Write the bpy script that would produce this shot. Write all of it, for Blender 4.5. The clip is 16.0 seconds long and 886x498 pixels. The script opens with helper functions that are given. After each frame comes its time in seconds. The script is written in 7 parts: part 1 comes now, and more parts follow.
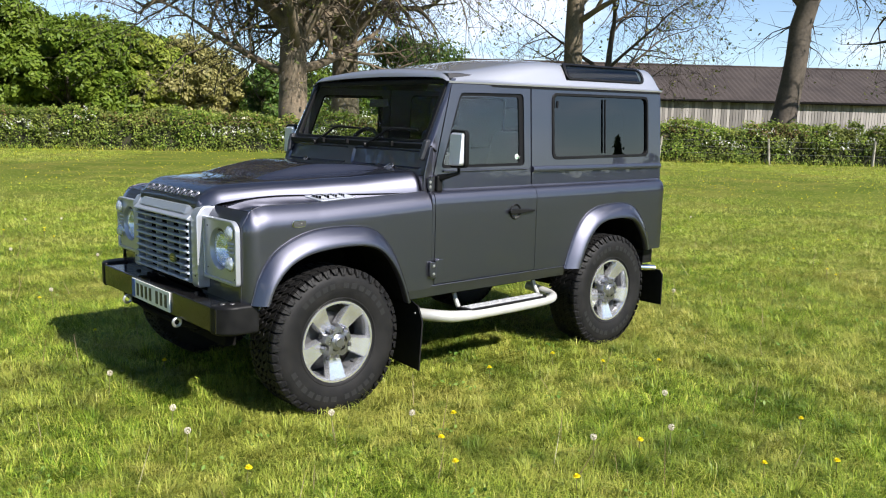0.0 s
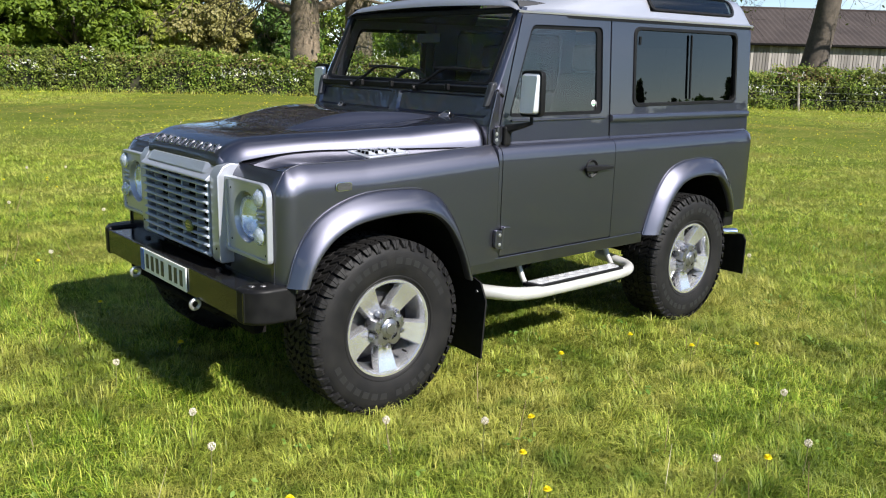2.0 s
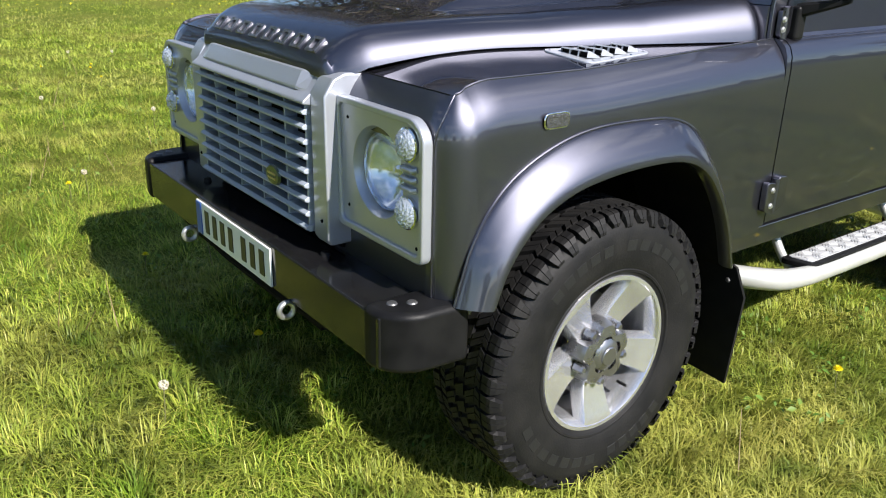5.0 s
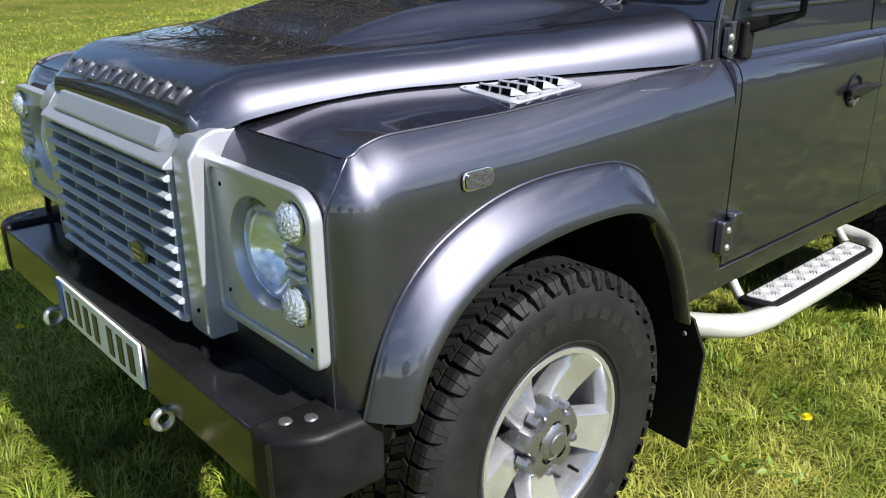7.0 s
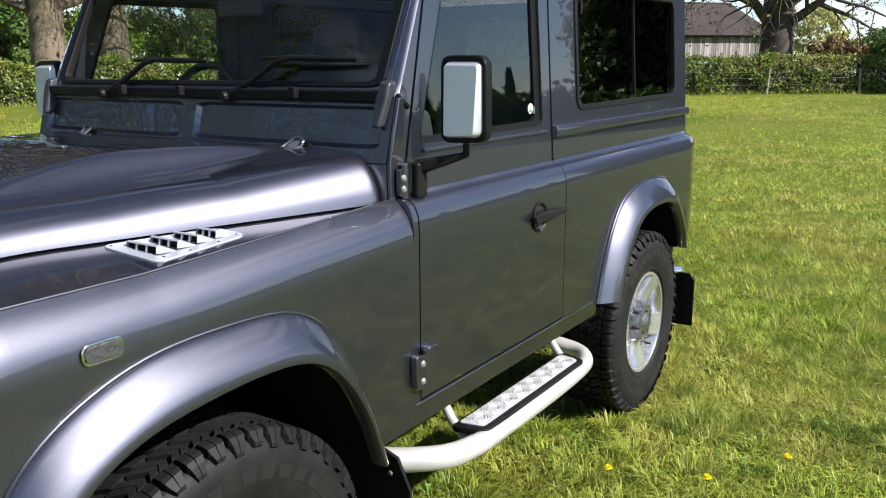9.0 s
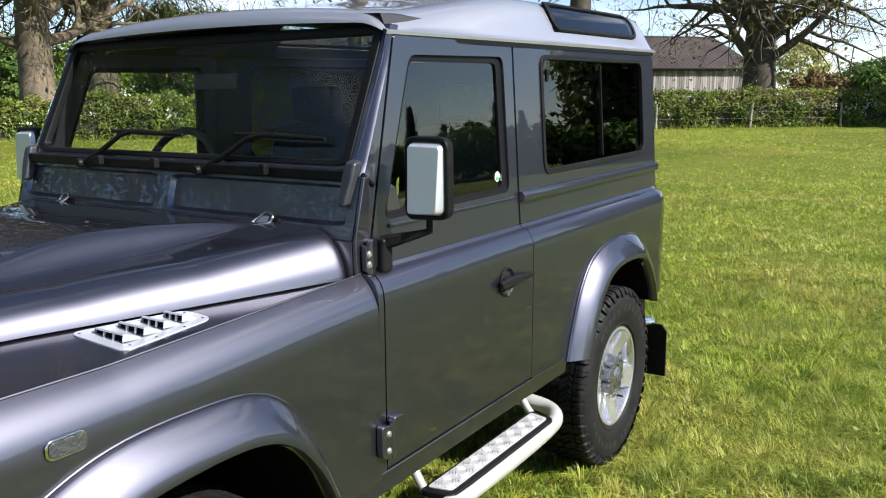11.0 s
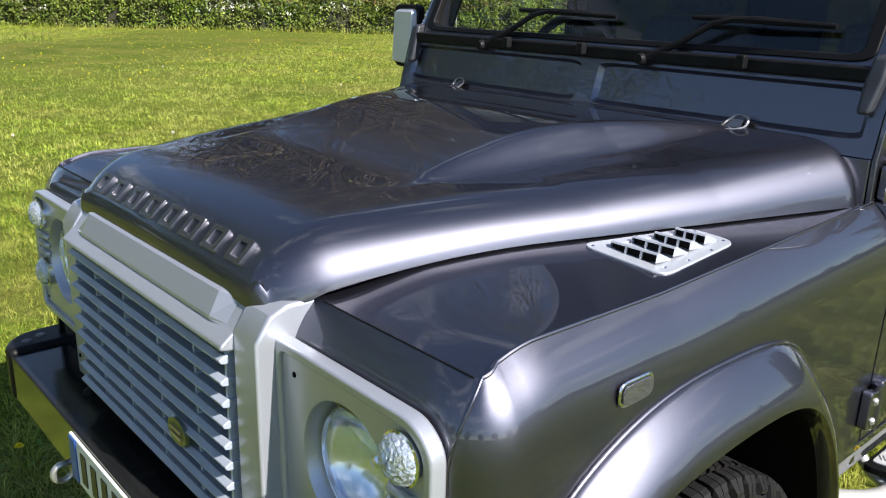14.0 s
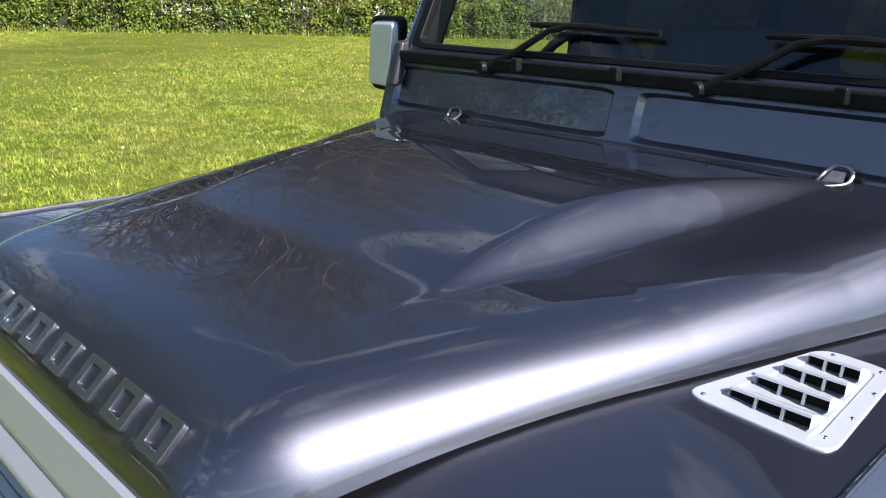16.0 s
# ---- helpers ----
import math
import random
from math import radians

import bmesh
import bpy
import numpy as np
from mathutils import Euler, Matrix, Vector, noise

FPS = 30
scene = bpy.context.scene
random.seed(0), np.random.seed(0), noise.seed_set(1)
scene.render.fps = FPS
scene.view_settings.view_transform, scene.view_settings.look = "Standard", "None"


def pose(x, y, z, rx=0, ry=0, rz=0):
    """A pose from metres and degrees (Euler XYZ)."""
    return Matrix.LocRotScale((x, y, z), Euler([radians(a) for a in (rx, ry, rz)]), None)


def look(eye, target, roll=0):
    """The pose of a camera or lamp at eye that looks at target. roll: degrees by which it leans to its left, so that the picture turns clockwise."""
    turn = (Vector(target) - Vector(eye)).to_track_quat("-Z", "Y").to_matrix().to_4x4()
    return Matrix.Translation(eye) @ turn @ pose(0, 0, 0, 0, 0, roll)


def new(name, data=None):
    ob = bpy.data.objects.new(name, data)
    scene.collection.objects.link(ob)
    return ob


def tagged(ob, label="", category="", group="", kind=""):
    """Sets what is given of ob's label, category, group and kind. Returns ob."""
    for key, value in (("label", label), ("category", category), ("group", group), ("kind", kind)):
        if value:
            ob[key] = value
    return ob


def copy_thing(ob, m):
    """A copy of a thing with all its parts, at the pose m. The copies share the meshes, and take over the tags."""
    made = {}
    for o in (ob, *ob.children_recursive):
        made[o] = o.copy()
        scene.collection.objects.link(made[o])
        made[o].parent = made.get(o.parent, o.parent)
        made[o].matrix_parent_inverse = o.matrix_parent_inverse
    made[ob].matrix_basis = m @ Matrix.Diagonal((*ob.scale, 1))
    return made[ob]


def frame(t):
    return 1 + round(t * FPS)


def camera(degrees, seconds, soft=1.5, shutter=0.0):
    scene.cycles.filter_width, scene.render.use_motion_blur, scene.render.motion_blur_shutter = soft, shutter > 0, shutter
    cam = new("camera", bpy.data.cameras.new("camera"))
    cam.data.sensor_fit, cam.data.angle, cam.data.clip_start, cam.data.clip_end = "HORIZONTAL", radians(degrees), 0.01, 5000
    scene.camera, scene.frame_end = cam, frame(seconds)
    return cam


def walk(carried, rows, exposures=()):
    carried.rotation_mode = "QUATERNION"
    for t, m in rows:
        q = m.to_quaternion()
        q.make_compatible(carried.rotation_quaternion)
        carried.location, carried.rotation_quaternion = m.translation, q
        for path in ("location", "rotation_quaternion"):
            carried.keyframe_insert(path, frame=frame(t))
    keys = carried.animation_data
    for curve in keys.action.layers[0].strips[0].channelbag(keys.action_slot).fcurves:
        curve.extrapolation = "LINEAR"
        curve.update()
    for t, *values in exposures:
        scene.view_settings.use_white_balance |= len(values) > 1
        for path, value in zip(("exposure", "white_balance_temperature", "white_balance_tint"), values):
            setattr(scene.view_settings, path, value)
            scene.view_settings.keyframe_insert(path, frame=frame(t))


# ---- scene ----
cam = camera(57.0, 16.0, soft=1.1)
METRES, EYE, TILT, LEAN, TURN = 8.0, 1.5, 0.0, 0.0, 0.0
PATH = [
    (0, (-2.406, -4.406, 1.572), (-1.095, -2.927, 1.264), 1.3),
    (0.5, (-2.273, -4.261, 1.565), (-0.972, -2.781, 1.222), 1.3),
    (1, (-2.147, -4.123, 1.557), (-0.862, -2.633, 1.197), 1.6),
    (1.5, (-2.104, -3.893, 1.548), (-0.813, -2.417, 1.155), 1.7),
    (2, (-2.095, -3.629, 1.544), (-0.817, -2.155, 1.103), 1.5),
    (2.5, (-2.007, -3.384, 1.522), (-0.805, -1.86, 1.041), 0.9),
    (3, (-1.922, -3.141, 1.518), (-0.8, -1.574, 0.983), 1.0),
    (3.5, (-1.847, -2.847, 1.486), (-0.718, -1.299, 0.911), 1.7),
    (4, (-1.76, -2.57, 1.458), (-0.614, -1.06, 0.822), 1.2),
    (4.2, (-1.697, -2.488, 1.44), (-0.557, -0.983, 0.781), 1.3),
    (6.3, (-1.354, -1.793, 1.421), (-0.218, -0.331, 0.666), 0.5),
    (6.5, (-1.324, -1.803, 1.424), (-0.164, -0.355, 0.679), 0.4),
    (7, (-1.228, -1.867, 1.443), (0.02, -0.471, 0.742), -0.3),
    (7.5, (-1.125, -1.925, 1.454), (0.233, -0.604, 0.811), -1.1),
    (7.6, (-1.108, -1.937, 1.453), (0.275, -0.635, 0.826), -1.2),
    (8, (-1.052, -1.964, 1.466), (0.422, -0.74, 0.889), -0.9),
    (8.5, (-1.01, -2.006, 1.479), (0.553, -0.864, 0.975), -0.4),
    (9, (-0.985, -2.039, 1.508), (0.635, -0.952, 1.065), -0.4),
    (9.5, (-0.979, -2.068, 1.546), (0.67, -1.006, 1.154), -0.5),
    (9.7, (-0.978, -2.077, 1.564), (0.674, -1.015, 1.187), -0.6),
    (11.8, (-1.001, -2.128, 1.643), (0.632, -1.034, 1.274), 0.1),
    (12, (-1.012, -2.098, 1.627), (0.59, -0.964, 1.244), 0.8),
    (12.5, (-1.06, -1.967, 1.602), (0.411, -0.692, 1.144), 2.2),
    (13, (-1.106, -1.76, 1.582), (0.273, -0.406, 1.067), 2.6),
    (13.5, (-1.155, -1.582, 1.581), (0.192, -0.213, 1.024), 2.2),
    (14, (-1.119, -1.431, 1.559), (0.156, -0.007, 0.967), 1.6),
    (14.5, (-1.027, -1.313, 1.548), (0.127, 0.188, 0.903), 1.6),
    (15, (-0.971, -1.194, 1.552), (0.129, 0.331, 0.871), 2.0),
    (15.5, (-0.908, -1.048, 1.564), (0.24, 0.456, 0.914), 1.4),
    (16, (-0.838, -0.997, 1.583), (0.499, 0.368, 0.994), 1.3),
]
walk(cam, [(t, look(eye, target, roll)) for t, eye, target, roll in PATH],
     [(t, stops, 6380, 13) for t, stops in ((0.0, 0.96), (4.0, 0.99), (7.0, 1.03), (12.0, 1.02), (13.0, 0.93), (13.7, 0.99), (14.5, 1.16), (15.0, 1.23), (16.0, 1.28))])

# ---- world and sun ----
SUN_DIR = Vector((0.10, -1.24, 1.0)).normalized()
world = bpy.data.worlds.new("world")
scene.world = world
world.use_nodes = True
wn, wl = world.node_tree.nodes, world.node_tree.links
sky = wn.new("ShaderNodeTexSky")
sky.sky_type, sky.sun_disc = "NISHITA", False
sky.sun_elevation = math.asin(SUN_DIR.z)
sky.sun_rotation = math.atan2(SUN_DIR.x, SUN_DIR.y)
sky.air_density, sky.dust_density, sky.ozone_density = 0.85, 0.0, 2.2
coord = wn.new("ShaderNodeTexCoord")
mapping = wn.new("ShaderNodeMapping")
mapping.inputs["Scale"].default_value = (1.0, 1.0, 3.2)
mapping.inputs["Location"].default_value = (1.3, 4.1, 2.2)
cloud = wn.new("ShaderNodeTexNoise")
cloud.inputs["Scale"].default_value, cloud.inputs["Detail"].default_value, cloud.inputs["Roughness"].default_value = 2.3, 9, 0.58
cloud_ramp = wn.new("ShaderNodeValToRGB")
cloud_ramp.color_ramp.elements[0].position, cloud_ramp.color_ramp.elements[0].color = 0.53, (0, 0, 0, 1)
cloud_ramp.color_ramp.elements[1].position, cloud_ramp.color_ramp.elements[1].color = 0.72, (0.75, 0.75, 0.75, 1)
cloud_mix = wn.new("ShaderNodeMix")
cloud_mix.data_type = "RGBA"
cloud_mix.inputs["B"].default_value = (11.0, 11.2, 11.6, 1)
wl.new(coord.outputs["Generated"], mapping.inputs["Vector"])
wl.new(mapping.outputs["Vector"], cloud.inputs["Vector"])
wl.new(cloud.outputs["Fac"], cloud_ramp.inputs["Fac"])
wl.new(cloud_ramp.outputs["Color"], cloud_mix.inputs["Factor"])
wl.new(sky.outputs["Color"], cloud_mix.inputs["A"])
wl.new(cloud_mix.outputs["Result"], wn["Background"].inputs["Color"])
wn["Background"].inputs["Strength"].default_value = 0.082

sun = new("sun", bpy.data.lights.new("sun", "SUN"))
sun.data.energy, sun.data.angle, sun.data.color = 5.2, radians(0.53), (1.0, 0.955, 0.88)
sun.matrix_world = look(SUN_DIR * 50, (0, 0, 0))


# ---- materials ----
def mat(name, base, rough=0.5, metal=0.0, var=None, bump=None, coat=0.0, coat_rough=0.03, spec=0.5, rough_var=0.0, per_object=0.0, fine=None):
    """A principled surface. var: (scale, second colour), patches; fine: (scale, amount), grain; bump: (scale, strength)."""
    m = bpy.data.materials.new(name)
    m.use_nodes = True
    n, l = m.node_tree.nodes, m.node_tree.links
    p = n["Principled BSDF"]
    p.inputs["Roughness"].default_value, p.inputs["Metallic"].default_value = rough, metal
    p.inputs["Specular IOR Level"].default_value = spec
    p.inputs["Coat Weight"].default_value, p.inputs["Coat Roughness"].default_value = coat, coat_rough
    p.inputs["Base Color"].default_value = (*base, 1)
    tc = n.new("ShaderNodeTexCoord")
    out = None
    if var:
        t = n.new("ShaderNodeTexNoise")
        t.inputs["Scale"].default_value, t.inputs["Detail"].default_value = var[0], 6
        l.new(tc.outputs["Object"], t.inputs["Vector"])
        r = n.new("ShaderNodeValToRGB")
        r.color_ramp.elements[0].position, r.color_ramp.elements[1].position = 0.36, 0.66
        r.color_ramp.elements[0].color, r.color_ramp.elements[1].color = (*base, 1), (*var[1], 1)
        l.new(t.outputs["Fac"], r.inputs["Fac"])
        out = r.outputs["Color"]
        if rough_var:
            mr = n.new("ShaderNodeMapRange")
            mr.inputs["To Min"].default_value, mr.inputs["To Max"].default_value = rough - rough_var, rough + rough_var
            l.new(t.outputs["Fac"], mr.inputs["Value"])
            l.new(mr.outputs["Result"], p.inputs["Roughness"])
    if fine or per_object:
        hsv = n.new("ShaderNodeHueSaturation")
        if out:
            l.new(out, hsv.inputs["Color"])
        else:
            hsv.inputs["Color"].default_value = (*base, 1)
        mr = n.new("ShaderNodeMapRange")
        if per_object:
            oi = n.new("ShaderNodeObjectInfo")
            l.new(oi.outputs["Random"], mr.inputs["Value"])
            amount = per_object
        else:
            t = n.new("ShaderNodeTexNoise")
            t.inputs["Scale"].default_value, t.inputs["Detail"].default_value = fine[0], 3
            l.new(tc.outputs["Object"], t.inputs["Vector"])
            l.new(t.outputs["Fac"], mr.inputs["Value"])
            amount = fine[1]
        mr.inputs["To Min"].default_value, mr.inputs["To Max"].default_value = 1 - amount, 1 + amount
        l.new(mr.outputs["Result"], hsv.inputs["Value"])
        out = hsv.outputs["Color"]
    if out:
        l.new(out, p.inputs["Base Color"])
    if bump:
        t = n.new("ShaderNodeTexNoise")
        t.inputs["Scale"].default_value, t.inputs["Detail"].default_value = bump[0], 4
        l.new(tc.outputs["Object"], t.inputs["Vector"])
        b = n.new("ShaderNodeBump")
        b.inputs["Strength"].default_value, b.inputs["Distance"].default_value = bump[1], 0.01
        l.new(t.outputs["Fac"], b.inputs["Height"])
        l.new(b.outputs["Normal"], p.inputs["Normal"])
    return m


def glass(name, tint, gloss=1.0, least=0.13):
    """Thin glass: tinted see-through, with a gloss that grows at a grazing angle."""
    m = bpy.data.materials.new(name)
    m.use_nodes = True
    n, l = m.node_tree.nodes, m.node_tree.links
    n.remove(n["Principled BSDF"])
    tr, gl, mx, fr = n.new("ShaderNodeBsdfTransparent"), n.new("ShaderNodeBsdfGlossy"), n.new("ShaderNodeMixShader"), n.new("ShaderNodeLayerWeight")
    fr.inputs["Blend"].default_value = 0.5
    power, gain = n.new("ShaderNodeMath"), n.new("ShaderNodeMapRange")
    power.operation = "POWER"
    power.inputs[1].default_value = 5.0
    gain.inputs["To Min"].default_value = least
    l.new(fr.outputs["Facing"], power.inputs[0])
    l.new(power.outputs["Value"], gain.inputs["Value"])
    tr.inputs["Color"].default_value = (*tint, 1)
    gl.inputs["Roughness"].default_value, gl.inputs["Color"].default_value = 0.0, (gloss, gloss, gloss, 1)
    l.new(gain.outputs["Result"], mx.inputs["Fac"])
    l.new(tr.outputs["BSDF"], mx.inputs[1])
    l.new(gl.outputs["BSDF"], mx.inputs[2])
    l.new(mx.outputs["Shader"], n["Material Output"].inputs["Surface"])
    return m


def leaf(name, colours, translucent=0.35, patches=None, rough=0.5, second=None):
    """Foliage: colours vary from leaf to leaf; light comes through. patches: (scale, colour) by place."""
    m = bpy.data.materials.new(name)
    m.use_nodes = True
    n, l = m.node_tree.nodes, m.node_tree.links
    p = n["Principled BSDF"]
    g = n.new("ShaderNodeNewGeometry")
    r = n.new("ShaderNodeValToRGB")
    els = r.color_ramp.elements
    while len(els) < len(colours):
        els.new(0.5)
    for i, c in enumerate(colours):
        els[i].position, els[i].color = i / max(1, len(colours) - 1), (*c, 1)
    l.new(g.outputs["Random Per Island"], r.inputs["Fac"])
    out = r.outputs["Color"]
    if patches:
        tc = n.new("ShaderNodeTexCoord")
        t = n.new("ShaderNodeTexNoise")
        t.inputs["Scale"].default_value, t.inputs["Detail"].default_value = patches[0], 5
        l.new(tc.outputs["Object"], t.inputs["Vector"])
        k = n.new("ShaderNodeMapRange")
        k.inputs["From Min"].default_value, k.inputs["From Max"].default_value = 0.46, 0.70
        k.inputs["To Max"].default_value = 0.62
        l.new(t.outputs["Fac"], k.inputs["Value"])
        mx = n.new("ShaderNodeMix")
        mx.data_type = "RGBA"
        l.new(k.outputs["Result"], mx.inputs["Factor"])
        l.new(out, mx.inputs["A"])
        mx.inputs["B"].default_value = (*patches[1], 1)
        out = mx.outputs["Result"]
    if second:
        t2, k2, h2 = n.new("ShaderNodeTexNoise"), n.new("ShaderNodeMapRange"), n.new("ShaderNodeHueSaturation")
        t2.inputs["Scale"].default_value, t2.inputs["Detail"].default_value = second[0], 4
        l.new(tc.outputs["Object"], t2.inputs["Vector"])
        k2.inputs["From Min"].default_value, k2.inputs["From Max"].default_value = 0.35, 0.65
        k2.inputs["To Min"].default_value, k2.inputs["To Max"].default_value = 1 - second[1], 1 + second[1]
        l.new(t2.outputs["Fac"], k2.inputs["Value"])
        l.new(k2.outputs["Result"], h2.inputs["Value"])
        l.new(out, h2.inputs["Color"])
        out = h2.outputs["Color"]
    l.new(out, p.inputs["Base Color"])
    p.inputs["Roughness"].default_value, p.inputs["Specular IOR Level"].default_value = rough, 0.25
    tl, mix = n.new("ShaderNodeBsdfTranslucent"), n.new("ShaderNodeMixShader")
    l.new(out, tl.inputs["Color"])
    mix.inputs["Fac"].default_value = translucent
    l.new(p.outputs["BSDF"], mix.inputs[1])
    l.new(tl.outputs["BSDF"], mix.inputs[2])
    l.new(mix.outputs["Shader"], n["Material Output"].inputs["Surface"])
    return m


def grass_material(name, colours, straw, lush, amount):
    """Grass: colours vary from blade to blade, with straw-coloured and lush patches of several sizes."""
    m = leaf(name, colours, translucent=0.32, rough=0.45)
    n, l = m.node_tree.nodes, m.node_tree.links
    p = n["Principled BSDF"]
    out = p.inputs["Base Color"].links[0].from_socket
    tc = n.new("ShaderNodeTexCoord")
    for scale, lo, hi, colour, most in ((0.45, 0.46, 0.66, straw, amount * 0.9), (2.4, 0.50, 0.66, straw, amount * 0.8), (1.1, 0.50, 0.64, lush, amount * 0.8), (4.5, 0.54, 0.68, lush, amount)):
        t, k, x = n.new("ShaderNodeTexNoise"), n.new("ShaderNodeMapRange"), n.new("ShaderNodeMix")
        t.inputs["Scale"].default_value, t.inputs["Detail"].default_value = scale, 4
        l.new(tc.outputs["Object"], t.inputs["Vector"])
        k.inputs["From Min"].default_value, k.inputs["From Max"].default_value, k.inputs["To Max"].default_value = lo, hi, most
        l.new(t.outputs["Fac"], k.inputs["Value"])
        x.data_type = "RGBA"
        l.new(k.outputs["Result"], x.inputs["Factor"])
        l.new(out, x.inputs["A"])
        x.inputs["B"].default_value = (*colour, 1)
        out = x.outputs["Result"]
    l.new(out, p.inputs["Base Color"])
    for node in n:
        if node.type == "BSDF_TRANSLUCENT":
            l.new(out, node.inputs["Color"])
    return m


def metallic_paint(name, base, rough, spark, amount):
    """Car paint: a rough metallic flake layer under a clear glossy coat."""
    m = bpy.data.materials.new(name)
    m.use_nodes = True
    n, l = m.node_tree.nodes, m.node_tree.links
    n.remove(n["Principled BSDF"])
    tc, t, mr, hsv = n.new("ShaderNodeTexCoord"), n.new("ShaderNodeTexNoise"), n.new("ShaderNodeMapRange"), n.new("ShaderNodeHueSaturation")
    t.inputs["Scale"].default_value, t.inputs["Detail"].default_value = spark, 3
    l.new(tc.outputs["Object"], t.inputs["Vector"])
    mr.inputs["To Min"].default_value, mr.inputs["To Max"].default_value = 1 - amount, 1 + amount
    l.new(t.outputs["Fac"], mr.inputs["Value"])
    l.new(mr.outputs["Result"], hsv.inputs["Value"])
    hsv.inputs["Color"].default_value = (*base, 1)
    flake, coat, mix, fr = n.new("ShaderNodeBsdfGlossy"), n.new("ShaderNodeBsdfGlossy"), n.new("ShaderNodeMixShader"), n.new("ShaderNodeLayerWeight")
    flake.distribution = "BECKMANN"
    flake.inputs["Roughness"].default_value = rough
    l.new(hsv.outputs["Color"], flake.inputs["Color"])
    coat.inputs["Roughness"].default_value, coat.inputs["Color"].default_value = 0.0, (0.95, 0.95, 0.95, 1)
    # slight unevenness of the pressed panels
    w, bp = n.new("ShaderNodeTexNoise"), n.new("ShaderNodeBump")
    w.inputs["Scale"].default_value, w.inputs["Detail"].default_value = 2.2, 2
    l.new(tc.outputs["Object"], w.inputs["Vector"])
    bp.inputs["Strength"].default_value, bp.inputs["Distance"].default_value = 0.006, 0.01
    l.new(w.outputs["Fac"], bp.inputs["Height"])
    l.new(bp.outputs["Normal"], coat.inputs["Normal"])
    # clear coat: six parts in a hundred seen square on, all at a grazing angle
    fr.inputs["Blend"].default_value = 0.5
    power, gain = n.new("ShaderNodeMath"), n.new("ShaderNodeMapRange")
    power.operation = "POWER"
    power.inputs[1].default_value = 5.0
    gain.inputs["To Min"].default_value = 0.065
    l.new(fr.outputs["Facing"], power.inputs[0])
    l.new(power.outputs["Value"], gain.inputs["Value"])
    l.new(gain.outputs["Result"], mix.inputs["Fac"])
    # a wider, fainter second lobe of the flakes
    wide, both = n.new("ShaderNodeBsdfGlossy"), n.new("ShaderNodeMixShader")
    wide.inputs["Roughness"].default_value = rough + 0.14
    l.new(hsv.outputs["Color"], wide.inputs["Color"])
    both.inputs["Fac"].default_value = 0.32
    l.new(flake.outputs["BSDF"], both.inputs[1])
    l.new(wide.outputs["BSDF"], both.inputs[2])
    l.new(both.outputs["Shader"], mix.inputs[1])
    l.new(coat.outputs["BSDF"], mix.inputs[2])
    l.new(mix.outputs["Shader"], n["Material Output"].inputs["Surface"])
    return m


PAINT = metallic_paint("dark_metallic_paint", (0.101, 0.102, 0.128), 0.45, 900, 0.30)
PAINT_ROOF = mat("silver_metallic_paint", (0.44, 0.45, 0.485), 0.38, 0.7, coat=1.0, coat_rough=0.03, fine=(900, 0.12))
SILVER = mat("satin_silver_paint", (0.43, 0.45, 0.49), 0.36, 0.58, coat=0.25, fine=(600, 0.08))
MIRROR_SHELL = mat("silver_mirror_shell", (0.78, 0.80, 0.84), 0.44, 0.8, coat=0.3, fine=(600, 0.06))
GRILLE = mat("grey_grille_plastic", (0.36, 0.40, 0.46), 0.42, 0.25, fine=(400, 0.08))
BLACK = mat("black_plastic", (0.006, 0.006, 0.0065), 0.44, 0, var=(18, (0.010, 0.010, 0.010)), rough_var=0.08, bump=(350, 0.06), spec=0.14)
BOLT = mat("dull_bolt", (0.15, 0.15, 0.15), 0.45, 0.6, var=(40, (0.10, 0.10, 0.10)))
HUB = mat("dull_hub_alloy", (0.30, 0.30, 0.315), 0.28, 0.9, var=(30, (0.30, 0.30, 0.31)), rough_var=0.06)
BUMPER = mat("black_bumper_paint", (0.007, 0.007, 0.008), 0.16, 0, var=(9, (0.012, 0.012, 0.012)), coat=0.15, coat_rough=0.05, rough_var=0.05, spec=0.3)
DARK = mat("dark_underbody", (0.004, 0.004, 0.004), 0.85, 0, var=(12, (0.008, 0.007, 0.006)), spec=0.08)
RUBBER = mat("tyre_rubber", (0.0065, 0.0065, 0.007), 0.6, 0, var=(14, (0.012, 0.0115, 0.011)), bump=(160, 0.12), rough_var=0.1, spec=0.22)
RUBBER_RAISED = mat("raised_tyre_rubber", (0.0068, 0.0068, 0.0073), 0.57, 0, bump=(200, 0.08))
SEAL = mat("rubber_seal", (0.005, 0.005, 0.0055), 0.5, 0, bump=(220, 0.05), spec=0.18)
FLAP = mat("mud_flap_rubber", (0.006, 0.006, 0.006), 0.6, 0, var=(20, (0.010, 0.0095, 0.009)), spec=0.15)
ALLOY = mat("silver_alloy", (0.72, 0.73, 0.75), 0.23, 0.82, var=(16, (0.62, 0.62, 0.64)), rough_var=0.05, coat=0.4)
# darkened copy of the silver alloy: shade behind the spokes put into colour
ALLOY_SHADED = mat("shaded_alloy", (0.13, 0.13, 0.135), 0.45, 0.7, var=(16, (0.09, 0.09, 0.09)))
CHROME = mat("polished_metal", (0.75, 0.75, 0.77), 0.12, 1.0)
REFLECTOR = mat("lamp_reflector", (0.84, 0.89, 0.97), 0.16, 0.95)
LETTER = mat("gunmetal_letter", (0.17, 0.17, 0.185), 0.26, 0.9, coat=0.7)
STEEL = mat("galvanised_steel", (0.50, 0.51, 0.50), 0.38, 0.8, var=(25, (0.36, 0.36, 0.35)), rough_var=0.1)
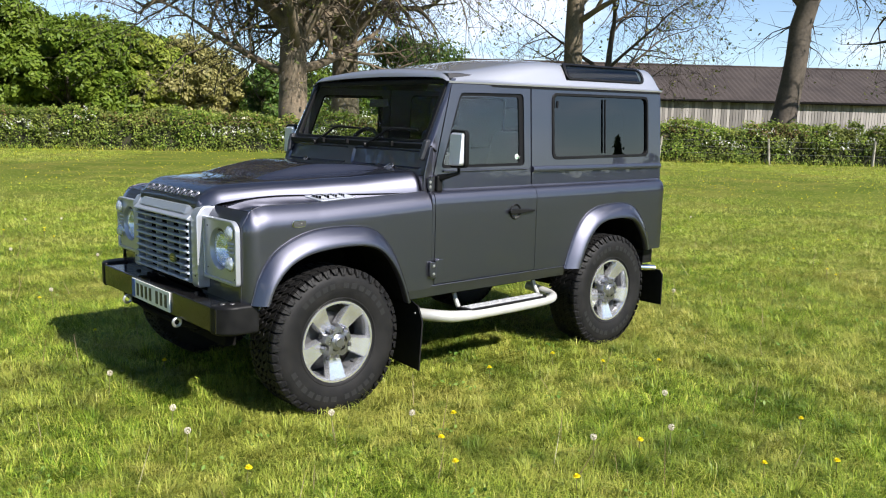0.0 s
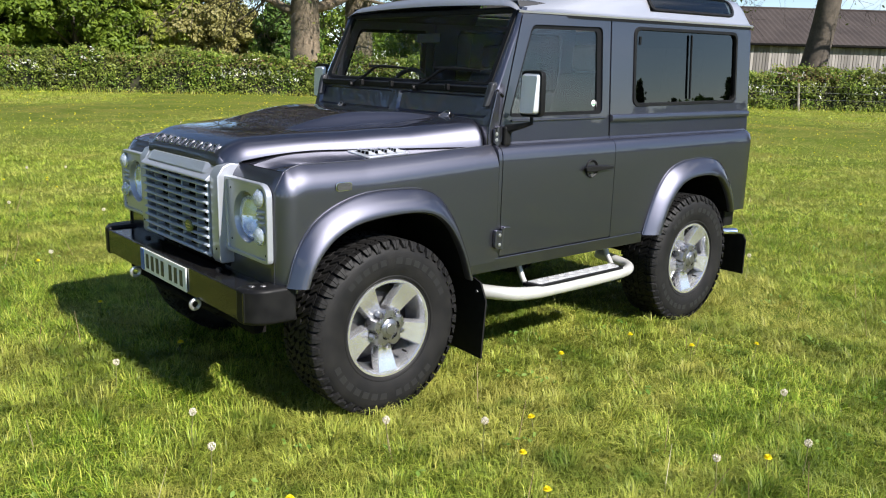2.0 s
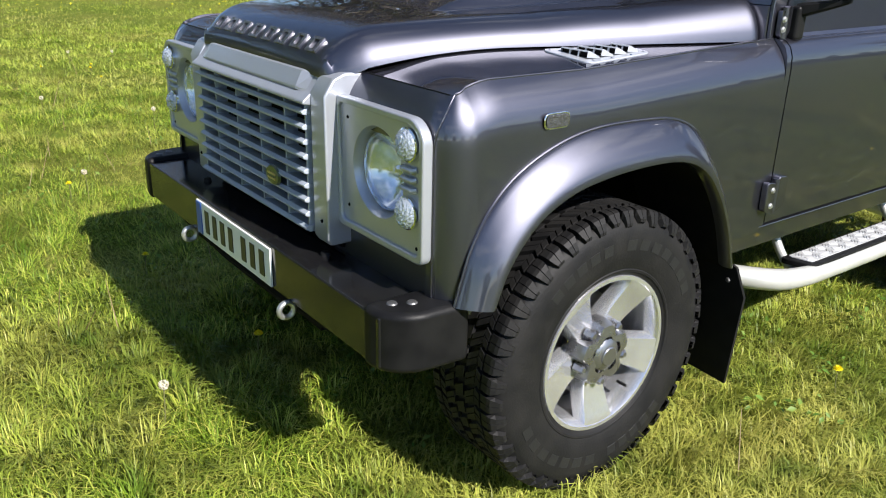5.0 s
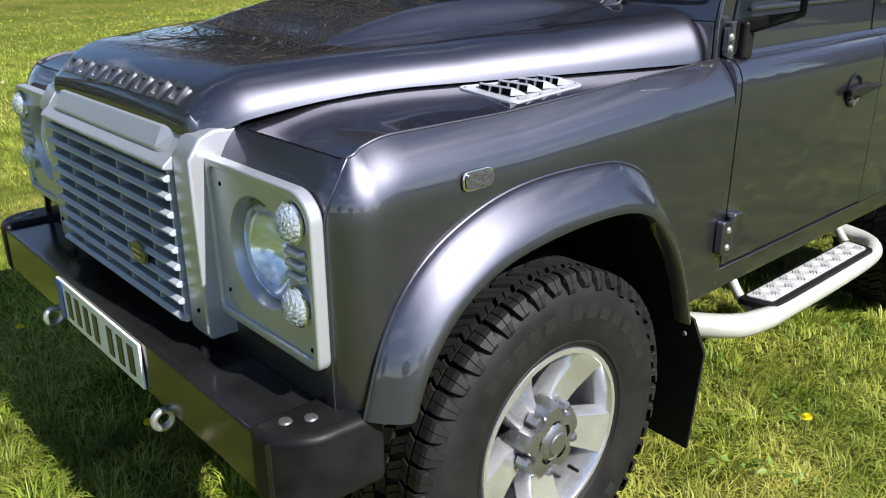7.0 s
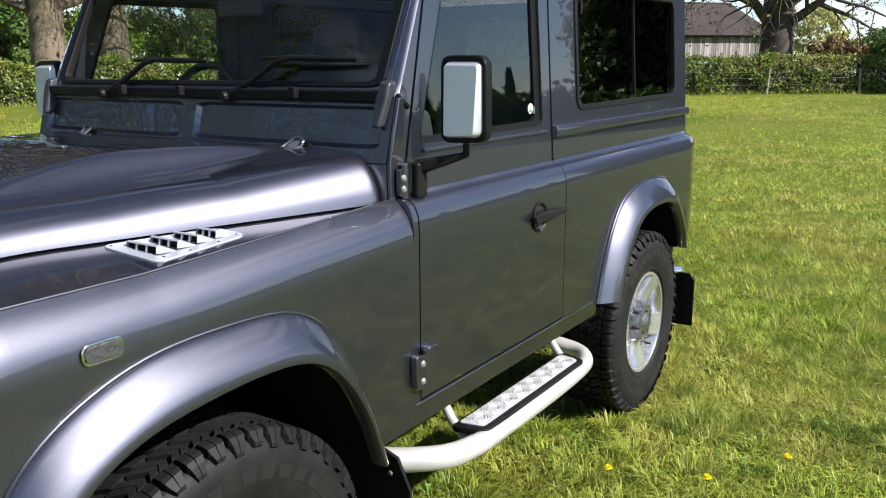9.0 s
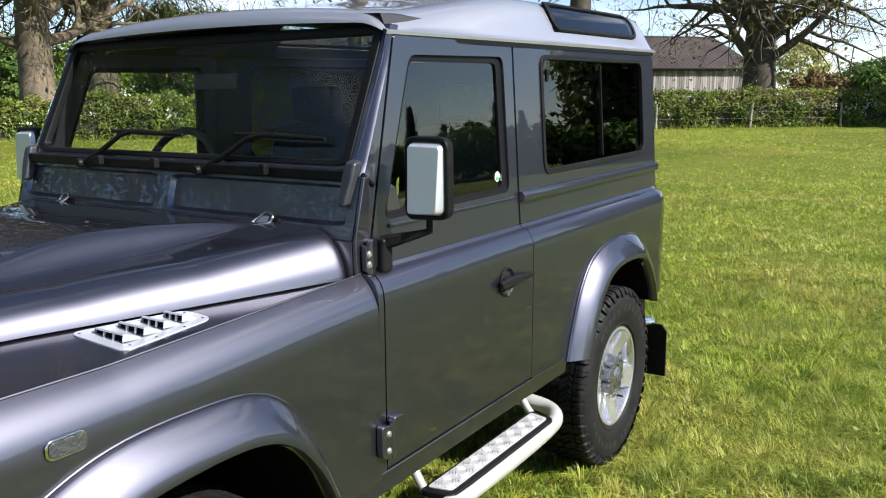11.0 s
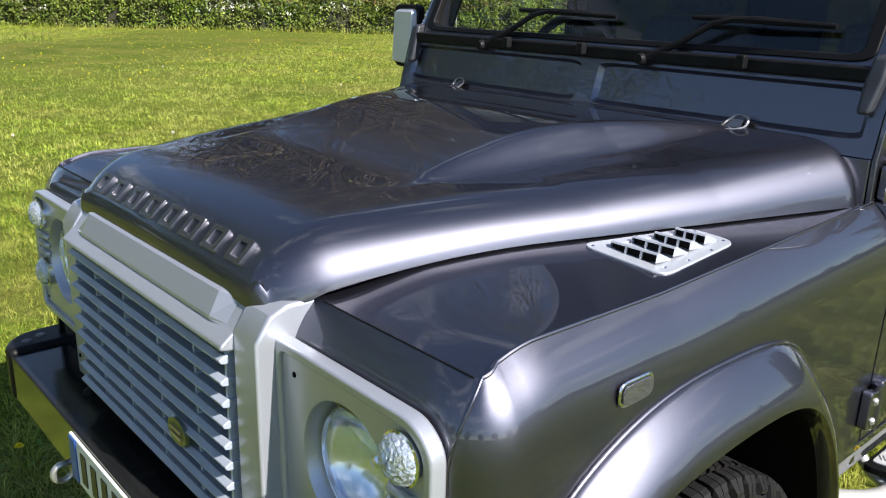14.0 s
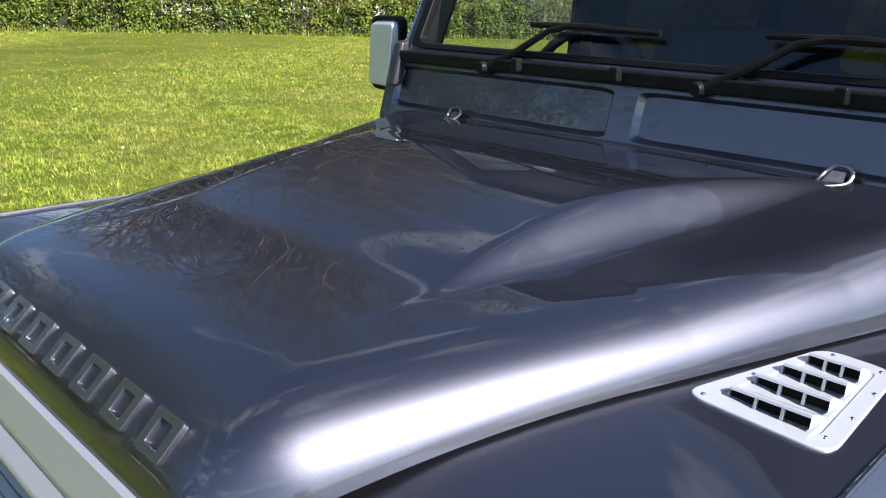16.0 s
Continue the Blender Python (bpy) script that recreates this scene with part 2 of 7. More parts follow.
STEP_TUBE = mat("silver_step_paint", (0.52, 0.52, 0.49), 0.33, 0.3, var=(10, (0.44, 0.44, 0.41)), coat=0.3)
TREAD_PLATE = mat("aluminium_tread_plate", (0.58, 0.59, 0.60), 0.4, 0.35, var=(40, (0.5, 0.5, 0.5)), rough_var=0.1)
GLASS_FRONT = glass("windscreen_glass", (0.94, 0.97, 0.95), 0.42)
GLASS_SIDE = glass("tinted_side_glass", (0.88, 0.93, 0.90), 1.0, 0.085)
GLASS_DARK = glass("privacy_glass", (0.035, 0.04, 0.045), 1.0, 0.075)
GLASS_ROOF = glass("tinted_roof_glass", (0.50, 0.58, 0.58), 0.9, 0.08)
LENS = glass("clear_lens", (0.93, 0.95, 0.97))
MIRROR = mat("mirror_glass", (0.8, 0.82, 0.84), 0.02, 1.0)
PLATE_WHITE = mat("white_plate", (0.72, 0.73, 0.70), 0.35, 0, fine=(50, 0.05))
PLATE_INK = mat("black_ink", (0.012, 0.012, 0.012), 0.4)
PLATE_BLUE = mat("blue_band", (0.015, 0.08, 0.35), 0.4)
BADGE = mat("dark_green_badge", (0.012, 0.035, 0.015), 0.3, coat=0.6)
GOLD = mat("gold_print", (0.45, 0.38, 0.18), 0.4, 0.5)
STICKER = mat("white_sticker", (0.75, 0.78, 0.74), 0.5)
STICKER_GREEN = mat("green_sticker", (0.05, 0.30, 0.12), 0.5)
FABRIC = mat("dark_grey_upholstery", (0.035, 0.035, 0.038), 0.85, 0, var=(60, (0.055, 0.055, 0.058)), bump=(300, 0.2))
FABRIC_LIGHT = mat("grey_headrest_upholstery", (0.20, 0.20, 0.20), 0.8, 0, var=(60, (0.14, 0.14, 0.14)), bump=(300, 0.2))
TRIM = mat("black_interior_trim", (0.018, 0.018, 0.02), 0.6, 0, bump=(200, 0.1))
AMBER = mat("clear_ribbed_lens", (0.09, 0.09, 0.095), 0.20, 0.5, var=(90, (0.07, 0.07, 0.072)), coat=1.0, bump=(160, 0.5))
CATCH = mat("worn_bright_steel", (0.30, 0.30, 0.31), 0.24, 0.95, var=(60, (0.20, 0.20, 0.21)), rough_var=0.08)
VENT = mat("pale_silver_vent_plastic", (0.42, 0.44, 0.48), 0.36, 0.35, coat=0.2, fine=(500, 0.08))
BRACKET = mat("dark_grey_bracket", (0.035, 0.037, 0.042), 0.36, 0.1, var=(30, (0.025, 0.026, 0.030)), rough_var=0.06)
TAIL = mat("red_lens", (0.30, 0.012, 0.01), 0.15, coat=1.0)

BARK = mat("oak_bark", (0.19, 0.145, 0.095), 0.9, 0, var=(1.1, (0.10, 0.085, 0.055)), bump=(5, 1.0), fine=(11, 0.5))
BARK_DARK = mat("dark_bark", (0.092, 0.074, 0.054), 0.9, 0, var=(1.3, (0.048, 0.040, 0.030)), bump=(6, 1.0), fine=(9, 0.5))
TWIG = mat("twig_bark", (0.085, 0.068, 0.050), 0.9, 0, var=(0.8, (0.055, 0.045, 0.034)))
LEAF_DENSE = leaf("dense_green_leaves", [(0.075, 0.13, 0.012), (0.12, 0.185, 0.018), (0.18, 0.245, 0.03)], patches=(0.35, (0.125, 0.17, 0.018)))
LEAF_YOUNG = leaf("young_oak_leaves", [(0.10, 0.13, 0.03), (0.17, 0.19, 0.05), (0.24, 0.22, 0.07)])
LEAF_OLIVE = leaf("olive_new_leaves", [(0.20, 0.19, 0.06), (0.29, 0.27, 0.09), (0.38, 0.35, 0.14)])
LEAF_GREEN = leaf("fresh_green_leaves", [(0.05, 0.11, 0.018), (0.09, 0.17, 0.03), (0.15, 0.22, 0.045)])
LEAF_HEDGE = leaf("hedge_leaves", [(0.050, 0.094, 0.010), (0.106, 0.166, 0.019), (0.174, 0.238, 0.032), (0.29, 0.33, 0.065)], patches=(0.6, (0.19, 0.185, 0.055)), second=(1.6, 0.4))
LEAF_CONIFER = leaf("conifer_needles", [(0.036, 0.066, 0.018), (0.095, 0.135, 0.036)], translucent=0.2)
LEAF_TIP = leaf("reddish_new_leaves", [(0.12, 0.075, 0.03), (0.19, 0.12, 0.05), (0.20, 0.17, 0.055)])
LEAF_LIME = leaf("yellow_green_leaves", [(0.14, 0.20, 0.02), (0.22, 0.27, 0.035), (0.30, 0.33, 0.06)])
LEAF_PALE = leaf("pale_spring_leaves", [(0.32, 0.34, 0.12), (0.44, 0.44, 0.18), (0.52, 0.50, 0.24)])
BLOSSOM = leaf("white_blossom", [(0.60, 0.60, 0.52), (0.75, 0.75, 0.70)])
# near-black core: the shade deep in the hedge is put into its colour
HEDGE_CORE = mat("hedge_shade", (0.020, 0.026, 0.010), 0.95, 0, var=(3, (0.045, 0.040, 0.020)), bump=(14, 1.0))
GRASS = grass_material("grass_blades", [(0.055, 0.100, 0.009), (0.140, 0.235, 0.019), (0.248, 0.360, 0.034), (0.380, 0.475, 0.050), (0.54, 0.51, 0.115)], (0.425, 0.385, 0.095), (0.062, 0.125, 0.008), 0.72)
GRASS_FAR = grass_material("far_grass_blades", [(0.28, 0.365, 0.042), (0.375, 0.455, 0.060), (0.48, 0.53, 0.090)], (0.44, 0.400, 0.125), (0.15, 0.235, 0.024), 0.8)
WEED = leaf("weed_leaves", [(0.07, 0.15, 0.02), (0.12, 0.21, 0.03), (0.17, 0.25, 0.05)], translucent=0.25)
PETAL = leaf("yellow_petals", [(0.82, 0.68, 0.01), (0.88, 0.78, 0.03)], translucent=0.3)
FLUFF = leaf("seed_fluff", [(0.62, 0.56, 0.44), (0.76, 0.70, 0.58)], translucent=0.2)
STALK = leaf("flower_stalk", [(0.16, 0.20, 0.06), (0.24, 0.20, 0.10)])
BOARD = mat("weathered_boards", (0.16, 0.15, 0.135), 0.9, 0, var=(0.9, (0.12, 0.11, 0.095)), bump=(20, 0.4), per_object=0.0)
BARN_ROOF = mat("brown_sheet_roof", (0.026, 0.0185, 0.016), 0.95, 0, var=(0.35, (0.046, 0.035, 0.030)), bump=(5, 0.5), fine=(3, 0.25))
POST = mat("grey_post_timber", (0.36, 0.33, 0.28), 0.9, 0, var=(6, (0.22, 0.20, 0.16)), bump=(40, 0.5))
WIRE = mat("fence_wire", (0.30, 0.30, 0.29), 0.5, 0.8)


def ground_material():
    m = mat("meadow_soil", (0.13, 0.19, 0.03), 0.95, 0)
    n, l = m.node_tree.nodes, m.node_tree.links
    p = n["Principled BSDF"]
    p.inputs["Specular IOR Level"].default_value = 0.1
    tc = n.new("ShaderNodeTexCoord")

    def noisy(scale, detail, lo, hi):
        t, k = n.new("ShaderNodeTexNoise"), n.new("ShaderNodeMapRange")
        t.inputs["Scale"].default_value, t.inputs["Detail"].default_value, t.inputs["Roughness"].default_value = scale, detail, 0.65
        l.new(tc.outputs["Object"], t.inputs["Vector"])
        k.inputs["From Min"].default_value, k.inputs["From Max"].default_value = lo, hi
        l.new(t.outputs["Fac"], k.inputs["Value"])
        return k.outputs["Result"]

    def blend(fac, a, b):
        x = n.new("ShaderNodeMix")
        x.data_type = "RGBA"
        l.new(fac, x.inputs["Factor"])
        for key, c in (("A", a), ("B", b)):
            if isinstance(c, tuple):
                x.inputs[key].default_value = (*c, 1)
            else:
                l.new(c, x.inputs[key])
        return x.outputs["Result"]
    c = blend(noisy(0.55, 5, 0.42, 0.66), (0.075, 0.112, 0.010), (0.20, 0.18, 0.04))
    c = blend(noisy(0.09, 4, 0.40, 0.65), c, (0.13, 0.165, 0.02))
    c = blend(noisy(22, 6, 0.5, 0.75), c, (0.05, 0.075, 0.008))
    c = blend(noisy(5, 5, 0.56, 0.75), c, (0.30, 0.27, 0.075))
    l.new(c, p.inputs["Base Color"])
    b = n.new("ShaderNodeBump")
    b.inputs["Strength"].default_value, b.inputs["Distance"].default_value = 0.7, 0.05
    l.new(noisy(30, 6, 0.2, 0.8), b.inputs["Height"])
    l.new(b.outputs["Normal"], p.inputs["Normal"])
    return m


GROUND = ground_material()


# ---- mesh helpers ----
def part(name, bm, material, parent=None, label="", smooth=35, bevel=0.0, segments=2, solid=0.0, fix=True, out=None):
    """Links a bmesh as one mesh object under parent."""
    if fix:
        bmesh.ops.remove_doubles(bm, verts=bm.verts, dist=1e-5)
        bmesh.ops.recalc_face_normals(bm, faces=bm.faces)
    if out:
        bm.normal_update()
        bmesh.ops.reverse_faces(bm, faces=[f for f in bm.faces if f.normal.dot(Vector(out)) < 0])
    if solid:
        bmesh.ops.solidify(bm, geom=bm.faces[:], thickness=solid)
        bmesh.ops.recalc_face_normals(bm, faces=bm.faces)
    me = bpy.data.meshes.new(name)
    bm.to_mesh(me)
    bm.free()
    me.materials.append(material)
    if smooth:
        me.polygons.foreach_set("use_smooth", [True] * len(me.polygons))
        me.set_sharp_from_angle(angle=radians(smooth))
    ob = new(name, me)
    if parent:
        ob.parent = parent
    if bevel:
        k = ob.modifiers.new("edges", "BEVEL")
        k.width, k.segments, k.limit_method, k.angle_limit, k.harden_normals = bevel, segments, "ANGLE", radians(40), True
    if label:
        ob["label"] = label
    return ob


def box(x0, x1, y0, y1, z0, z1, bm=None):
    bm = bm or bmesh.new()
    v = [bm.verts.new((x, y, z)) for x in (x0, x1) for y in (y0, y1) for z in (z0, z1)]
    for f in ((0, 1, 3, 2), (4, 6, 7, 5), (0, 4, 5, 1), (2, 3, 7, 6), (0, 2, 6, 4), (1, 5, 7, 3)):
        bm.faces.new([v[i] for i in f])
    return bm


def prism(loop, offset, bm=None):
    """A closed loop of points, extruded by offset."""
    bm = bm or bmesh.new()
    o = Vector(offset)
    a = [bm.verts.new(p) for p in loop]
    b = [bm.verts.new(Vector(p) + o) for p in loop]
    bm.faces.new(a)
    bm.faces.new(b[::-1])
    for i in range(len(a)):
        j = (i + 1) % len(a)
        bm.faces.new((a[i], a[j], b[j], b[i]))
    return bm


def loft(rows, bm=None, closed=False, ring=False):
    """Quads between rows of points. closed: each row is a ring; ring: the last row joins the first."""
    bm = bm or bmesh.new()
    v = [[bm.verts.new(p) for p in row] for row in rows]
    n, k = len(v), len(v[0])
    for i in range(n if ring else n - 1):
        for j in range(k if closed else k - 1):
            q = (v[i][j], v[i][(j + 1) % k], v[(i + 1) % n][(j + 1) % k], v[(i + 1) % n][j])
            bm.faces.new(q)
    return bm


def tube(points, radius, sides=10, bm=None, caps=True):
    """A round bar along points; radius is one number or one for each point."""
    bm = bm or bmesh.new()
    pts = [Vector(p) for p in points]
    rad = radius if isinstance(radius, (list, tuple)) else [radius] * len(pts)
    up = Vector((0.13, 0.27, 0.95)).normalized()
    rings = []
    for i, p in enumerate(pts):
        d = (pts[min(i + 1, len(pts) - 1)] - pts[max(i - 1, 0)]).normalized()
        a = d.cross(up)
        if a.length < 0.1:
            a = d.cross(Vector((1, 0, 0)))
        a.normalize()
        b = d.cross(a)
        rings.append([bm.verts.new(p + rad[i] * (math.cos(t) * a + math.sin(t) * b)) for t in (2 * math.pi * k / sides for k in range(sides))])
    for r0, r1 in zip(rings, rings[1:]):
        for k in range(sides):
            bm.faces.new((r0[k], r0[(k + 1) % sides], r1[(k + 1) % sides], r1[k]))
    if caps:
        bm.faces.new(rings[0][::-1])
        bm.faces.new(rings[-1])
    return bm


def turn(profile, centre, axis="y", steps=48, bm=None):
    """A profile of (radius, offset) turned round an axis through centre."""
    bm = bm or bmesh.new()
    c = Vector(centre)
    rows = []
    for k in range(steps):
        t = 2 * math.pi * k / steps
        row = []
        for r, o in profile:
            a, b = r * math.cos(t), r * math.sin(t)
            row.append(c + Vector({"y": (a, o, b), "x": (o, a, b), "z": (a, b, o)}[axis]))
        rows.append(row)
    return loft(rows, bm, ring=True)


def curve(points, steps=6):
    """A smooth line through points (Catmull-Rom)."""
    p = [Vector(q) for q in points]
    p = [2 * p[0] - p[1], *p, 2 * p[-1] - p[-2]]
    out = []
    for i in range(1, len(p) - 2):
        for k in range(steps):
            t = k / steps
            a, b, c, d = p[i - 1], p[i], p[i + 1], p[i + 2]
            out.append(0.5 * (2 * b + (c - a) * t + (2 * a - 5 * b + 4 * c - d) * t * t + (3 * b - a - 3 * c + d) * t ** 3))
    out.append(p[-2])
    return out


def rounded(corners, r, k=6):
    """A loop with rounded corners from a list of 2D corners."""
    out = []
    n = len(corners)
    for i in range(n):
        p, a, b = Vector(corners[i]), Vector(corners[i - 1]), Vector(corners[(i + 1) % n])
        u, w = (a - p).normalized(), (b - p).normalized()
        q0, q1 = p + u * r, p + w * r
        for s in range(k + 1):
            t = s / k
            out.append((1 - t) ** 2 * q0 + 2 * t * (1 - t) * p + t * t * q1)
    return out


def even(loop, n):
    """A closed 2D loop with n points at even steps."""
    p = [Vector(q) for q in loop]
    p.append(p[0])
    run = [0.0]
    for a, b in zip(p, p[1:]):
        run.append(run[-1] + (b - a).length)
    out, i = [], 0
    for k in range(n):
        t = run[-1] * k / n
        while run[i + 1] < t:
            i += 1
        f = (t - run[i]) / max(1e-9, run[i + 1] - run[i])
        out.append(p[i].lerp(p[i + 1], f))
    return out


def ringed(outer, inner, place, depth, bm=None):
    """A plate with a hole: two loops of equal length in 2D, placed by place(u, v), thickened by depth."""
    bm = bm or bmesh.new()
    d = Vector(depth)
    a0, b0 = [place(*p) for p in outer], [place(*p) for p in inner]
    a1, b1 = [Vector(p) + d for p in a0], [Vector(p) + d for p in b0]
    return loft([a0, b0, b1, a1], bm, closed=True, ring=True)


def mesh_thing(name, verts, faces, material, smooth=False):
    """A mesh from arrays, for what is too many for bmesh."""
    me = bpy.data.meshes.new(name)
    k = faces.shape[1]
    me.vertices.add(len(verts))
    me.vertices.foreach_set("co", np.asarray(verts, dtype=np.float32).ravel())
    me.loops.add(faces.size)
    me.loops.foreach_set("vertex_index", faces.astype(np.int32).ravel())
    me.polygons.add(len(faces))
    me.polygons.foreach_set("loop_start", np.arange(0, faces.size, k, dtype=np.int32))
    if smooth:
        me.polygons.foreach_set("use_smooth", np.ones(len(faces), dtype=bool))
    me.update(calc_edges=True)
    me.materials.append(material)
    return new(name, me)


# ---- the ground ----
def ground():
    bm = bmesh.new()
    xs = sorted({*[i * 1.0 for i in range(-14, 41)], *[i * 10.0 for i in range(-12, 25)], -600, -300, 400, 800})
    rows = []
    for x in xs:
        row = []
        for y in xs:
            d = math.hypot(x - 1, y)
            lift = 0.10 * noise.noise((x * 0.11, y * 0.11, 3.0)) * min(1, max(0, (d - 9) / 12)) + (0 if d > 60 else 0.012 * noise.noise((x * 0.9, y * 0.9, 1.0)))
            row.append((x, y, lift if d < 250 else -0.5))
        rows.append(row)
    return tagged(part("ground", loft(rows, bm), GROUND, fix=False), "sunlit pasture of short green grass with straw patches", "meadow", kind="structure")


ground()

# ---- the car: x runs from nose to tail, the front axle at 0, y across, its near side minus ----
car = new("off_road_car")
tagged(car, "dark grey metallic two-door off-road car with silver roof, parked on grass", "car")
SIDE = 0.845


def side_y(z):
    """Half width of the body at height z: flat below the waist, leaning in above it."""
    pts = [(0.4, 0.838), (0.62, 0.843), (1.09, 0.845), (1.125, 0.842), (1.150, 0.832), (1.166, 0.815), (1.172, 0.797), (1.18, 0.789), (1.84, 0.748)]
    for (z0, y0), (z1, y1) in zip(pts, pts[1:]):
        if z <= z1:
            return y0 + (y1 - y0) * (z - z0) / (z1 - z0)
    return pts[-1][1]


ARCH_FRONT = [(-0.505, 0.655), (-0.455, 0.80), (-0.375, 0.905), (-0.26, 0.972), (-0.12, 1.008), (0.06, 1.012), (0.20, 0.997), (0.30, 0.945), (0.385, 0.84), (0.45, 0.70), (0.50, 0.555)]
LIP_FRONT = [(-0.435, 0.655), (-0.395, 0.745), (-0.320, 0.83), (-0.22, 0.88), (-0.10, 0.902), (0.05, 0.910), (0.17, 0.900), (0.26, 0.862), (0.335, 0.785), (0.395, 0.68), (0.44, 0.555)]
ARCH_REAR = [(1.855, 0.60), (1.90, 0.72), (1.965, 0.85), (2.06, 0.955), (2.18, 1.005), (2.34, 1.022), (2.50, 1.018), (2.62, 0.985), (2.72, 0.905), (2.785, 0.79), (2.82, 0.66)]
LIP_REAR = [(1.965, 0.60), (2.00, 0.70), (2.06, 0.80), (2.14, 0.875), (2.24, 0.910), (2.36, 0.918), (2.48, 0.910), (2.58, 0.88), (2.655, 0.81), (2.71, 0.73), (2.735, 0.66)]


def arch_z(line, x):
    """Height of the arch opening at x, or None beside it."""
    if not line[0][0] < x < line[-1][0]:
        return None
    for (x0, z0), (x1, z1) in zip(line, line[1:]):
        if x <= x1:
            return z0 + (z1 - z0) * (x - x0) / (x1 - x0)


def flare(s, outer, lip):
    """A wheel arch flare: a bulged strip from the body to a turned-in lip."""
    o, i = curve([(x, 0, z) for x, z in outer], 5), curve([(x, 0, z) for x, z in lip], 5)
    rows = []
    for a, b in zip(o, i):
        row = []
        for f, y in ((0.0, 0.842), (0.012, 0.851), (0.05, 0.857), (0.12, 0.864), (0.3, 0.881), (0.5, 0.896), (0.68, 0.906), (0.82, 0.911), (0.94, 0.911), (1.0, 0.903)):
            p = a.lerp(b, f)
            row.append((p.x, s * y, p.z))
        q = a.lerp(b, 1.04)
        row += [(q.x, s * 0.885, q.z), (q.x, s * 0.872, q.z + 0.004)]
        rows.append(row)
    arch = part("wheel_arch", loft(rows), PAINT, car, smooth=50)
    part("arch_edge", tube([(p.x, s * 0.8475, p.z + 0.0015) for p in o], 0.0034, 8), PAINT, arch)
    rows = []
    for a, b in zip(o, i):
        q = a.lerp(b, 1.03)
        rows.append([(q.x, s * 0.880, q.z + 0.002), (q.x, s * 0.845, q.z + 0.012), (q.x, s * 0.58, q.z + 0.03)])
    part("arch_liner", loft(rows), DARK, arch, smooth=50)


def bead_z(x):
    """Height of the bead along the outer edge of the wing top: level, rising to the door, curving down at the nose."""
    return 1.140 + 0.0425 * max(0.0, x + 0.10) - 0.027 * min(1.0, max(0.0, (-0.38 - x) / 0.10)) ** 1.8


def bonnet_half(x):
    """Half width of the bonnet's lower edge."""
    w = 0.585 + 0.295 * x
    if x < -0.2:
        w = min(w, 0.47 + 0.5 * max(0, x + 0.40))
    return w


def bonnet_edge(x):
    """Height of the bonnet's lower edge: level, dipping towards the nose."""
    return 1.171 - 0.046 * min(1, max(0, (-0.10 - x) / 0.40)) ** 2.0 - 0.022 * max(0, (-0.47 - x) / 0.095)


def wing_top(x, y):
    """Height of the flat wing top beside the bonnet: level with the bead outside, dipping to the front crease."""
    ease = lambda t: t * t * (3 - 2 * t)
    f = min(1.0, max(0.0, (0.786 - y) / max(0.05, 0.786 - bonnet_half(x))))
    g = 1 - min(1.0, max(0.0, (x + 0.486) / 0.19))
    edge = bead_z(x) - 0.004
    z = edge + (bonnet_edge(x) - 0.013 - edge) * f
    return z - (z - 1.112) * g * g * ease(min(1.0, f * 1.4 + 0.15 * g))


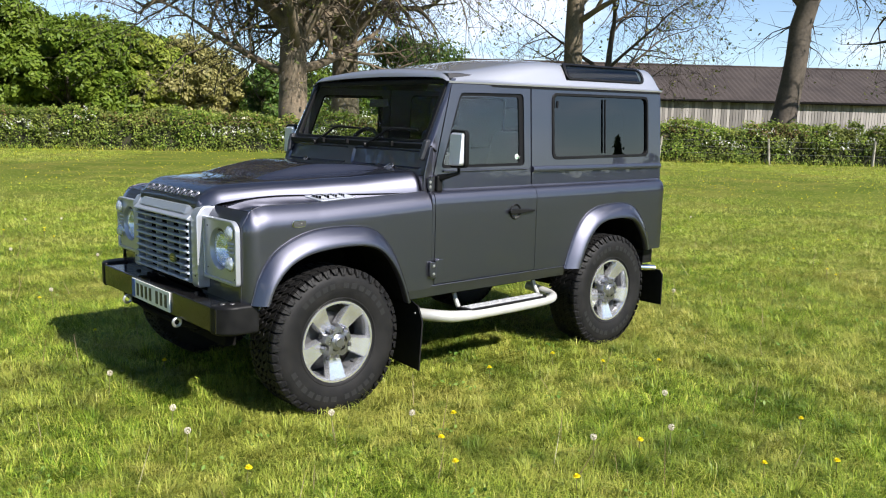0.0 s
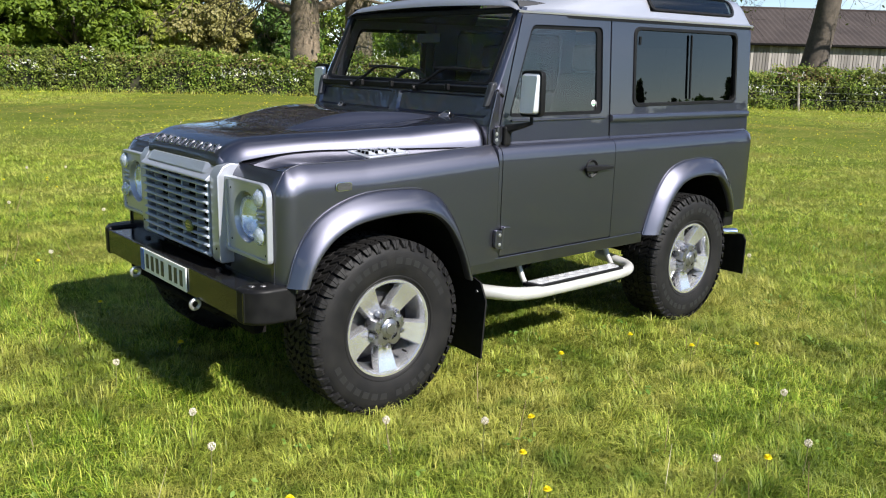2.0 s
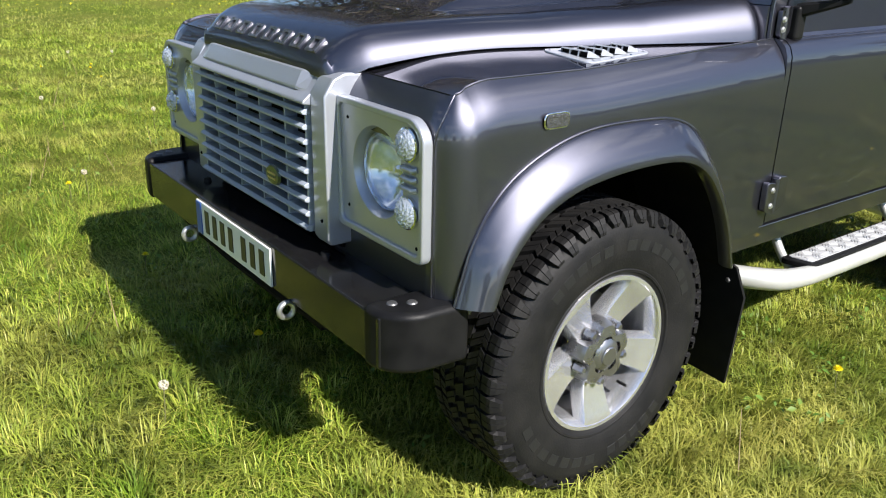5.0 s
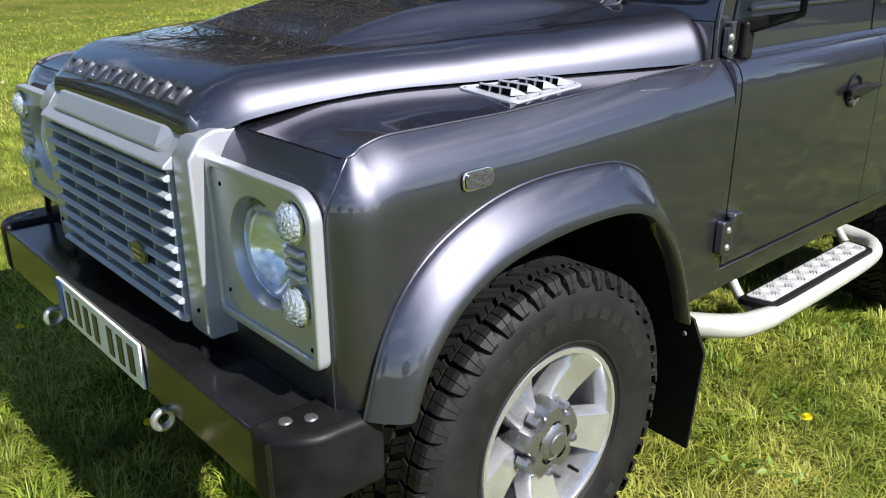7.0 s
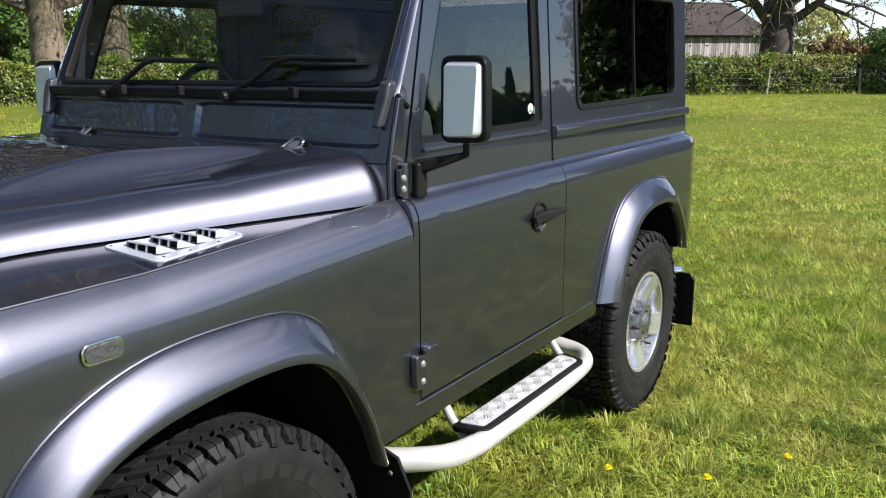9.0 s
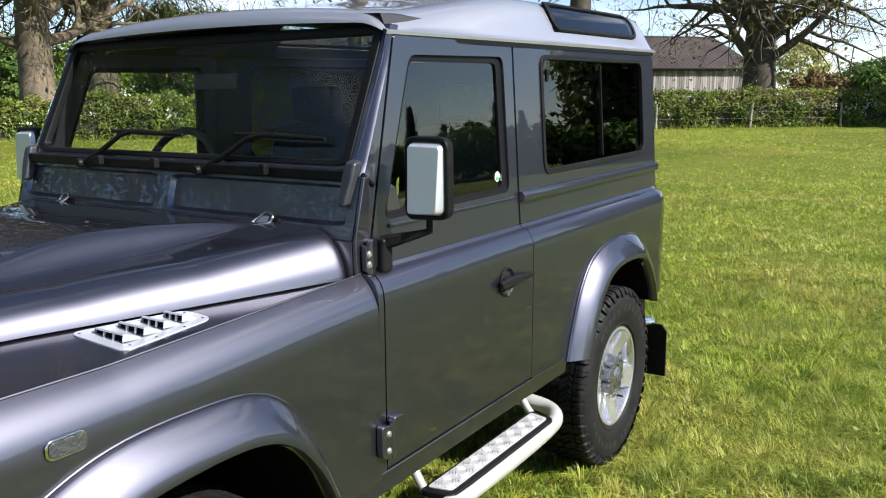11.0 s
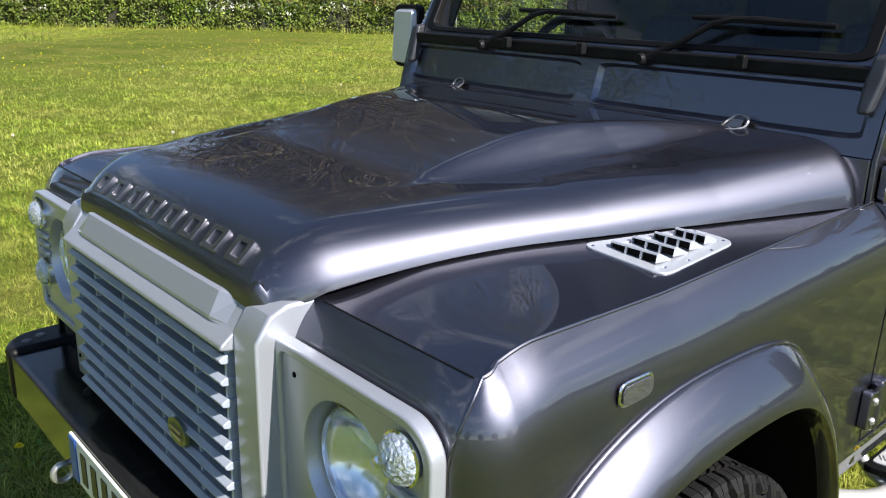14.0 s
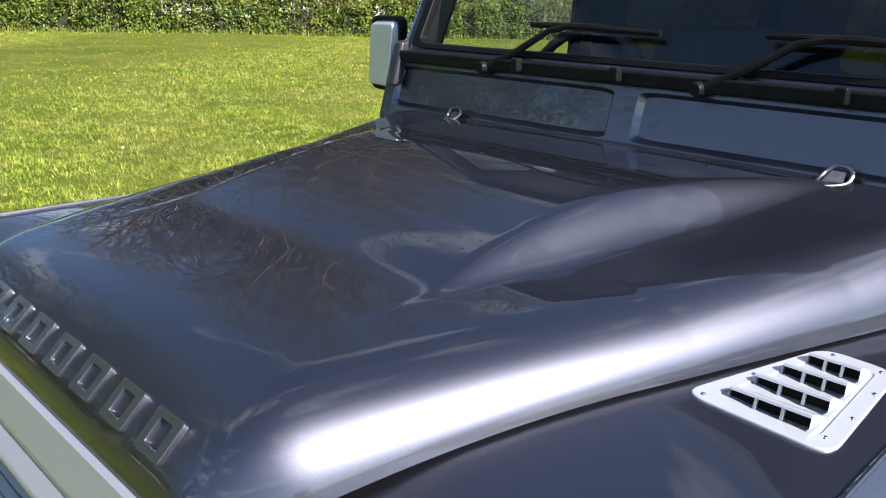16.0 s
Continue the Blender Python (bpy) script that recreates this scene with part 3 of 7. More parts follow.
def front_wing(s):
    """The wing: side with the arch cut out, rounded front corner and shoulder, and the flat top beside the bonnet."""
    path = []
    for y in np.linspace(0.43, 0.760, 8):
        path.append((-0.530, y, 0.0, -1.0))
    for k in range(1, 14):
        t = math.pi / 2 * k / 14
        path.append((-0.445 - 0.085 * math.cos(t), 0.760 + 0.085 * math.sin(t), math.sin(t), -math.cos(t)))
    for x in np.concatenate([np.linspace(-0.445, 0.50, 50), np.linspace(0.52, 0.662, 5)]):
        path.append((x, SIDE, 1.0, 0.0))
    rows, bead = [], []
    for x, y, ny, nx in path:
        crest = 1.113 + (bead_z(max(x, -0.445)) - 1.113) * ny ** 5
        r = 0.110 + 0.006 * ny
        full = radians(56 + 4 * ny)
        foot = crest - 1.25 * r * math.sin(full)
        low = 1.03 if ny == 0 else 0.62 if ny < 1 else (arch_z(ARCH_FRONT, x) or (0.62 if x < 0 else 0.60))
        if ny == 1 and x < -0.44:
            low = 0.66
        low -= 0.010 if ny == 1 and -0.44 < x < 0.5 else -0.004
        row = []
        for f in np.linspace(0, 1, 7):
            row.append((x, s * y, low + (foot - low) * f))
        for k in range(1, 12):
            f = k / 11
            e = (r * (1 - math.cos(full)) - 0.013 * (2 * ny * -nx) ** 2.5) * f ** 2.5
            row.append((x - nx * e, s * (y - ny * e), foot + (crest - foot) * f))
        e = row[-1]
        bead.append((e[0], e[1], e[2] - 0.0012))
        row.append((e[0] - nx * 0.003, s * (abs(e[1]) - ny * 0.003), e[2] - 0.006))
        row.append((e[0] - nx * 0.035, s * (abs(e[1]) - ny * 0.035), e[2] - 0.012))
        rows.append(row)
    wing = part("front_wing", loft(rows), PAINT, car, smooth=32)
    # raised bead along the top edge and down the front corner
    down = []
    for z in np.linspace(1.106, 0.66, 30):
        phi = radians(19 + 24 * max(0.0, (z - 1.0) / 0.113) ** 1.7)
        ny = math.sin(phi)
        crest = 1.113 + (bead_z(-0.445) - 1.113) * ny ** 5
        r, full = 0.110 + 0.006 * ny, radians(56 + 4 * ny)
        high = 1.25 * r * math.sin(full)
        e = (r * (1 - math.cos(full)) - 0.013 * (2 * ny * math.cos(phi)) ** 2.5) * min(1, max(0, (z - crest + high) / high)) ** 2.5
        down.append((-0.445 - (0.0853 - e) * math.cos(phi), s * (0.760 + (0.0853 - e) * math.sin(phi)), z))
    part("wing_bead", tube(bead[14:], 0.0034, 8), PAINT, wing)
    part("corner_bead", tube(curve([bead[14]] + down[1::2], 3), 0.0025, 8), PAINT, wing)
    part("front_seam", tube([(-0.4815, s * y, 1.1135) for y in np.linspace(0.45, 0.782, 6)], 0.0016, 6), SEAL, wing)
    rows = []
    for u in np.linspace(0, 1, 48):
        row = []
        for v in np.linspace(0, 1, 22):
            y = 0.7865 - 0.393 * v ** 1.2
            x0 = -0.4825 + (0.013 * (1 - math.sqrt(max(0, 1 - ((y - 0.752) / 0.0355) ** 2))) if y > 0.752 else 0)
            x = x0 + (0.661 - x0) * u ** 1.3
            stop = min(0.44, bonnet_half(x) - 0.022) if x < -0.3 else bonnet_half(x) - 0.022
            y = 0.7865 - (0.7865 - stop) * v ** 1.2
            row.append((x, s * y, wing_top(x, y)))
        row.append((row[-1][0], row[-1][1] * 0.985, row[-1][2] - 0.05))
        rows.append(row)
    part("wing_top", loft(rows), PAINT, wing, smooth=50)
    part("bay_side", loft([[(x, s * (bonnet_half(x) - 0.075), z) for z in (1.0, bonnet_edge(x) + 0.02)] for x in np.linspace(-0.50, 0.62, 12)]), DARK, wing)
    flare(s, ARCH_FRONT, LIP_FRONT)
    # inner wheel well
    rows = [[(p.x, s * y, p.z - 0.03) for y in (0.84, 0.35)] for p in curve([(x, 0, z) for x, z in ARCH_FRONT], 3)]
    part("wheel_well", loft(rows), DARK, car)
    # vertical joint strip between wing and door
    part("wing_joint", loft([[(x, s * (side_y(z) - d), z) for z in (0.57, 0.62, 0.9, 1.09, 1.125, 1.150, 1.166, 1.172)] for x, d in ((0.6645, 0.02), (0.6650, 0.0015), (0.6860, 0.0015), (0.6865, 0.02))]), PAINT, car, smooth=30)
    # side repeater lamp
    loop = [(p.x, s * 0.846, p.y) for p in rounded([(-0.270, 1.025), (-0.191, 1.025), (-0.191, 1.064), (-0.270, 1.064)], 0.017, 4)]
    rep = part("side_repeater", prism(loop, (0, s * 0.005, 0)), CHROME, car, "chrome-rimmed clear side repeater lamp", bevel=0.003)
    loop = [(p.x, s * 0.851, p.y) for p in rounded([(-0.2655, 1.0295), (-0.1955, 1.0295), (-0.1955, 1.0595), (-0.2655, 1.0595)], 0.013, 4)]
    part("lens", prism(loop, (0, s * 0.003, 0)), AMBER, rep, "clear ribbed lens", bevel=0.003)
    return wing


def wing_vent(s):
    """The vent plate on the wing top: four scoops open to the front, each parted by two webs."""
    corners = [(-0.050, 0.586), (0.198, 0.648), (0.204, 0.738), (-0.036, 0.752)]
    z0 = lambda x, y: wing_top(x, y) - 0.001
    plate = rounded(corners, 0.030, 6)
    holes = rounded([(-0.022, 0.616), (0.172, 0.657), (0.180, 0.718), (-0.012, 0.728)], 0.010, 6)
    v = part("wing_vent", ringed(plate, holes, lambda x, y: (x, s * y, z0(x, y) + 0.0045), (0, 0, -0.008)), VENT, car, "satin silver louvred vent plate", bevel=0.002)
    bm = bmesh.new()
    bm.faces.new([bm.verts.new((x, s * y, z0(x, y) + 0.0025)) for x, y in holes])
    part("vent_bed", bm, VENT, v)
    for x, y0, y1 in ((-0.017, 0.626, 0.719), (0.034, 0.633, 0.718), (0.085, 0.642, 0.716), (0.136, 0.651, 0.713)):
        z = z0(x, (y0 + y1) / 2)
        low, high, back = z + 0.003, z + 0.0195, x + 0.046
        rows = []
        for y in (y0, y1):
            rows.append([(x + 0.003, s * y, high - 0.003), (x + 0.005, s * y, high - 0.0005), (x + 0.008, s * y, high), (x + 0.014, s * y, high - 0.002), (back, s * y, low), (back, s * y, low - 0.003)])
        bm = loft(rows)
        for row in rows:
            bm.faces.new([bm.verts.new(q) for q in [(x + 0.001, row[0][1], low), *row]])
        lv = part("louvre", bm, VENT, v, smooth=25)
        # thin dark plate across the scoop mouth, standing in for the shade inside
        part("opening", prism([(x + 0.008, s * y, h) for y, h in ((y0 + 0.001, low), (y1 - 0.001, low), (y1 - 0.001, high - 0.001), (y0 + 0.001, high - 0.001))], (0.0012, 0, 0)), DARK, lv)
        for f in (0.34, 0.67):
            y = y0 + (y1 - y0) * f
            part("web", prism([(x, s * (y - 0.0016), low), (x, s * (y + 0.0016), low), (x + 0.003, s * (y + 0.0016), high - 0.002), (x + 0.003, s * (y - 0.0016), high - 0.002)], (0.005, 0, 0)), VENT, lv)
    for x, y in ((-0.010, 0.734), (-0.036, 0.606), (0.050, 0.739), (0.125, 0.736), (0.055, 0.622), (0.185, 0.664), (0.186, 0.722)):
        part("screw", turn([(0.0001, 0.0018), (0.0022, 0.0016), (0.0036, 0.0)], (x, s * y, z0(x, y) + 0.0045), "z", 8), CHROME, v)


def bonnet():
    """The bonnet: rolled sides and nose, tapering to the front, with a raised centre."""
    us = np.concatenate([(1 - np.cos(np.linspace(0, math.pi / 2, 16))) * 0.16, np.linspace(0.18, 1.165, 114), [1.175, 1.185, 1.193, 1.199, 1.203, 1.2055]])
    vs = np.sin(np.linspace(-math.pi / 2, math.pi / 2, 141))
    vs = np.sign(vs) * (0.45 * np.abs(vs) + 0.55 * np.abs(np.linspace(-1, 1, 141)))
    x0 = -0.565
    rows = []
    for u in us:
        x = x0 + u
        w = bonnet_half(x)
        d = min(1, u / 0.11)
        w -= 0.055 * (1 - math.sqrt(max(0, 1 - (1 - d) ** 2)))
        # rounded rear corners
        tail = max(0, (x - 0.605) / 0.036)
        w -= 0.030 * (1 - math.sqrt(max(0, 1 - min(1, tail) ** 2)))
        top = 1.212 + 0.022 * min(1, (x + 0.5) / 0.5) + 0.060 * max(0, x) / 0.62 + 0.013 * max(0.0, 1 - ((x + 0.12) / 0.40) ** 2)
        edge = bonnet_edge(x)
        nose = 0.105 * (1 - math.sqrt(max(0, 1 - (1 - min(1, u / 0.16)) ** 2)))
        row = []
        # the raised centre: its flank runs from inner to outer
        v = x + 0.185
        ramp = min(1, 0.5 * (v + math.sqrt(v * v + 0.0006)) / 0.40)
        rise = 0.055 * ramp * (2 - ramp)
        if x > 0.22:
            rise *= max(0.0, 1 - ((x - 0.22) / 0.40) ** 1.6)
        outer = 0.369 + 0.19 * max(x, -0.25)
        inner = outer - 0.016 - 1.15 * rise
        t = np.linspace(0, 1, 34)[1:]
        run = np.concatenate([np.linspace(0, inner, 16), np.linspace(inner, outer, 20)[1:], outer + (w - outer) * (0.45 * t + 0.55 * np.sin(t * math.pi / 2))])
        for y in np.concatenate([-run[:0:-1], run]):
            v = y / w
            k = min(1, (w - abs(y)) / 0.120)
            roll = (top - edge) * (1 - max(0, 1 - (1 - k) ** 2.5) ** 0.62)
            f = min(1, max(0, (outer - abs(y)) / (outer - inner)))
            bulge = rise * (0.55 * f + 0.45 * f * f * (3 - 2 * f))
            drop = min(top - edge, math.sqrt(nose ** 2 + roll ** 2)) if u > 0.02 else max(nose, roll)
            row.append((x, y, top - drop - 0.008 * v * v + bulge))
        rows.append(row)
    b = part("bonnet", loft(rows), PAINT, car, "glossy dark bonnet with raised centre and block lettering", smooth=60, solid=0.018)
    # eight raised silver blocks stand for the nose lettering
    def nose_z(x):
        u = x - x0
        return 1.212 + 0.022 * min(1, (x + 0.5) / 0.5) - 0.105 * (1 - math.sqrt(max(0, 1 - (1 - min(1, u / 0.16)) ** 2)))
    for k in range(8):
        y = -0.297 + k * 0.0845
        xa, xb = -0.551, -0.518
        pa, pb = Vector((xa, y, nose_z(xa))), Vector((xb, y, nose_z(xb)))
        d = (pb - pa)
        nrm = Vector((-d.z, 0, d.x)).normalized()
        d.normalize()
        h = (pb - pa).length / 2
        mid = (pa + pb) / 2
        place = lambda u, v: mid + Vector((0, u, 0)) + d * v - nrm * 0.003
        ring = ringed(rounded([(-0.0265, -h), (0.0265, -h), (0.0265, h), (-0.0265, h)], 0.004, 3), rounded([(-0.0125, -h + 0.0095), (0.0125, -h + 0.0095), (0.0125, h - 0.0095), (-0.0125, h - 0.0095)], 0.003, 3), place, nrm * 0.008)
        part("letter_block", ring, LETTER, b, "raised silver block of nose lettering" if k == 0 else "", bevel=0.0012)
    # bonnet hinge: a bright triangular stirrup over a pressed plate, with a dark pivot
    for s in (-1, 1):
        z = 1.2815
        hoop = [(0.572, 0.456, 0.003), (0.592, 0.474, 0.003), (0.612, 0.490, 0.003), (0.630, 0.497, 0.007), (0.641, 0.496, 0.020), (0.645, 0.482, 0.027), (0.643, 0.462, 0.025), (0.628, 0.452, 0.014), (0.600, 0.450, 0.005)]
        loop = curve([(x, s * y, z + h + 0.003 + 0.087 * (x - 0.60)) for x, y, h in hoop] + [(hoop[0][0], s * hoop[0][1], z + hoop[0][2])], 4)
        hb = part("hinge_bracket", tube(loop, 0.0042, 8), CATCH, car, "bright metal bonnet hinge bracket")
        bm = loft([[(0.582, s * 0.458, z + 0.004), (0.606, s * 0.482, z + 0.006)], [(0.612, s * 0.456, z + 0.010), (0.626, s * 0.488, z + 0.010)], [(0.640, s * 0.462, z + 0.026), (0.641, s * 0.486, z + 0.026)]])
        part("hinge_plate", bm, CATCH, hb, smooth=20, solid=0.002)
        part("hinge_pivot", tube([(0.650, s * 0.452, z + 0.012), (0.650, s * 0.512, z + 0.012)], 0.008, 10), BLACK, hb)
        part("hinge_foot", prism([(0.628, s * 0.446, z - 0.004), (0.668, s * 0.446, z - 0.004), (0.668, s * 0.516, z - 0.004), (0.628, s * 0.516, z - 0.004)], (0, 0, 0.010)), BOLT, hb, bevel=0.003)
        part("rivet", turn([(0.0001, 0.003), (0.004, 0.0025), (0.006, 0.0)], (0.585, s * 0.440, z + 0.001), "z", 10), STEEL, hb)
        part("washer_jet", turn([(0.0001, 0.010), (0.005, 0.010), (0.007, 0.0)], (0.52, s * 0.29, 1.295), "z", 10), BLACK, car)


def grille():
    """Silver grille surround with sloped rails, slats and recessed uprights."""
    prof = [(-0.462, 1.113), (-0.530, 1.113), (-0.562, 1.102), (-0.589, 1.062), (-0.589, 0.700), (-0.578, 0.682), (-0.50, 0.682), (-0.50, 1.06)]
    g = part("grille_surround", prism([(x, -0.432, z) for x, z in prof], (0, 0.072, 0)), SILVER, car, "satin silver grille surround", bevel=0.007, segments=3)
    part("surround_pillar", prism([(x, 0.360, z) for x, z in prof], (0, 0.072, 0)), SILVER, g, bevel=0.007, segments=3)
    prof = [(-0.470, 1.100), (-0.535, 1.107), (-0.558, 1.100), (-0.584, 1.064), (-0.588, 1.061), (-0.611, 1.042), (-0.612, 1.034), (-0.59, 1.030), (-0.52, 1.030)]
    part("top_rail", prism([(x, -0.365, z) for x, z in prof], (0, 0.73, 0)), SILVER, g, bevel=0.004)
    # raised pad along the rail, its ends cut back at a slant
    rows = []
    for y, k in ((-0.335, 0.0), (-0.292, 1.0), (0.292, 1.0), (0.335, 0.0)):
        rows.append([(-0.520, y, 1.105 + 0.002 * k), (-0.545 - 0.008 * k, y, 1.105 + 0.004 * k), (-0.559 - 0.014 * k, y, 1.100 + 0.004 * k), (-0.584 - 0.008 * k, y, 1.064 + 0.002 * k), (-0.588 - 0.005 * k, y, 1.060)])
    part("rail_pad", loft(rows), SILVER, g, smooth=0)
    n = 9
    for k in range(n):
        z = 1.013 - k * 0.0375
        prof = [(-0.599, z + 0.0065), (-0.609, z + 0.0005), (-0.606, z - 0.006), (-0.598, z - 0.008), (-0.568, z - 0.004), (-0.562, z + 0.002)]
        part("grille_slat", prism([(x, -0.352, zz) for x, zz in prof], (0, 0.704, 0)), GRILLE, g, bevel=0.0015)
    for y in (-0.345, -0.23, -0.077, 0.077, 0.23, 0.345):
        part("grille_upright", box(-0.595, -0.560, y - 0.0035, y + 0.0035, 0.70, 1.035), GRILLE, g)
    part("radiator_core", box(-0.53, -0.50, -0.40, 0.40, 0.66, 1.06), DARK, g)
    bm = turn([(0.0001, -0.006), (0.88, -0.005), (1.0, 0.0)], (0, 0, 0), "x", 32)
    for v in bm.verts:
        v.co = Vector((v.co.x - 0.606, v.co.y * 0.042 - 0.172, v.co.z * 0.028 + 0.812))
    badge = part("badge", bm, BADGE, g, "small dark green oval badge")
    for dz in (0.006, -0.007):
        part("bar", box(-0.6145, -0.6115, -0.172 - 0.022, -0.172 + 0.022, 0.812 + dz - 0.003, 0.812 + dz + 0.003), GOLD, badge)
    for s in (-1, 1):
        part("screw", turn([(0.0001, -0.004), (0.004, -0.004), (0.006, 0.0)], (-0.588, s * 0.405, 0.745), "x", 10), DARK, g)
        part("front_panel", box(-0.522, -0.50, s * 0.34, s * 0.80, 0.58, 0.76), PAINT, car, bevel=0.004)


def headlamp(s):
    """Lamp panel with raised rim, recessed headlamp, two round lamps and small louvres."""
    outer = rounded([(0.425, 0.742), (0.792, 0.742), (0.792, 1.035), (0.755, 1.066), (0.418, 1.066)], 0.022, 4)
    rim_in = rounded([(0.444, 0.760), (0.774, 0.760), (0.774, 1.025), (0.745, 1.049), (0.437, 1.049)], 0.018, 4)
    p = part("lamp_panel", ringed(outer, rim_in, lambda y, z: (-0.556, s * y, z), (0.028, 0, 0)), SILVER, car, "satin silver headlamp panel with raised rim", bevel=0.006)
    c = (0.600, 0.912)
    rim_in = even(rim_in, 96)
    hole = []
    for q in rim_in:
        a = math.atan2(q.y - c[1], q.x - c[0])
        hole.append(Vector((c[0] + 0.108 * math.cos(a), c[1] + 0.108 * math.sin(a))))
    part("panel_plate", ringed(rim_in, hole, lambda y, z: (-0.547, s * y, z), (0.012, 0, 0)), SILVER, p, smooth=50)
    cx = -0.547
    part("lamp_recess", turn([(0.108, 0.0), (0.105, 0.003), (0.101, 0.024), (0.0965, 0.036), (0.0965, 0.06)], (cx, s * c[0], c[1]), "x", 48), SILVER, p, smooth=60)
    head = part("headlight", turn([(0.0965, 0.034), (0.0945, 0.022), (0.091, 0.020), (0.090, 0.03)], (cx, s * c[0], c[1]), "x", 48), CHROME, p, "round clear headlight with chrome bowl", smooth=60)
    part("reflector", turn([(0.090, 0.028), (0.084, 0.036), (0.070, 0.050), (0.052, 0.062), (0.03, 0.071), (0.012, 0.0745), (0.0001, 0.075)], (cx, s * c[0], c[1]), "x", 40), REFLECTOR, head, smooth=60)
    part("bulb", turn([(0.0001, 0.048), (0.007, 0.049), (0.009, 0.056), (0.009, 0.075)], (cx, s * c[0], c[1]), "x", 16), CHROME, head)
    part("lens", turn([(0.0001, -0.004), (0.03, -0.002), (0.06, 0.006), (0.080, 0.017), (0.090, 0.026)], (cx, s * c[0], c[1]), "x", 48), LENS, head, smooth=80, out=(-1, 0, 0))
    for z in (1.006, 0.853):
        lamp = part("round_lamp", turn([(0.038, 0.004), (0.038, -0.010), (0.034, -0.012), (0.033, 0.0)], (cx, s * 0.733, z), "x", 28), CHROME, p, "small round clear lamp")
        part("reflector", turn([(0.034, -0.006), (0.020, 0.0), (0.0001, 0.002)], (cx, s * 0.733, z), "x", 28), REFLECTOR, lamp)
        # faceted dome lens
        bm = bmesh.new()
        rows = []
        for i in range(8):
            t = math.pi / 2 * i / 7.05
            ring = []
            for j in range(20):
                a = 2 * math.pi * (j + 0.5 * (i % 2)) / 20
                r = 0.035 * math.cos(t)
                ring.append((cx - 0.010 - 0.020 * math.sin(t) - (0.002 if (i + j) % 2 else 0), s * 0.733 + r * math.cos(a), z + r * math.sin(a)))
            rows.append(ring)
        part("faceted_lens", loft(rows, bm, closed=True), mat_faceted, lamp, smooth=0)
    for k in range(3):
        z = 0.951 - k * 0.022
        part("louvre", tube([(cx + 0.002, s * 0.704, z - 0.002), (cx - 0.005, s * 0.710, z), (cx - 0.005, s * 0.750, z), (cx + 0.002, s * 0.756, z + 0.002)], 0.0075, 10), SILVER, p)
    for y, z in ((0.470, 1.018), (0.470, 0.80), (0.760, 0.775)):
        part("screw", turn([(0.0001, -0.002), (0.003, -0.002), (0.005, 0.0)], (cx, s * y, z), "x", 8), DARK, p)


def bumper():
    b = part("bumper", box(-0.665, -0.52, -0.79, 0.79, 0.522, 0.648), BUMPER, car, "glossy black steel front bumper", bevel=0.006)
    for s in (-1, 1):
        loop = [Vector((-0.460, s * 0.725, 0.512)), Vector((-0.670, s * 0.725, 0.512))]
        loop += [Vector((-0.562 - 0.108 * math.cos(t), s * (0.748 + 0.100 * math.sin(t)), 0.512)) for t in np.linspace(0, math.pi / 2, 12)]
        loop += [Vector((-0.460, s * 0.855, 0.512))]
        cap = part("bumper_end", prism(loop, (0, 0, 0.150)), BLACK, b, "rounded black plastic bumper end", bevel=0.018, segments=4)
        for x, y in ((-0.615, 0.765), (-0.575, 0.785)):
            part("bolt", turn([(0.0001, 0.004), (0.011, 0.003), (0.013, 0.0)], (x, s * y, 0.662), "z", 16), BOLT, cap)
        # lashing eye under the bumper
        bm = turn([(0.021 + 0.008 * math.cos(t), 0.008 * math.sin(t)) for t in np.linspace(0, 2 * math.pi, 9)], (-0.672, s * 0.348, 0.497), "y", 20)
        part("lashing_eye", bm, STEEL, b, "pale galvanised lashing eye")
        part("bumper_bolt", turn([(0.0001, 0.012), (0.012, 0.010), (0.014, 0.0)], (-0.58, s * 0.40, 0.648), "z", 12), BLACK, b)
        part("chassis_horn", box(-0.62, 0.4, s * 0.40 - 0.04, s * 0.40 + 0.04, 0.46, 0.58), DARK, car)
    bm = box(-0.50, -0.44, -0.55, 0.55, 0.38, 0.46)
    part("axle_guard", tube([(-0.62, -0.5, 0.50), (-0.60, -0.2, 0.455), (-0.60, 0.2, 0.455), (-0.62, 0.5, 0.50)], 0.018, 8, bm), DARK, car)
    # plate: white with a blue band and plain bars for its characters
    p = part("number_plate", box(-0.673, -0.666, -0.262, 0.262, 0.530, 0.640), PLATE_WHITE, b, "white number plate with dark bars and blue band", bevel=0.002)
    part("blue_band", box(-0.6755, -0.673, 0.220, 0.258, 0.534, 0.636), PLATE_BLUE, p)
    for y in (0.178, 0.118, 0.058, -0.002, -0.092, -0.152, -0.212):
        part("bar", box(-0.6750, -0.673, y - 0.015, y + 0.015, 0.549, 0.621), PLATE_INK, p)


def upper_point(s, inset=0.0):
    return lambda x, z: (x, s * (side_y(z) - inset), z)


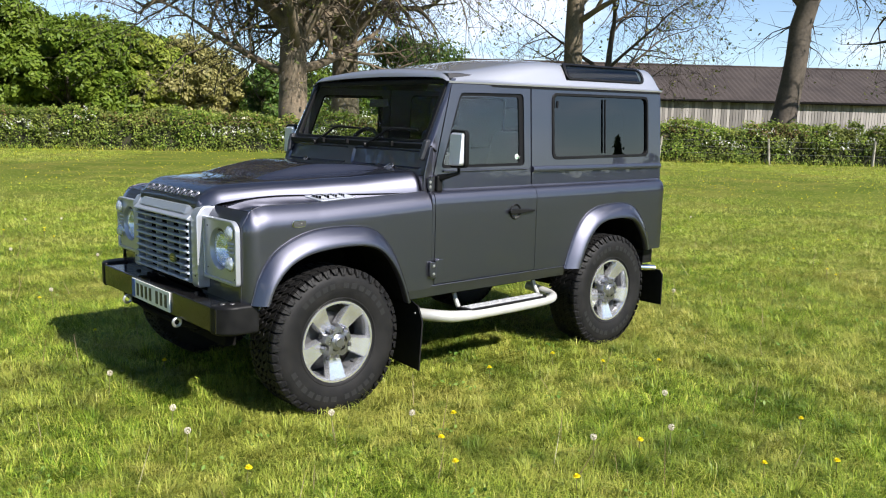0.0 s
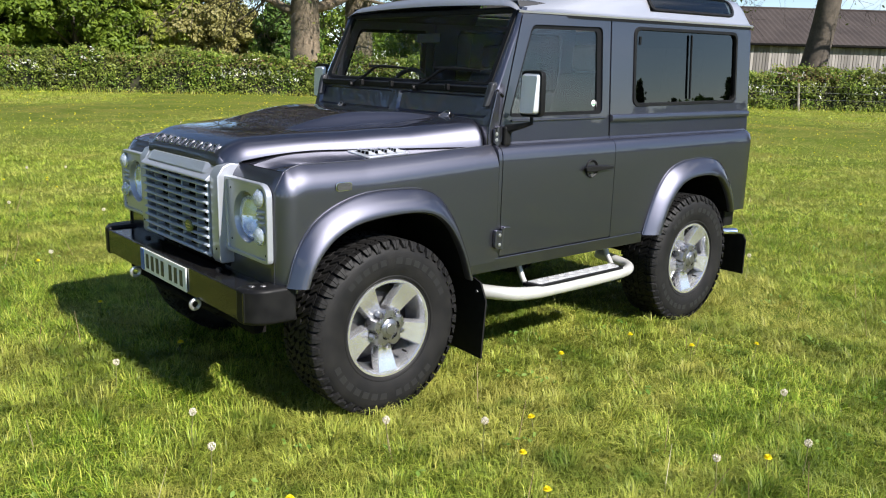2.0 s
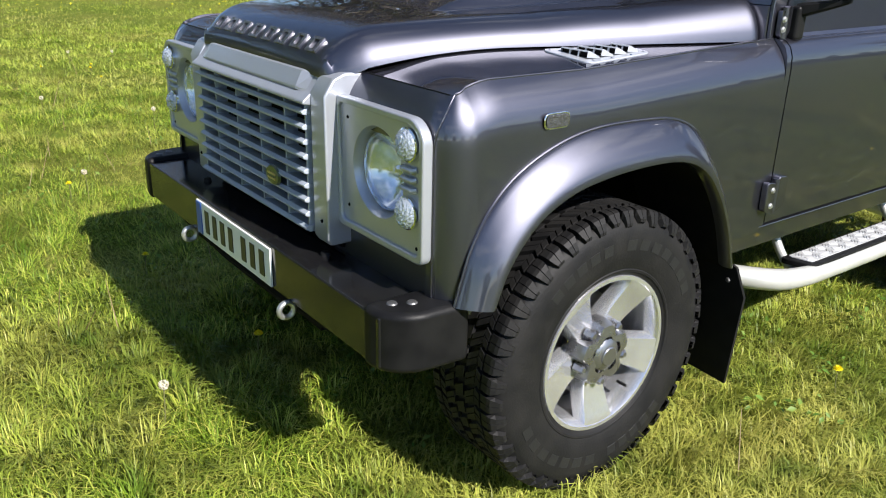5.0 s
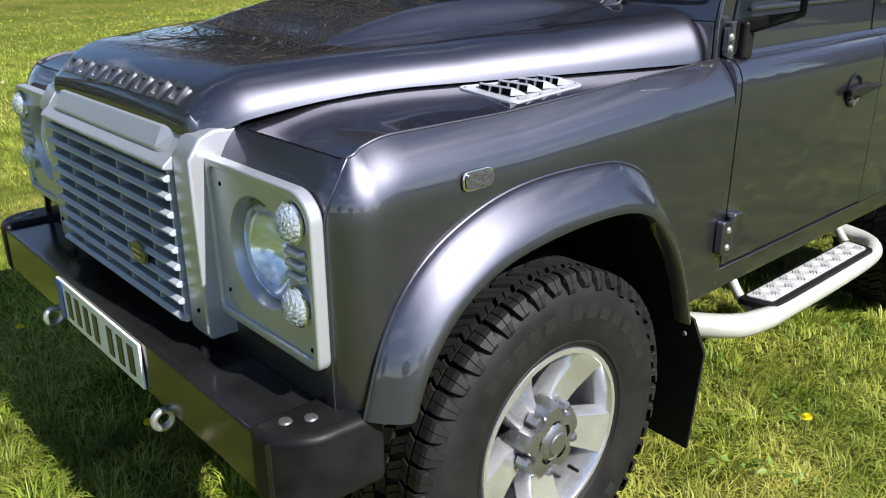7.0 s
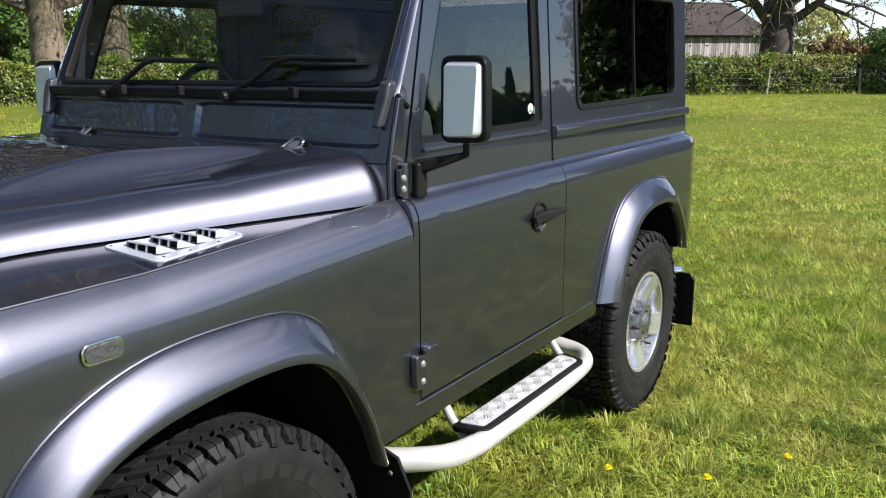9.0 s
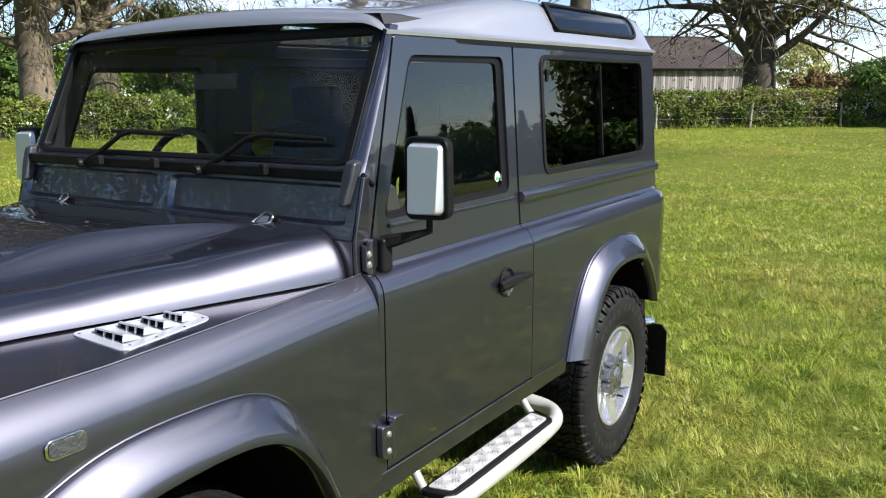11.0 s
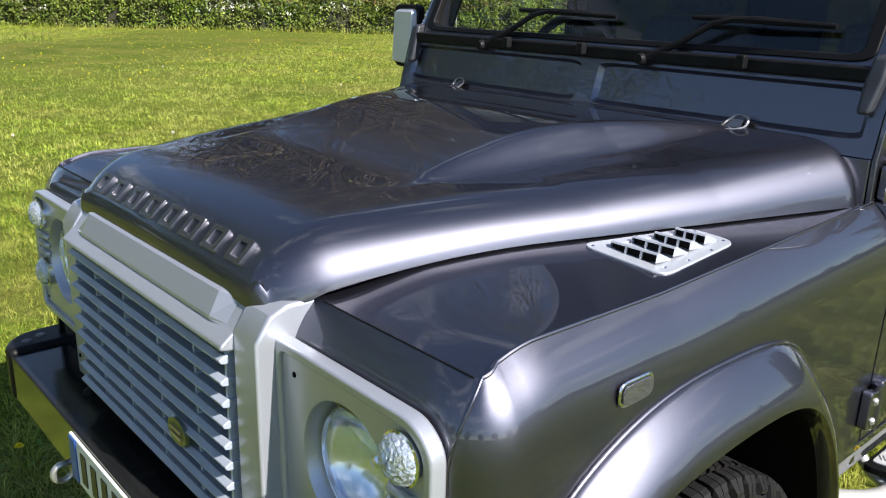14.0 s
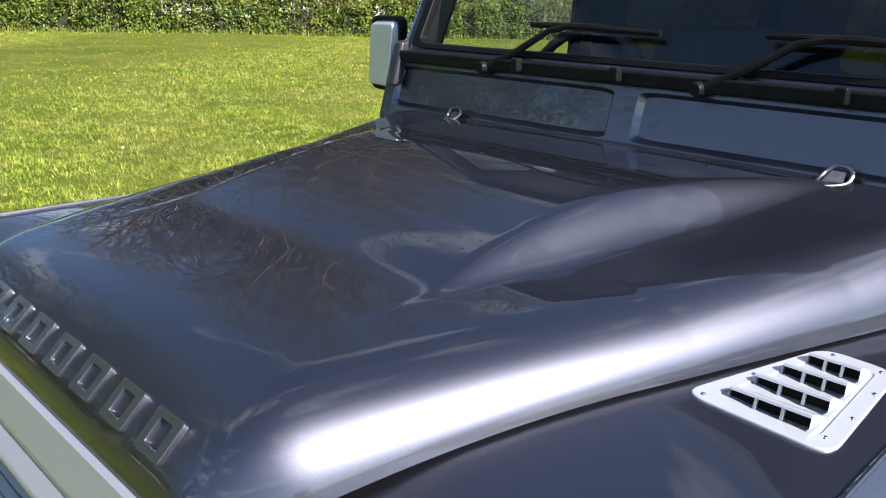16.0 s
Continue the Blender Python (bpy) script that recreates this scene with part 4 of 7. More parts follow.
def cabin_side(s):
    """Door with its window, the rear quarter with its sliding window, sill, waist strip and hinges."""
    # door, lower skin
    zs = list(np.linspace(0.628, 1.09, 6)) + [1.125, 1.150, 1.166, 1.172, 1.182]
    rows = [[(x, s * side_y(z), z) for z in zs] for x in (0.6895, 0.85, 1.05, 1.25, 1.45, 1.556)]
    d = part("door", loft(rows), PAINT, car, "dark grey metallic door with flat lower skin", smooth=30, solid=0.03)
    outer = rounded([(0.697, 1.183), (0.878, 1.797), (1.556, 1.806), (1.553, 1.183)], 0.012, 6)
    hole = rounded([(0.775, 1.300), (0.945, 1.748), (1.492, 1.760), (1.497, 1.305)], 0.035, 6)
    part("window_frame", ringed(outer, hole, upper_point(s), (0, -s * 0.03, 0)), PAINT, d, smooth=40)
    # rubber seal and run channel, widened at top and rear for the recess shadow
    inner = rounded([(0.800, 1.318), (0.958, 1.730), (1.456, 1.738), (1.460, 1.322)], 0.025, 6)
    part("seal", ringed(hole, inner, upper_point(s, 0.010), (0, -s * 0.012, 0)), SEAL, d)
    bm = bmesh.new()
    bm.faces.new([bm.verts.new((x, s * (side_y(z) - 0.016), z)) for x, z in inner])
    g = part("window_glass", bm, GLASS_SIDE, d, "tinted door glass", smooth=0, out=(0, s, 0))
    g.visible_shadow = False
    # drip ledge at the foot of the glass
    part("window_ledge", prism([(0.79, s * 0.782, 1.290), (0.79, s * 0.792, 1.287), (0.79, s * 0.792, 1.279), (0.79, s * 0.782, 1.276)], (0.72, 0, 0)), PAINT, d, bevel=0.002)
    part("door_card", box(0.72, 1.53, s * 0.74, s * 0.76, 0.66, 1.28), TRIM, d)
    # handle: round recessed dish, flared lever and lock
    bowl = turn([(0.050, 0.0), (0.050, s * 0.004), (0.046, s * 0.006), (0.042, s * 0.002), (0.030, s * -0.004), (0.0001, s * -0.006)], (1.358, s * 0.846, 1.020), "y", 32)
    h = part("door_handle", bowl, BLACK, d, "black lever handle over a round dish", smooth=50)
    lever = [[(x, s * (0.858 + 0.010 * k), 1.021 + dz) for k, dz in ((0, -hh), (1.3, -hh * 0.7), (1.3, hh * 0.7), (0, hh))] for x, hh in ((1.292, 0.010), (1.300, 0.016), (1.345, 0.019), (1.400, 0.017), (1.460, 0.011), (1.512, 0.009), (1.518, 0.006))]
    bm = loft(lever, closed=True)
    for row in (lever[0], lever[-1]):
        bm.faces.new([bm.verts.new(p) for p in row])
    part("lever", bm, BLACK, h, smooth=30, bevel=0.003)
    part("lever_post", box(1.335, 1.390, s * 0.842, s * 0.860, 1.006, 1.036), BLACK, h, bevel=0.003)
    part("lock", turn([(0.0001, s * 0.012), (0.009, s * 0.012), (0.012, 0.0)], (1.352, s * 0.846, 0.984), "y", 14), BOLT, h)
    # hinges: two rounded leaves on a knuckle, bright bolts
    for x0, x1, z0, z1, y, stand in ((0.636, 0.740, 0.664, 0.778, 0.846, 0.022), (0.662, 0.714, 1.168, 1.262, 0.792, 0.014)):
        mid = x0 + (x1 - x0) * 0.48
        k = part("door_hinge", prism([(p.x, s * y, p.y) for p in rounded([(x0, z0 + 0.012), (mid - 0.004, z0), (mid - 0.004, z1 - 0.018), (x0, z1 - 0.010)], 0.012, 4)], (0, s * stand, 0)), PAINT, d, bevel=0.004)
        part("hinge_leaf", prism([(p.x, s * (y - 0.004), p.y) for p in rounded([(mid + 0.006, z0 + 0.006), (x1, z0 + 0.016), (x1, z1 - 0.004), (mid + 0.006, z1)], 0.012, 4)], (0, s * (stand + 0.002), 0)), PAINT, k, bevel=0.004)
        part("hinge_pin", tube([(mid, s * (y + stand - 0.006), z0 + 0.002), (mid, s * (y + stand - 0.006), z1 - 0.006)], 0.010, 12), PAINT, k)
        for xx, zz in ((x0 + (mid - x0) * 0.55, z0 + 0.028), (x0 + (mid - x0) * 0.55, z1 - 0.038)):
            part("bolt", turn([(0.0001, s * 0.005), (0.006, s * 0.005), (0.0085, s * 0.002), (0.0095, 0.0)], (xx, s * (y + stand), zz), "y", 12), STEEL, k)
    # rear quarter, lower skin with arch
    rows = []
    for x in np.concatenate([np.linspace(1.560, 1.855, 4), np.linspace(1.87, 2.80, 40), np.linspace(2.825, 2.985, 4), [3.003, 3.012]]):
        low = arch_z(ARCH_REAR, x) or (0.622 if x < 2 else 0.65)
        tuck = 0.0 if x < 2.99 else (0.008 if x < 3.005 else 0.026)
        rows.append([(x, s * (side_y(low + (1.09 - low) * f) - tuck), low + (1.09 - low) * f) for f in np.linspace(0, 1, 6)] + [(x, s * (side_y(z) - tuck), z) for z in (1.125, 1.150, 1.166, 1.172, 1.182)])
    part("rear_quarter", loft(rows), PAINT, car, "dark grey metallic rear quarter panel", smooth=32, solid=0.02)
    rows = [[(p.x, s * y, p.z - 0.02) for y in (0.84, 0.35)] for p in curve([(x, 0, z) for x, z in ARCH_REAR], 3)]
    part("wheel_well", loft(rows), DARK, car)
    flare(s, ARCH_REAR, LIP_REAR)
    outer = rounded([(1.566, 1.183), (1.568, 1.806), (2.992, 1.835), (2.998, 1.183)], 0.014, 6)
    hole = rounded([(1.765, 1.338), (1.765, 1.778), (2.850, 1.792), (2.858, 1.350)], 0.055, 6)
    part("upper_quarter", ringed(outer, hole, upper_point(s), (0, -s * 0.03, 0)), PAINT, car, smooth=40)
    inner = rounded([(1.786, 1.358), (1.786, 1.760), (2.832, 1.773), (2.839, 1.368)], 0.048, 6)
    w = part("side_window", ringed(hole, inner, upper_point(s, -0.006), (0, -s * 0.02, 0)), BLACK, car, "dark privacy-glass sliding side window in black frame", bevel=0.003)
    bm = bmesh.new()
    bm.faces.new([bm.verts.new((x, s * (side_y(z) - 0.010), z)) for x, z in inner])
    g = part("pane", bm, GLASS_DARK, w, "dark privacy pane", smooth=0, out=(0, s, 0))
    part("slider_bar", loft([[(x, s * (side_y(z) - 0.002), z) for x in (2.323, 2.332)] for z in (1.378, 1.752)]), SEAL, w, solid=0.010)
    part("catch", box(1.806, 1.822, s * 0.757, s * 0.765, 1.68, 1.725), SEAL, w)
    # waist strip and rivets
    part("waist_strip", prism([(1.563, s * y, z) for y, z in ((0.775, 1.258), (0.803, 1.262), (0.806, 1.286), (0.800, 1.298), (0.775, 1.300))], (1.437, 0, 0)), PAINT, car, bevel=0.002)
    for k in range(9):
        part("rivet", turn([(0.0001, s * 0.0015), (0.0025, s * 0.001), (0.004, 0.0)], (1.80 + k * 0.14, s * (side_y(1.215) + 0.0005), 1.215), "y", 8), PAINT, car)
    # sill and B-post gap
    part("sill", loft([[(x, s * y, z) for y, z in ((0.822, 0.66), (0.828, 0.621), (0.8425, 0.619), (0.8435, 0.6165), (0.838, 0.556), (0.80, 0.548), (0.74, 0.548))] for x in (0.500, 1.862)]), PAINT, car, smooth=8, solid=0.01)
    part("pillar", loft([[(x, s * (side_y(z) - 0.012), z) for x in (1.53, 1.60)] for z in (0.63, 1.09, 1.15, 1.172, 1.182, 1.80)]), PAINT, car)
    part("inner_sill", box(0.55, 1.90, s * 0.50, s * 0.79, 0.54, 0.62), DARK, car)


def windscreen():
    """Frame leaning back, with seal, glass, wipers, lower hinges and the pressed panel under it."""
    def on_screen(y, v):
        return (0.690 + 0.195 * v, y, 1.418 + 0.412 * v)
    outer = rounded([(-0.742, -0.02), (0.742, -0.02), (0.738, 1.0), (-0.738, 1.0)], 0.015, 6)
    hole = rounded([(-0.724, 0.078), (0.724, 0.078), (0.718, 0.998), (-0.718, 0.998)], 0.06, 6)
    inner = rounded([(-0.694, 0.112), (0.694, 0.112), (0.688, 0.972), (-0.688, 0.972)], 0.05, 6)
    w = part("windscreen", ringed(outer, hole, on_screen, (0.035, 0, 0.0)), PAINT, car, "upright windscreen in dark frame with black seal", bevel=0.006)
    part("seal", ringed(hole, inner, lambda y, v: (on_screen(y, v)[0] - 0.006, y, on_screen(y, v)[2]), (0.03, 0, 0)), SEAL, w, bevel=0.004)
    bm = bmesh.new()
    bm.faces.new([bm.verts.new((on_screen(*p)[0] + 0.008, p[0], on_screen(*p)[2])) for p in inner])
    g = part("glass", bm, GLASS_FRONT, w, "clear windscreen glass", smooth=0, out=(-1, 0, 0.5))
    g.visible_shadow = False
    part("header_rail", box(0.876, 0.905, -0.690, 0.690, 1.800, 1.826), SEAL, w, bevel=0.006)
    part("interior_mirror", box(0.90, 0.915, -0.10, 0.10, 1.66, 1.71), TRIM, w, bevel=0.006)
    part("wiper_rail", box(0.670, 0.705, -0.735, 0.735, 1.412, 1.443), BLACK, w, bevel=0.006)
    # wipers
    for y in (-0.172, 0.412):
        wp = part("wiper", turn([(0.0001, -0.030), (0.012, -0.030), (0.016, -0.02), (0.016, 0.03)], (0.682, y, 1.420), "x", 14), BLACK, w, "black wiper resting on the windscreen")
        a, b = Vector(on_screen(y, 0.0)) + Vector((-0.02, 0, 0.0)), Vector(on_screen(y - 0.235, 0.272)) + Vector((-0.024, 0, 0))
        part("arm", tube([a, a.lerp(b, 0.40) + Vector((0, 0, 0.004)), a.lerp(b, 0.72) + Vector((0, 0, 0.016)), b], [0.011, 0.009, 0.008, 0.006], 8), BLACK, wp)
        c, e = Vector(on_screen(y - 0.10, 0.262)) + Vector((-0.016, 0, 0)), Vector(on_screen(y - 0.455, 0.246)) + Vector((-0.016, 0, 0))
        part("blade", tube([c, c.lerp(e, 0.5) + Vector((-0.012, 0, 0.003)), e], [0.006, 0.009, 0.006], 8), BLACK, wp)
    for y in (0.02, -0.45, 0.30):
        part("washer_jet", box(0.650, 0.672, y - 0.012, y + 0.012, 1.418, 1.450), BLACK, w, bevel=0.005)
    for s in (-1, 1):
        b = part("screen_bracket", prism([(0.643, s * 0.724, 1.347), (0.643, s * 0.752, 1.347), (0.664, s * 0.764, 1.420), (0.678, s * 0.764, 1.464), (0.678, s * 0.730, 1.467), (0.664, s * 0.724, 1.420)], (0.036, 0, 0.004)), BRACKET, w, "dark grey screen hinge bracket", bevel=0.010, segments=3)
        part("bracket_arm", tube([(0.70, s * 0.772, 1.43), (0.74, s * 0.776, 1.40)], 0.007, 8), BLACK, b)
    for s in (-1, 1):
        rows = []
        for z in np.linspace(1.175, 1.80, 14):
            fx = 0.690 + 0.195 * (z - 1.418) / 0.412 if z > 1.40 else 0.682
            rx = 0.697 + (0.878 - 0.697) * (z - 1.183) / (1.797 - 1.183) - 0.006
            fx = min(fx, rx - 0.012)
            y = side_y(z) - 0.003
            rows.append([(fx + 0.012, s * 0.72, z), (fx, s * 0.735, z), (fx + 0.004, s * (y - 0.008), z), (min(fx + 0.014, rx - 0.002), s * y, z), (rx, s * y, z), (rx, s * (y - 0.03), z)])
        part("screen_pillar", loft(rows), PAINT, w, smooth=40)
    # pressed scuttle panel in two halves with recesses
    def scut(y, v):
        return (0.643 + 0.045 * v, y, 1.262 + 0.165 * v)
    sc = part("scuttle", box(0.704, 0.72, -0.775, 0.775, 1.0, 1.427), PAINT, car, "dark pressed scuttle panel under the windscreen")
    for y0, y1 in ((-0.775, 0.0), (0.0, 0.775)):
        o = rounded([(y0, 0), (y1, 0), (y1, 1), (y0, 1)], 0.004, 6)
        i = rounded([(y0 + 0.030, 0.20), (y1 - 0.030, 0.20), (y1 - 0.030, 0.85), (y0 + 0.030, 0.85)], 0.06, 6)
        i2 = rounded([(y0 + 0.042, 0.26), (y1 - 0.042, 0.26), (y1 - 0.042, 0.79), (y0 + 0.042, 0.79)], 0.055, 6)
        bm = loft([[scut(*p) for p in o], [scut(*p) for p in i], [(scut(*p)[0] + 0.014, p[0], scut(*p)[2]) for p in i2]], closed=True)
        bm.faces.new([bm.verts.new((scut(*p)[0] + 0.014, p[0], scut(*p)[2])) for p in i2])
        part("scuttle_pressing", bm, PAINT, sc, smooth=28)
    for s in (-1, 1):
        part("scuttle_end", prism([(0.648, s * 0.775, 1.15), (0.700, s * 0.775, 1.15), (0.710, s * 0.775, 1.425), (0.688, s * 0.775, 1.425), (0.645, s * 0.775, 1.262)], (0, s * 0.012, 0)), PAINT, sc, bevel=0.003)
    part("lower_scuttle", box(0.6435, 0.690, -0.774, 0.774, 1.10, 1.261), PAINT, sc, bevel=0.004)
    part("firewall", box(0.650, 0.690, -0.77, 0.77, 0.70, 1.099), DARK, sc)


SHOULDER = [(0.742, 0.13), (0.733, 0.28), (0.720, 0.46), (0.705, 0.64), (0.688, 0.79), (0.668, 0.90), (0.640, 0.965), (0.600, 1.0)]


def roof():
    """The roof: a gutter flange, a curved shoulder, a crown that rises behind the screen."""
    rows = []
    xs = np.concatenate([[0.858, 0.862, 0.872, 0.892], np.linspace(0.93, 2.85, 26), [2.92, 2.95, 2.98, 3.00, 3.012, 3.019, 3.023]])
    for x in xs:
        g = 1.806 + 0.0135 * (x - 0.86)
        rise = 0.070 + 0.098 * (lambda t: t * t * (3 - 2 * t))(min(1, max(0, (x - 0.86) / 0.95)))
        end = 1.0
        if x < 0.93:
            end = 0.34 + 0.66 * math.sqrt(max(0, 1 - ((0.93 - x) / 0.073) ** 2))
        if x > 2.85:
            end = max(0.12, math.sqrt(max(0, 1 - (max(0, x - 2.925) / 0.0985) ** 2)))
        rise *= end
        crown = 0.030 * end
        tuck = 0.016 * max(0, 1 - (x - 0.85) / 0.5)
        half = [(0.744 - tuck, -0.006), (0.757 - tuck, -0.005), (0.759 - tuck, 0.004), (0.748 - tuck, 0.010)]
        half += [(y - tuck, rise * f) for y, f in SHOULDER]
        for y in (0.54, 0.42, 0.28, 0.10):
            half.append((y, rise + crown * (1 - (y / 0.60) ** 2)))
        row = [(x, -y, g + z) for y, z in half] + [(x, y, g + z) for y, z in reversed(half)]
        rows.append(row)
    bm = loft(rows)
    gone = []
    for f in bm.faces:
        c = f.calc_center_median()
        span = [v.co.x for v in f.verts]
        share = (c.z - 1.806 - 0.0135 * (c.x - 0.86)) / 0.168
        if min(span) > 1.92 and max(span) < 2.82 and 0.28 < share < 0.90 and abs(c.y) > 0.64:
            gone.append(f)
    bmesh.ops.delete(bm, geom=gone, context="FACES")
    r = part("roof", bm, PAINT_ROOF, car, "silver metallic roof with rounded shoulders", smooth=50)
    # added black strip under each gutter, drawing the shadow line below the roof edge
    for s in (-1, 1):
        part("gutter_shade", loft([[(x, s * y, 1.806 + 0.0135 * (x - 0.86) + z) for y, z in ((0.735, -0.004), (0.7555 - 0.016 * max(0, 1 - (x - 0.85) / 0.5), -0.0062), (0.7555 - 0.016 * max(0, 1 - (x - 0.85) / 0.5), -0.020), (0.735, -0.022))] for x in np.linspace(0.88, 3.0, 10)]), SEAL, r)
    rows = []
    for x in np.linspace(0.885, 2.96, 16):
        rise = 0.070 + 0.098 * (lambda t: t * t * (3 - 2 * t))(min(1, max(0, (x - 0.86) / 0.95)))
        rows.append([(x, y, 1.806 + 0.0135 * (x - 0.86) + rise - 0.012 - 0.03 * abs(y)) for y in np.linspace(-0.625, 0.625, 6)])
    part("headlining", loft(rows), TRIM, r)
    for s in (-1, 1):
        for x0, x1 in ((0.885, 1.92), (2.83, 2.98)):
            part("side_lining", loft([[(x, s * 0.728, 1.80), (x, s * 0.700, 1.86), (x, s * 0.640, 1.862 + 0.06 * min(1, (x - 0.88) / 0.9))] for x in np.linspace(x0, x1, 5)]), TRIM, r)
    # roof windows in the shoulder
    for s in (-1, 1):
        def shoulder(x, f):
            for (y0, f0), (y1, f1) in zip(SHOULDER, SHOULDER[1:]):
                if f <= f1:
                    break
            y = y0 + (y1 - y0) * (f - f0) / (f1 - f0)
            return (x, s * (y + 0.004), 1.806 + 0.0135 * (x - 0.86) + 0.168 * f + 0.003)
        o = [(1.925 + (p.x - 1.925) * 1.0, p.y / 0.168) for p in even(rounded([(1.925, 0.047), (1.925, 0.158), (2.820, 0.158), (2.820, 0.047)], 0.05, 8), 90)]
        i = [(2.3725 + (x - 2.3725) * 0.95, 0.61 + (f - 0.61) * 0.78) for x, f in o]
        rw = part("roof_window", ringed(o, i, shoulder, (0, s * 0.006, 0.006)), SEAL, r, "curved dark roof window in black rubber", bevel=0.002)
        rows = []
        for u in np.linspace(0, 1, 10):
            col = []
            for f in np.linspace(0.33, 0.88, 8):
                x = 1.945 + u * 0.855
                q = shoulder(x, f)
                col.append((q[0], q[1], q[2]))
            rows.append(col)
        part("curved_pane", loft(rows), GLASS_ROOF, rw, "dark curved pane", smooth=80)


def rear():
    """The tail: back panel, rear door with window, lamps, cross-member, flaps and exhaust."""
    b = part("back_panel", ringed(rounded([(-0.82, 0.66), (0.82, 0.66), (0.745, 1.82), (-0.745, 1.82)], 0.03, 6), rounded([(-0.44, 1.30), (0.44, 1.30), (0.42, 1.70), (-0.42, 1.70)], 0.05, 6), lambda y, z: (3.0, y, z), (0.02, 0, 0)), PAINT, car, "dark grey rear body panel")
    bm = bmesh.new()
    bm.faces.new([bm.verts.new((3.008, y, z)) for y, z in rounded([(-0.44, 1.30), (0.44, 1.30), (0.42, 1.70), (-0.42, 1.70)], 0.05, 6)])
    part("rear_glass", bm, GLASS_DARK, b, smooth=0, out=(1, 0, 0))
    part("cross_member", box(2.90, 3.02, -0.76, 0.76, 0.52, 0.66), BLACK, car, bevel=0.01)
    for s in (-1, 1):
        part("tail_lamp", turn([(0.0001, 0.035), (0.035, 0.032), (0.045, 0.02), (0.045, 0.0)], (3.02, s * 0.73, 0.95), "x", 20), TAIL, car, "round red tail lamp")
        fl = part("mud_flap", prism([(2.985, s * 0.62, 0.205), (2.985, s * 0.885, 0.205), (2.985, s * 0.885, 0.44), (2.985, s * 0.86, 0.475), (2.985, s * 0.62, 0.475)], (0.012, 0, 0)), FLAP, car, "black rubber rear mud flap")
        part("flap_bracket", box(2.93, 2.985, s * 0.64, s * 0.70, 0.46, 0.54), DARK, fl)
        fl = part("mud_flap", prism([(0.545, s * 0.60, 0.150), (0.545, s * 0.885, 0.135), (0.552, s * 0.90, 0.43), (0.552, s * 0.86, 0.515), (0.552, s * 0.60, 0.60)], (0.010, 0, 0)), FLAP, car, "black rubber front mud flap")
        for y, z in ((0.84, 0.47), (0.70, 0.52)):
            part("bolt", turn([(0.0001, -0.005), (0.006, -0.004), (0.008, 0.0)], (0.549, s * y, z), "x", 8), BOLT, fl)
    part("exhaust", tube([(2.55, -0.62, 0.50), (2.78, -0.70, 0.50), (2.93, -0.76, 0.485), (3.00, -0.80, 0.48)], 0.026, 14), CHROME, car, "bright side exhaust tip")


def mirror(s):
    """A door mirror: faceted silver shell in a thick black rim, on a flat tapered arm."""
    cx, cy, cz = 0.790, 0.920, 1.417
    big = rounded([(-0.060, -0.098), (0.058, -0.093), (0.056, 0.098), (-0.058, 0.100)], 0.024, 5)
    face = rounded([(-0.044, -0.090), (0.045, -0.085), (0.050, 0.086), (-0.049, 0.088)], 0.010, 5)
    rows = [[(cx + 0.012, s * (cy + q.x), cz + q.y) for q in big], [(cx - 0.004, s * (cy + q.x), cz + q.y) for q in big], [(cx - 0.032 + 0.07 * q.y, s * (cy + q.x), cz + q.y) for q in face]]
    bm = loft(rows, closed=True)
    bm.faces.new([bm.verts.new(p) for p in rows[2]])
    m = part("door_mirror", bm, MIRROR_SHELL, car, "silver-backed door mirror on a black arm", smooth=20, bevel=0.0025)
    o = rounded([(-0.071, -0.110), (0.069, -0.104), (0.067, 0.111), (-0.069, 0.113)], 0.032, 6)
    i = rounded([(-0.058, -0.096), (0.056, -0.091), (0.054, 0.096), (-0.056, 0.098)], 0.023, 6)
    part("mirror_rim", ringed(o, i, lambda y, z: (cx - 0.012, s * (cy + y), cz + z), (0.032, 0, 0)), BLACK, m, bevel=0.006, segments=3)
    bm = bmesh.new()
    bm.faces.new([bm.verts.new((cx + 0.014, s * (cy + q.x), cz + q.y)) for q in i])
    part("mirror_glass", bm, MIRROR, m, smooth=0)
    # flat arm, deep at the door and slim under the mirror
    rows = []
    for x, y, z, w, h in ((0.738, 0.806, 1.247, 0.016, 0.020), (0.746, 0.830, 1.252, 0.017, 0.019), (0.768, 0.880, 1.266, 0.013, 0.013), (0.786, 0.915, 1.277, 0.011, 0.009), (0.790, 0.926, 1.281, 0.010, 0.008)):
        rows.append([(x + w * a, s * y, z + h * b) for a, b in ((-1, -0.6), (-0.6, -1), (0.6, -1), (1, -0.6), (1, 0.6), (0.6, 1), (-0.6, 1), (-1, 0.6))])
    bm = loft(rows, closed=True)
    for row in (rows[0], rows[-1]):
        bm.faces.new([bm.verts.new(p) for p in row])
    part("arm", bm, BLACK, m, smooth=30)
    part("mount", box(0.716, 0.762, s * 0.790, s * 0.824, 1.165, 1.262), BLACK, m, bevel=0.012, segments=3)
    part("mirror_neck", tube([(0.790, s * 0.922, 1.275), (0.790, s * 0.922, 1.318)], 0.009, 12), BLACK, m)


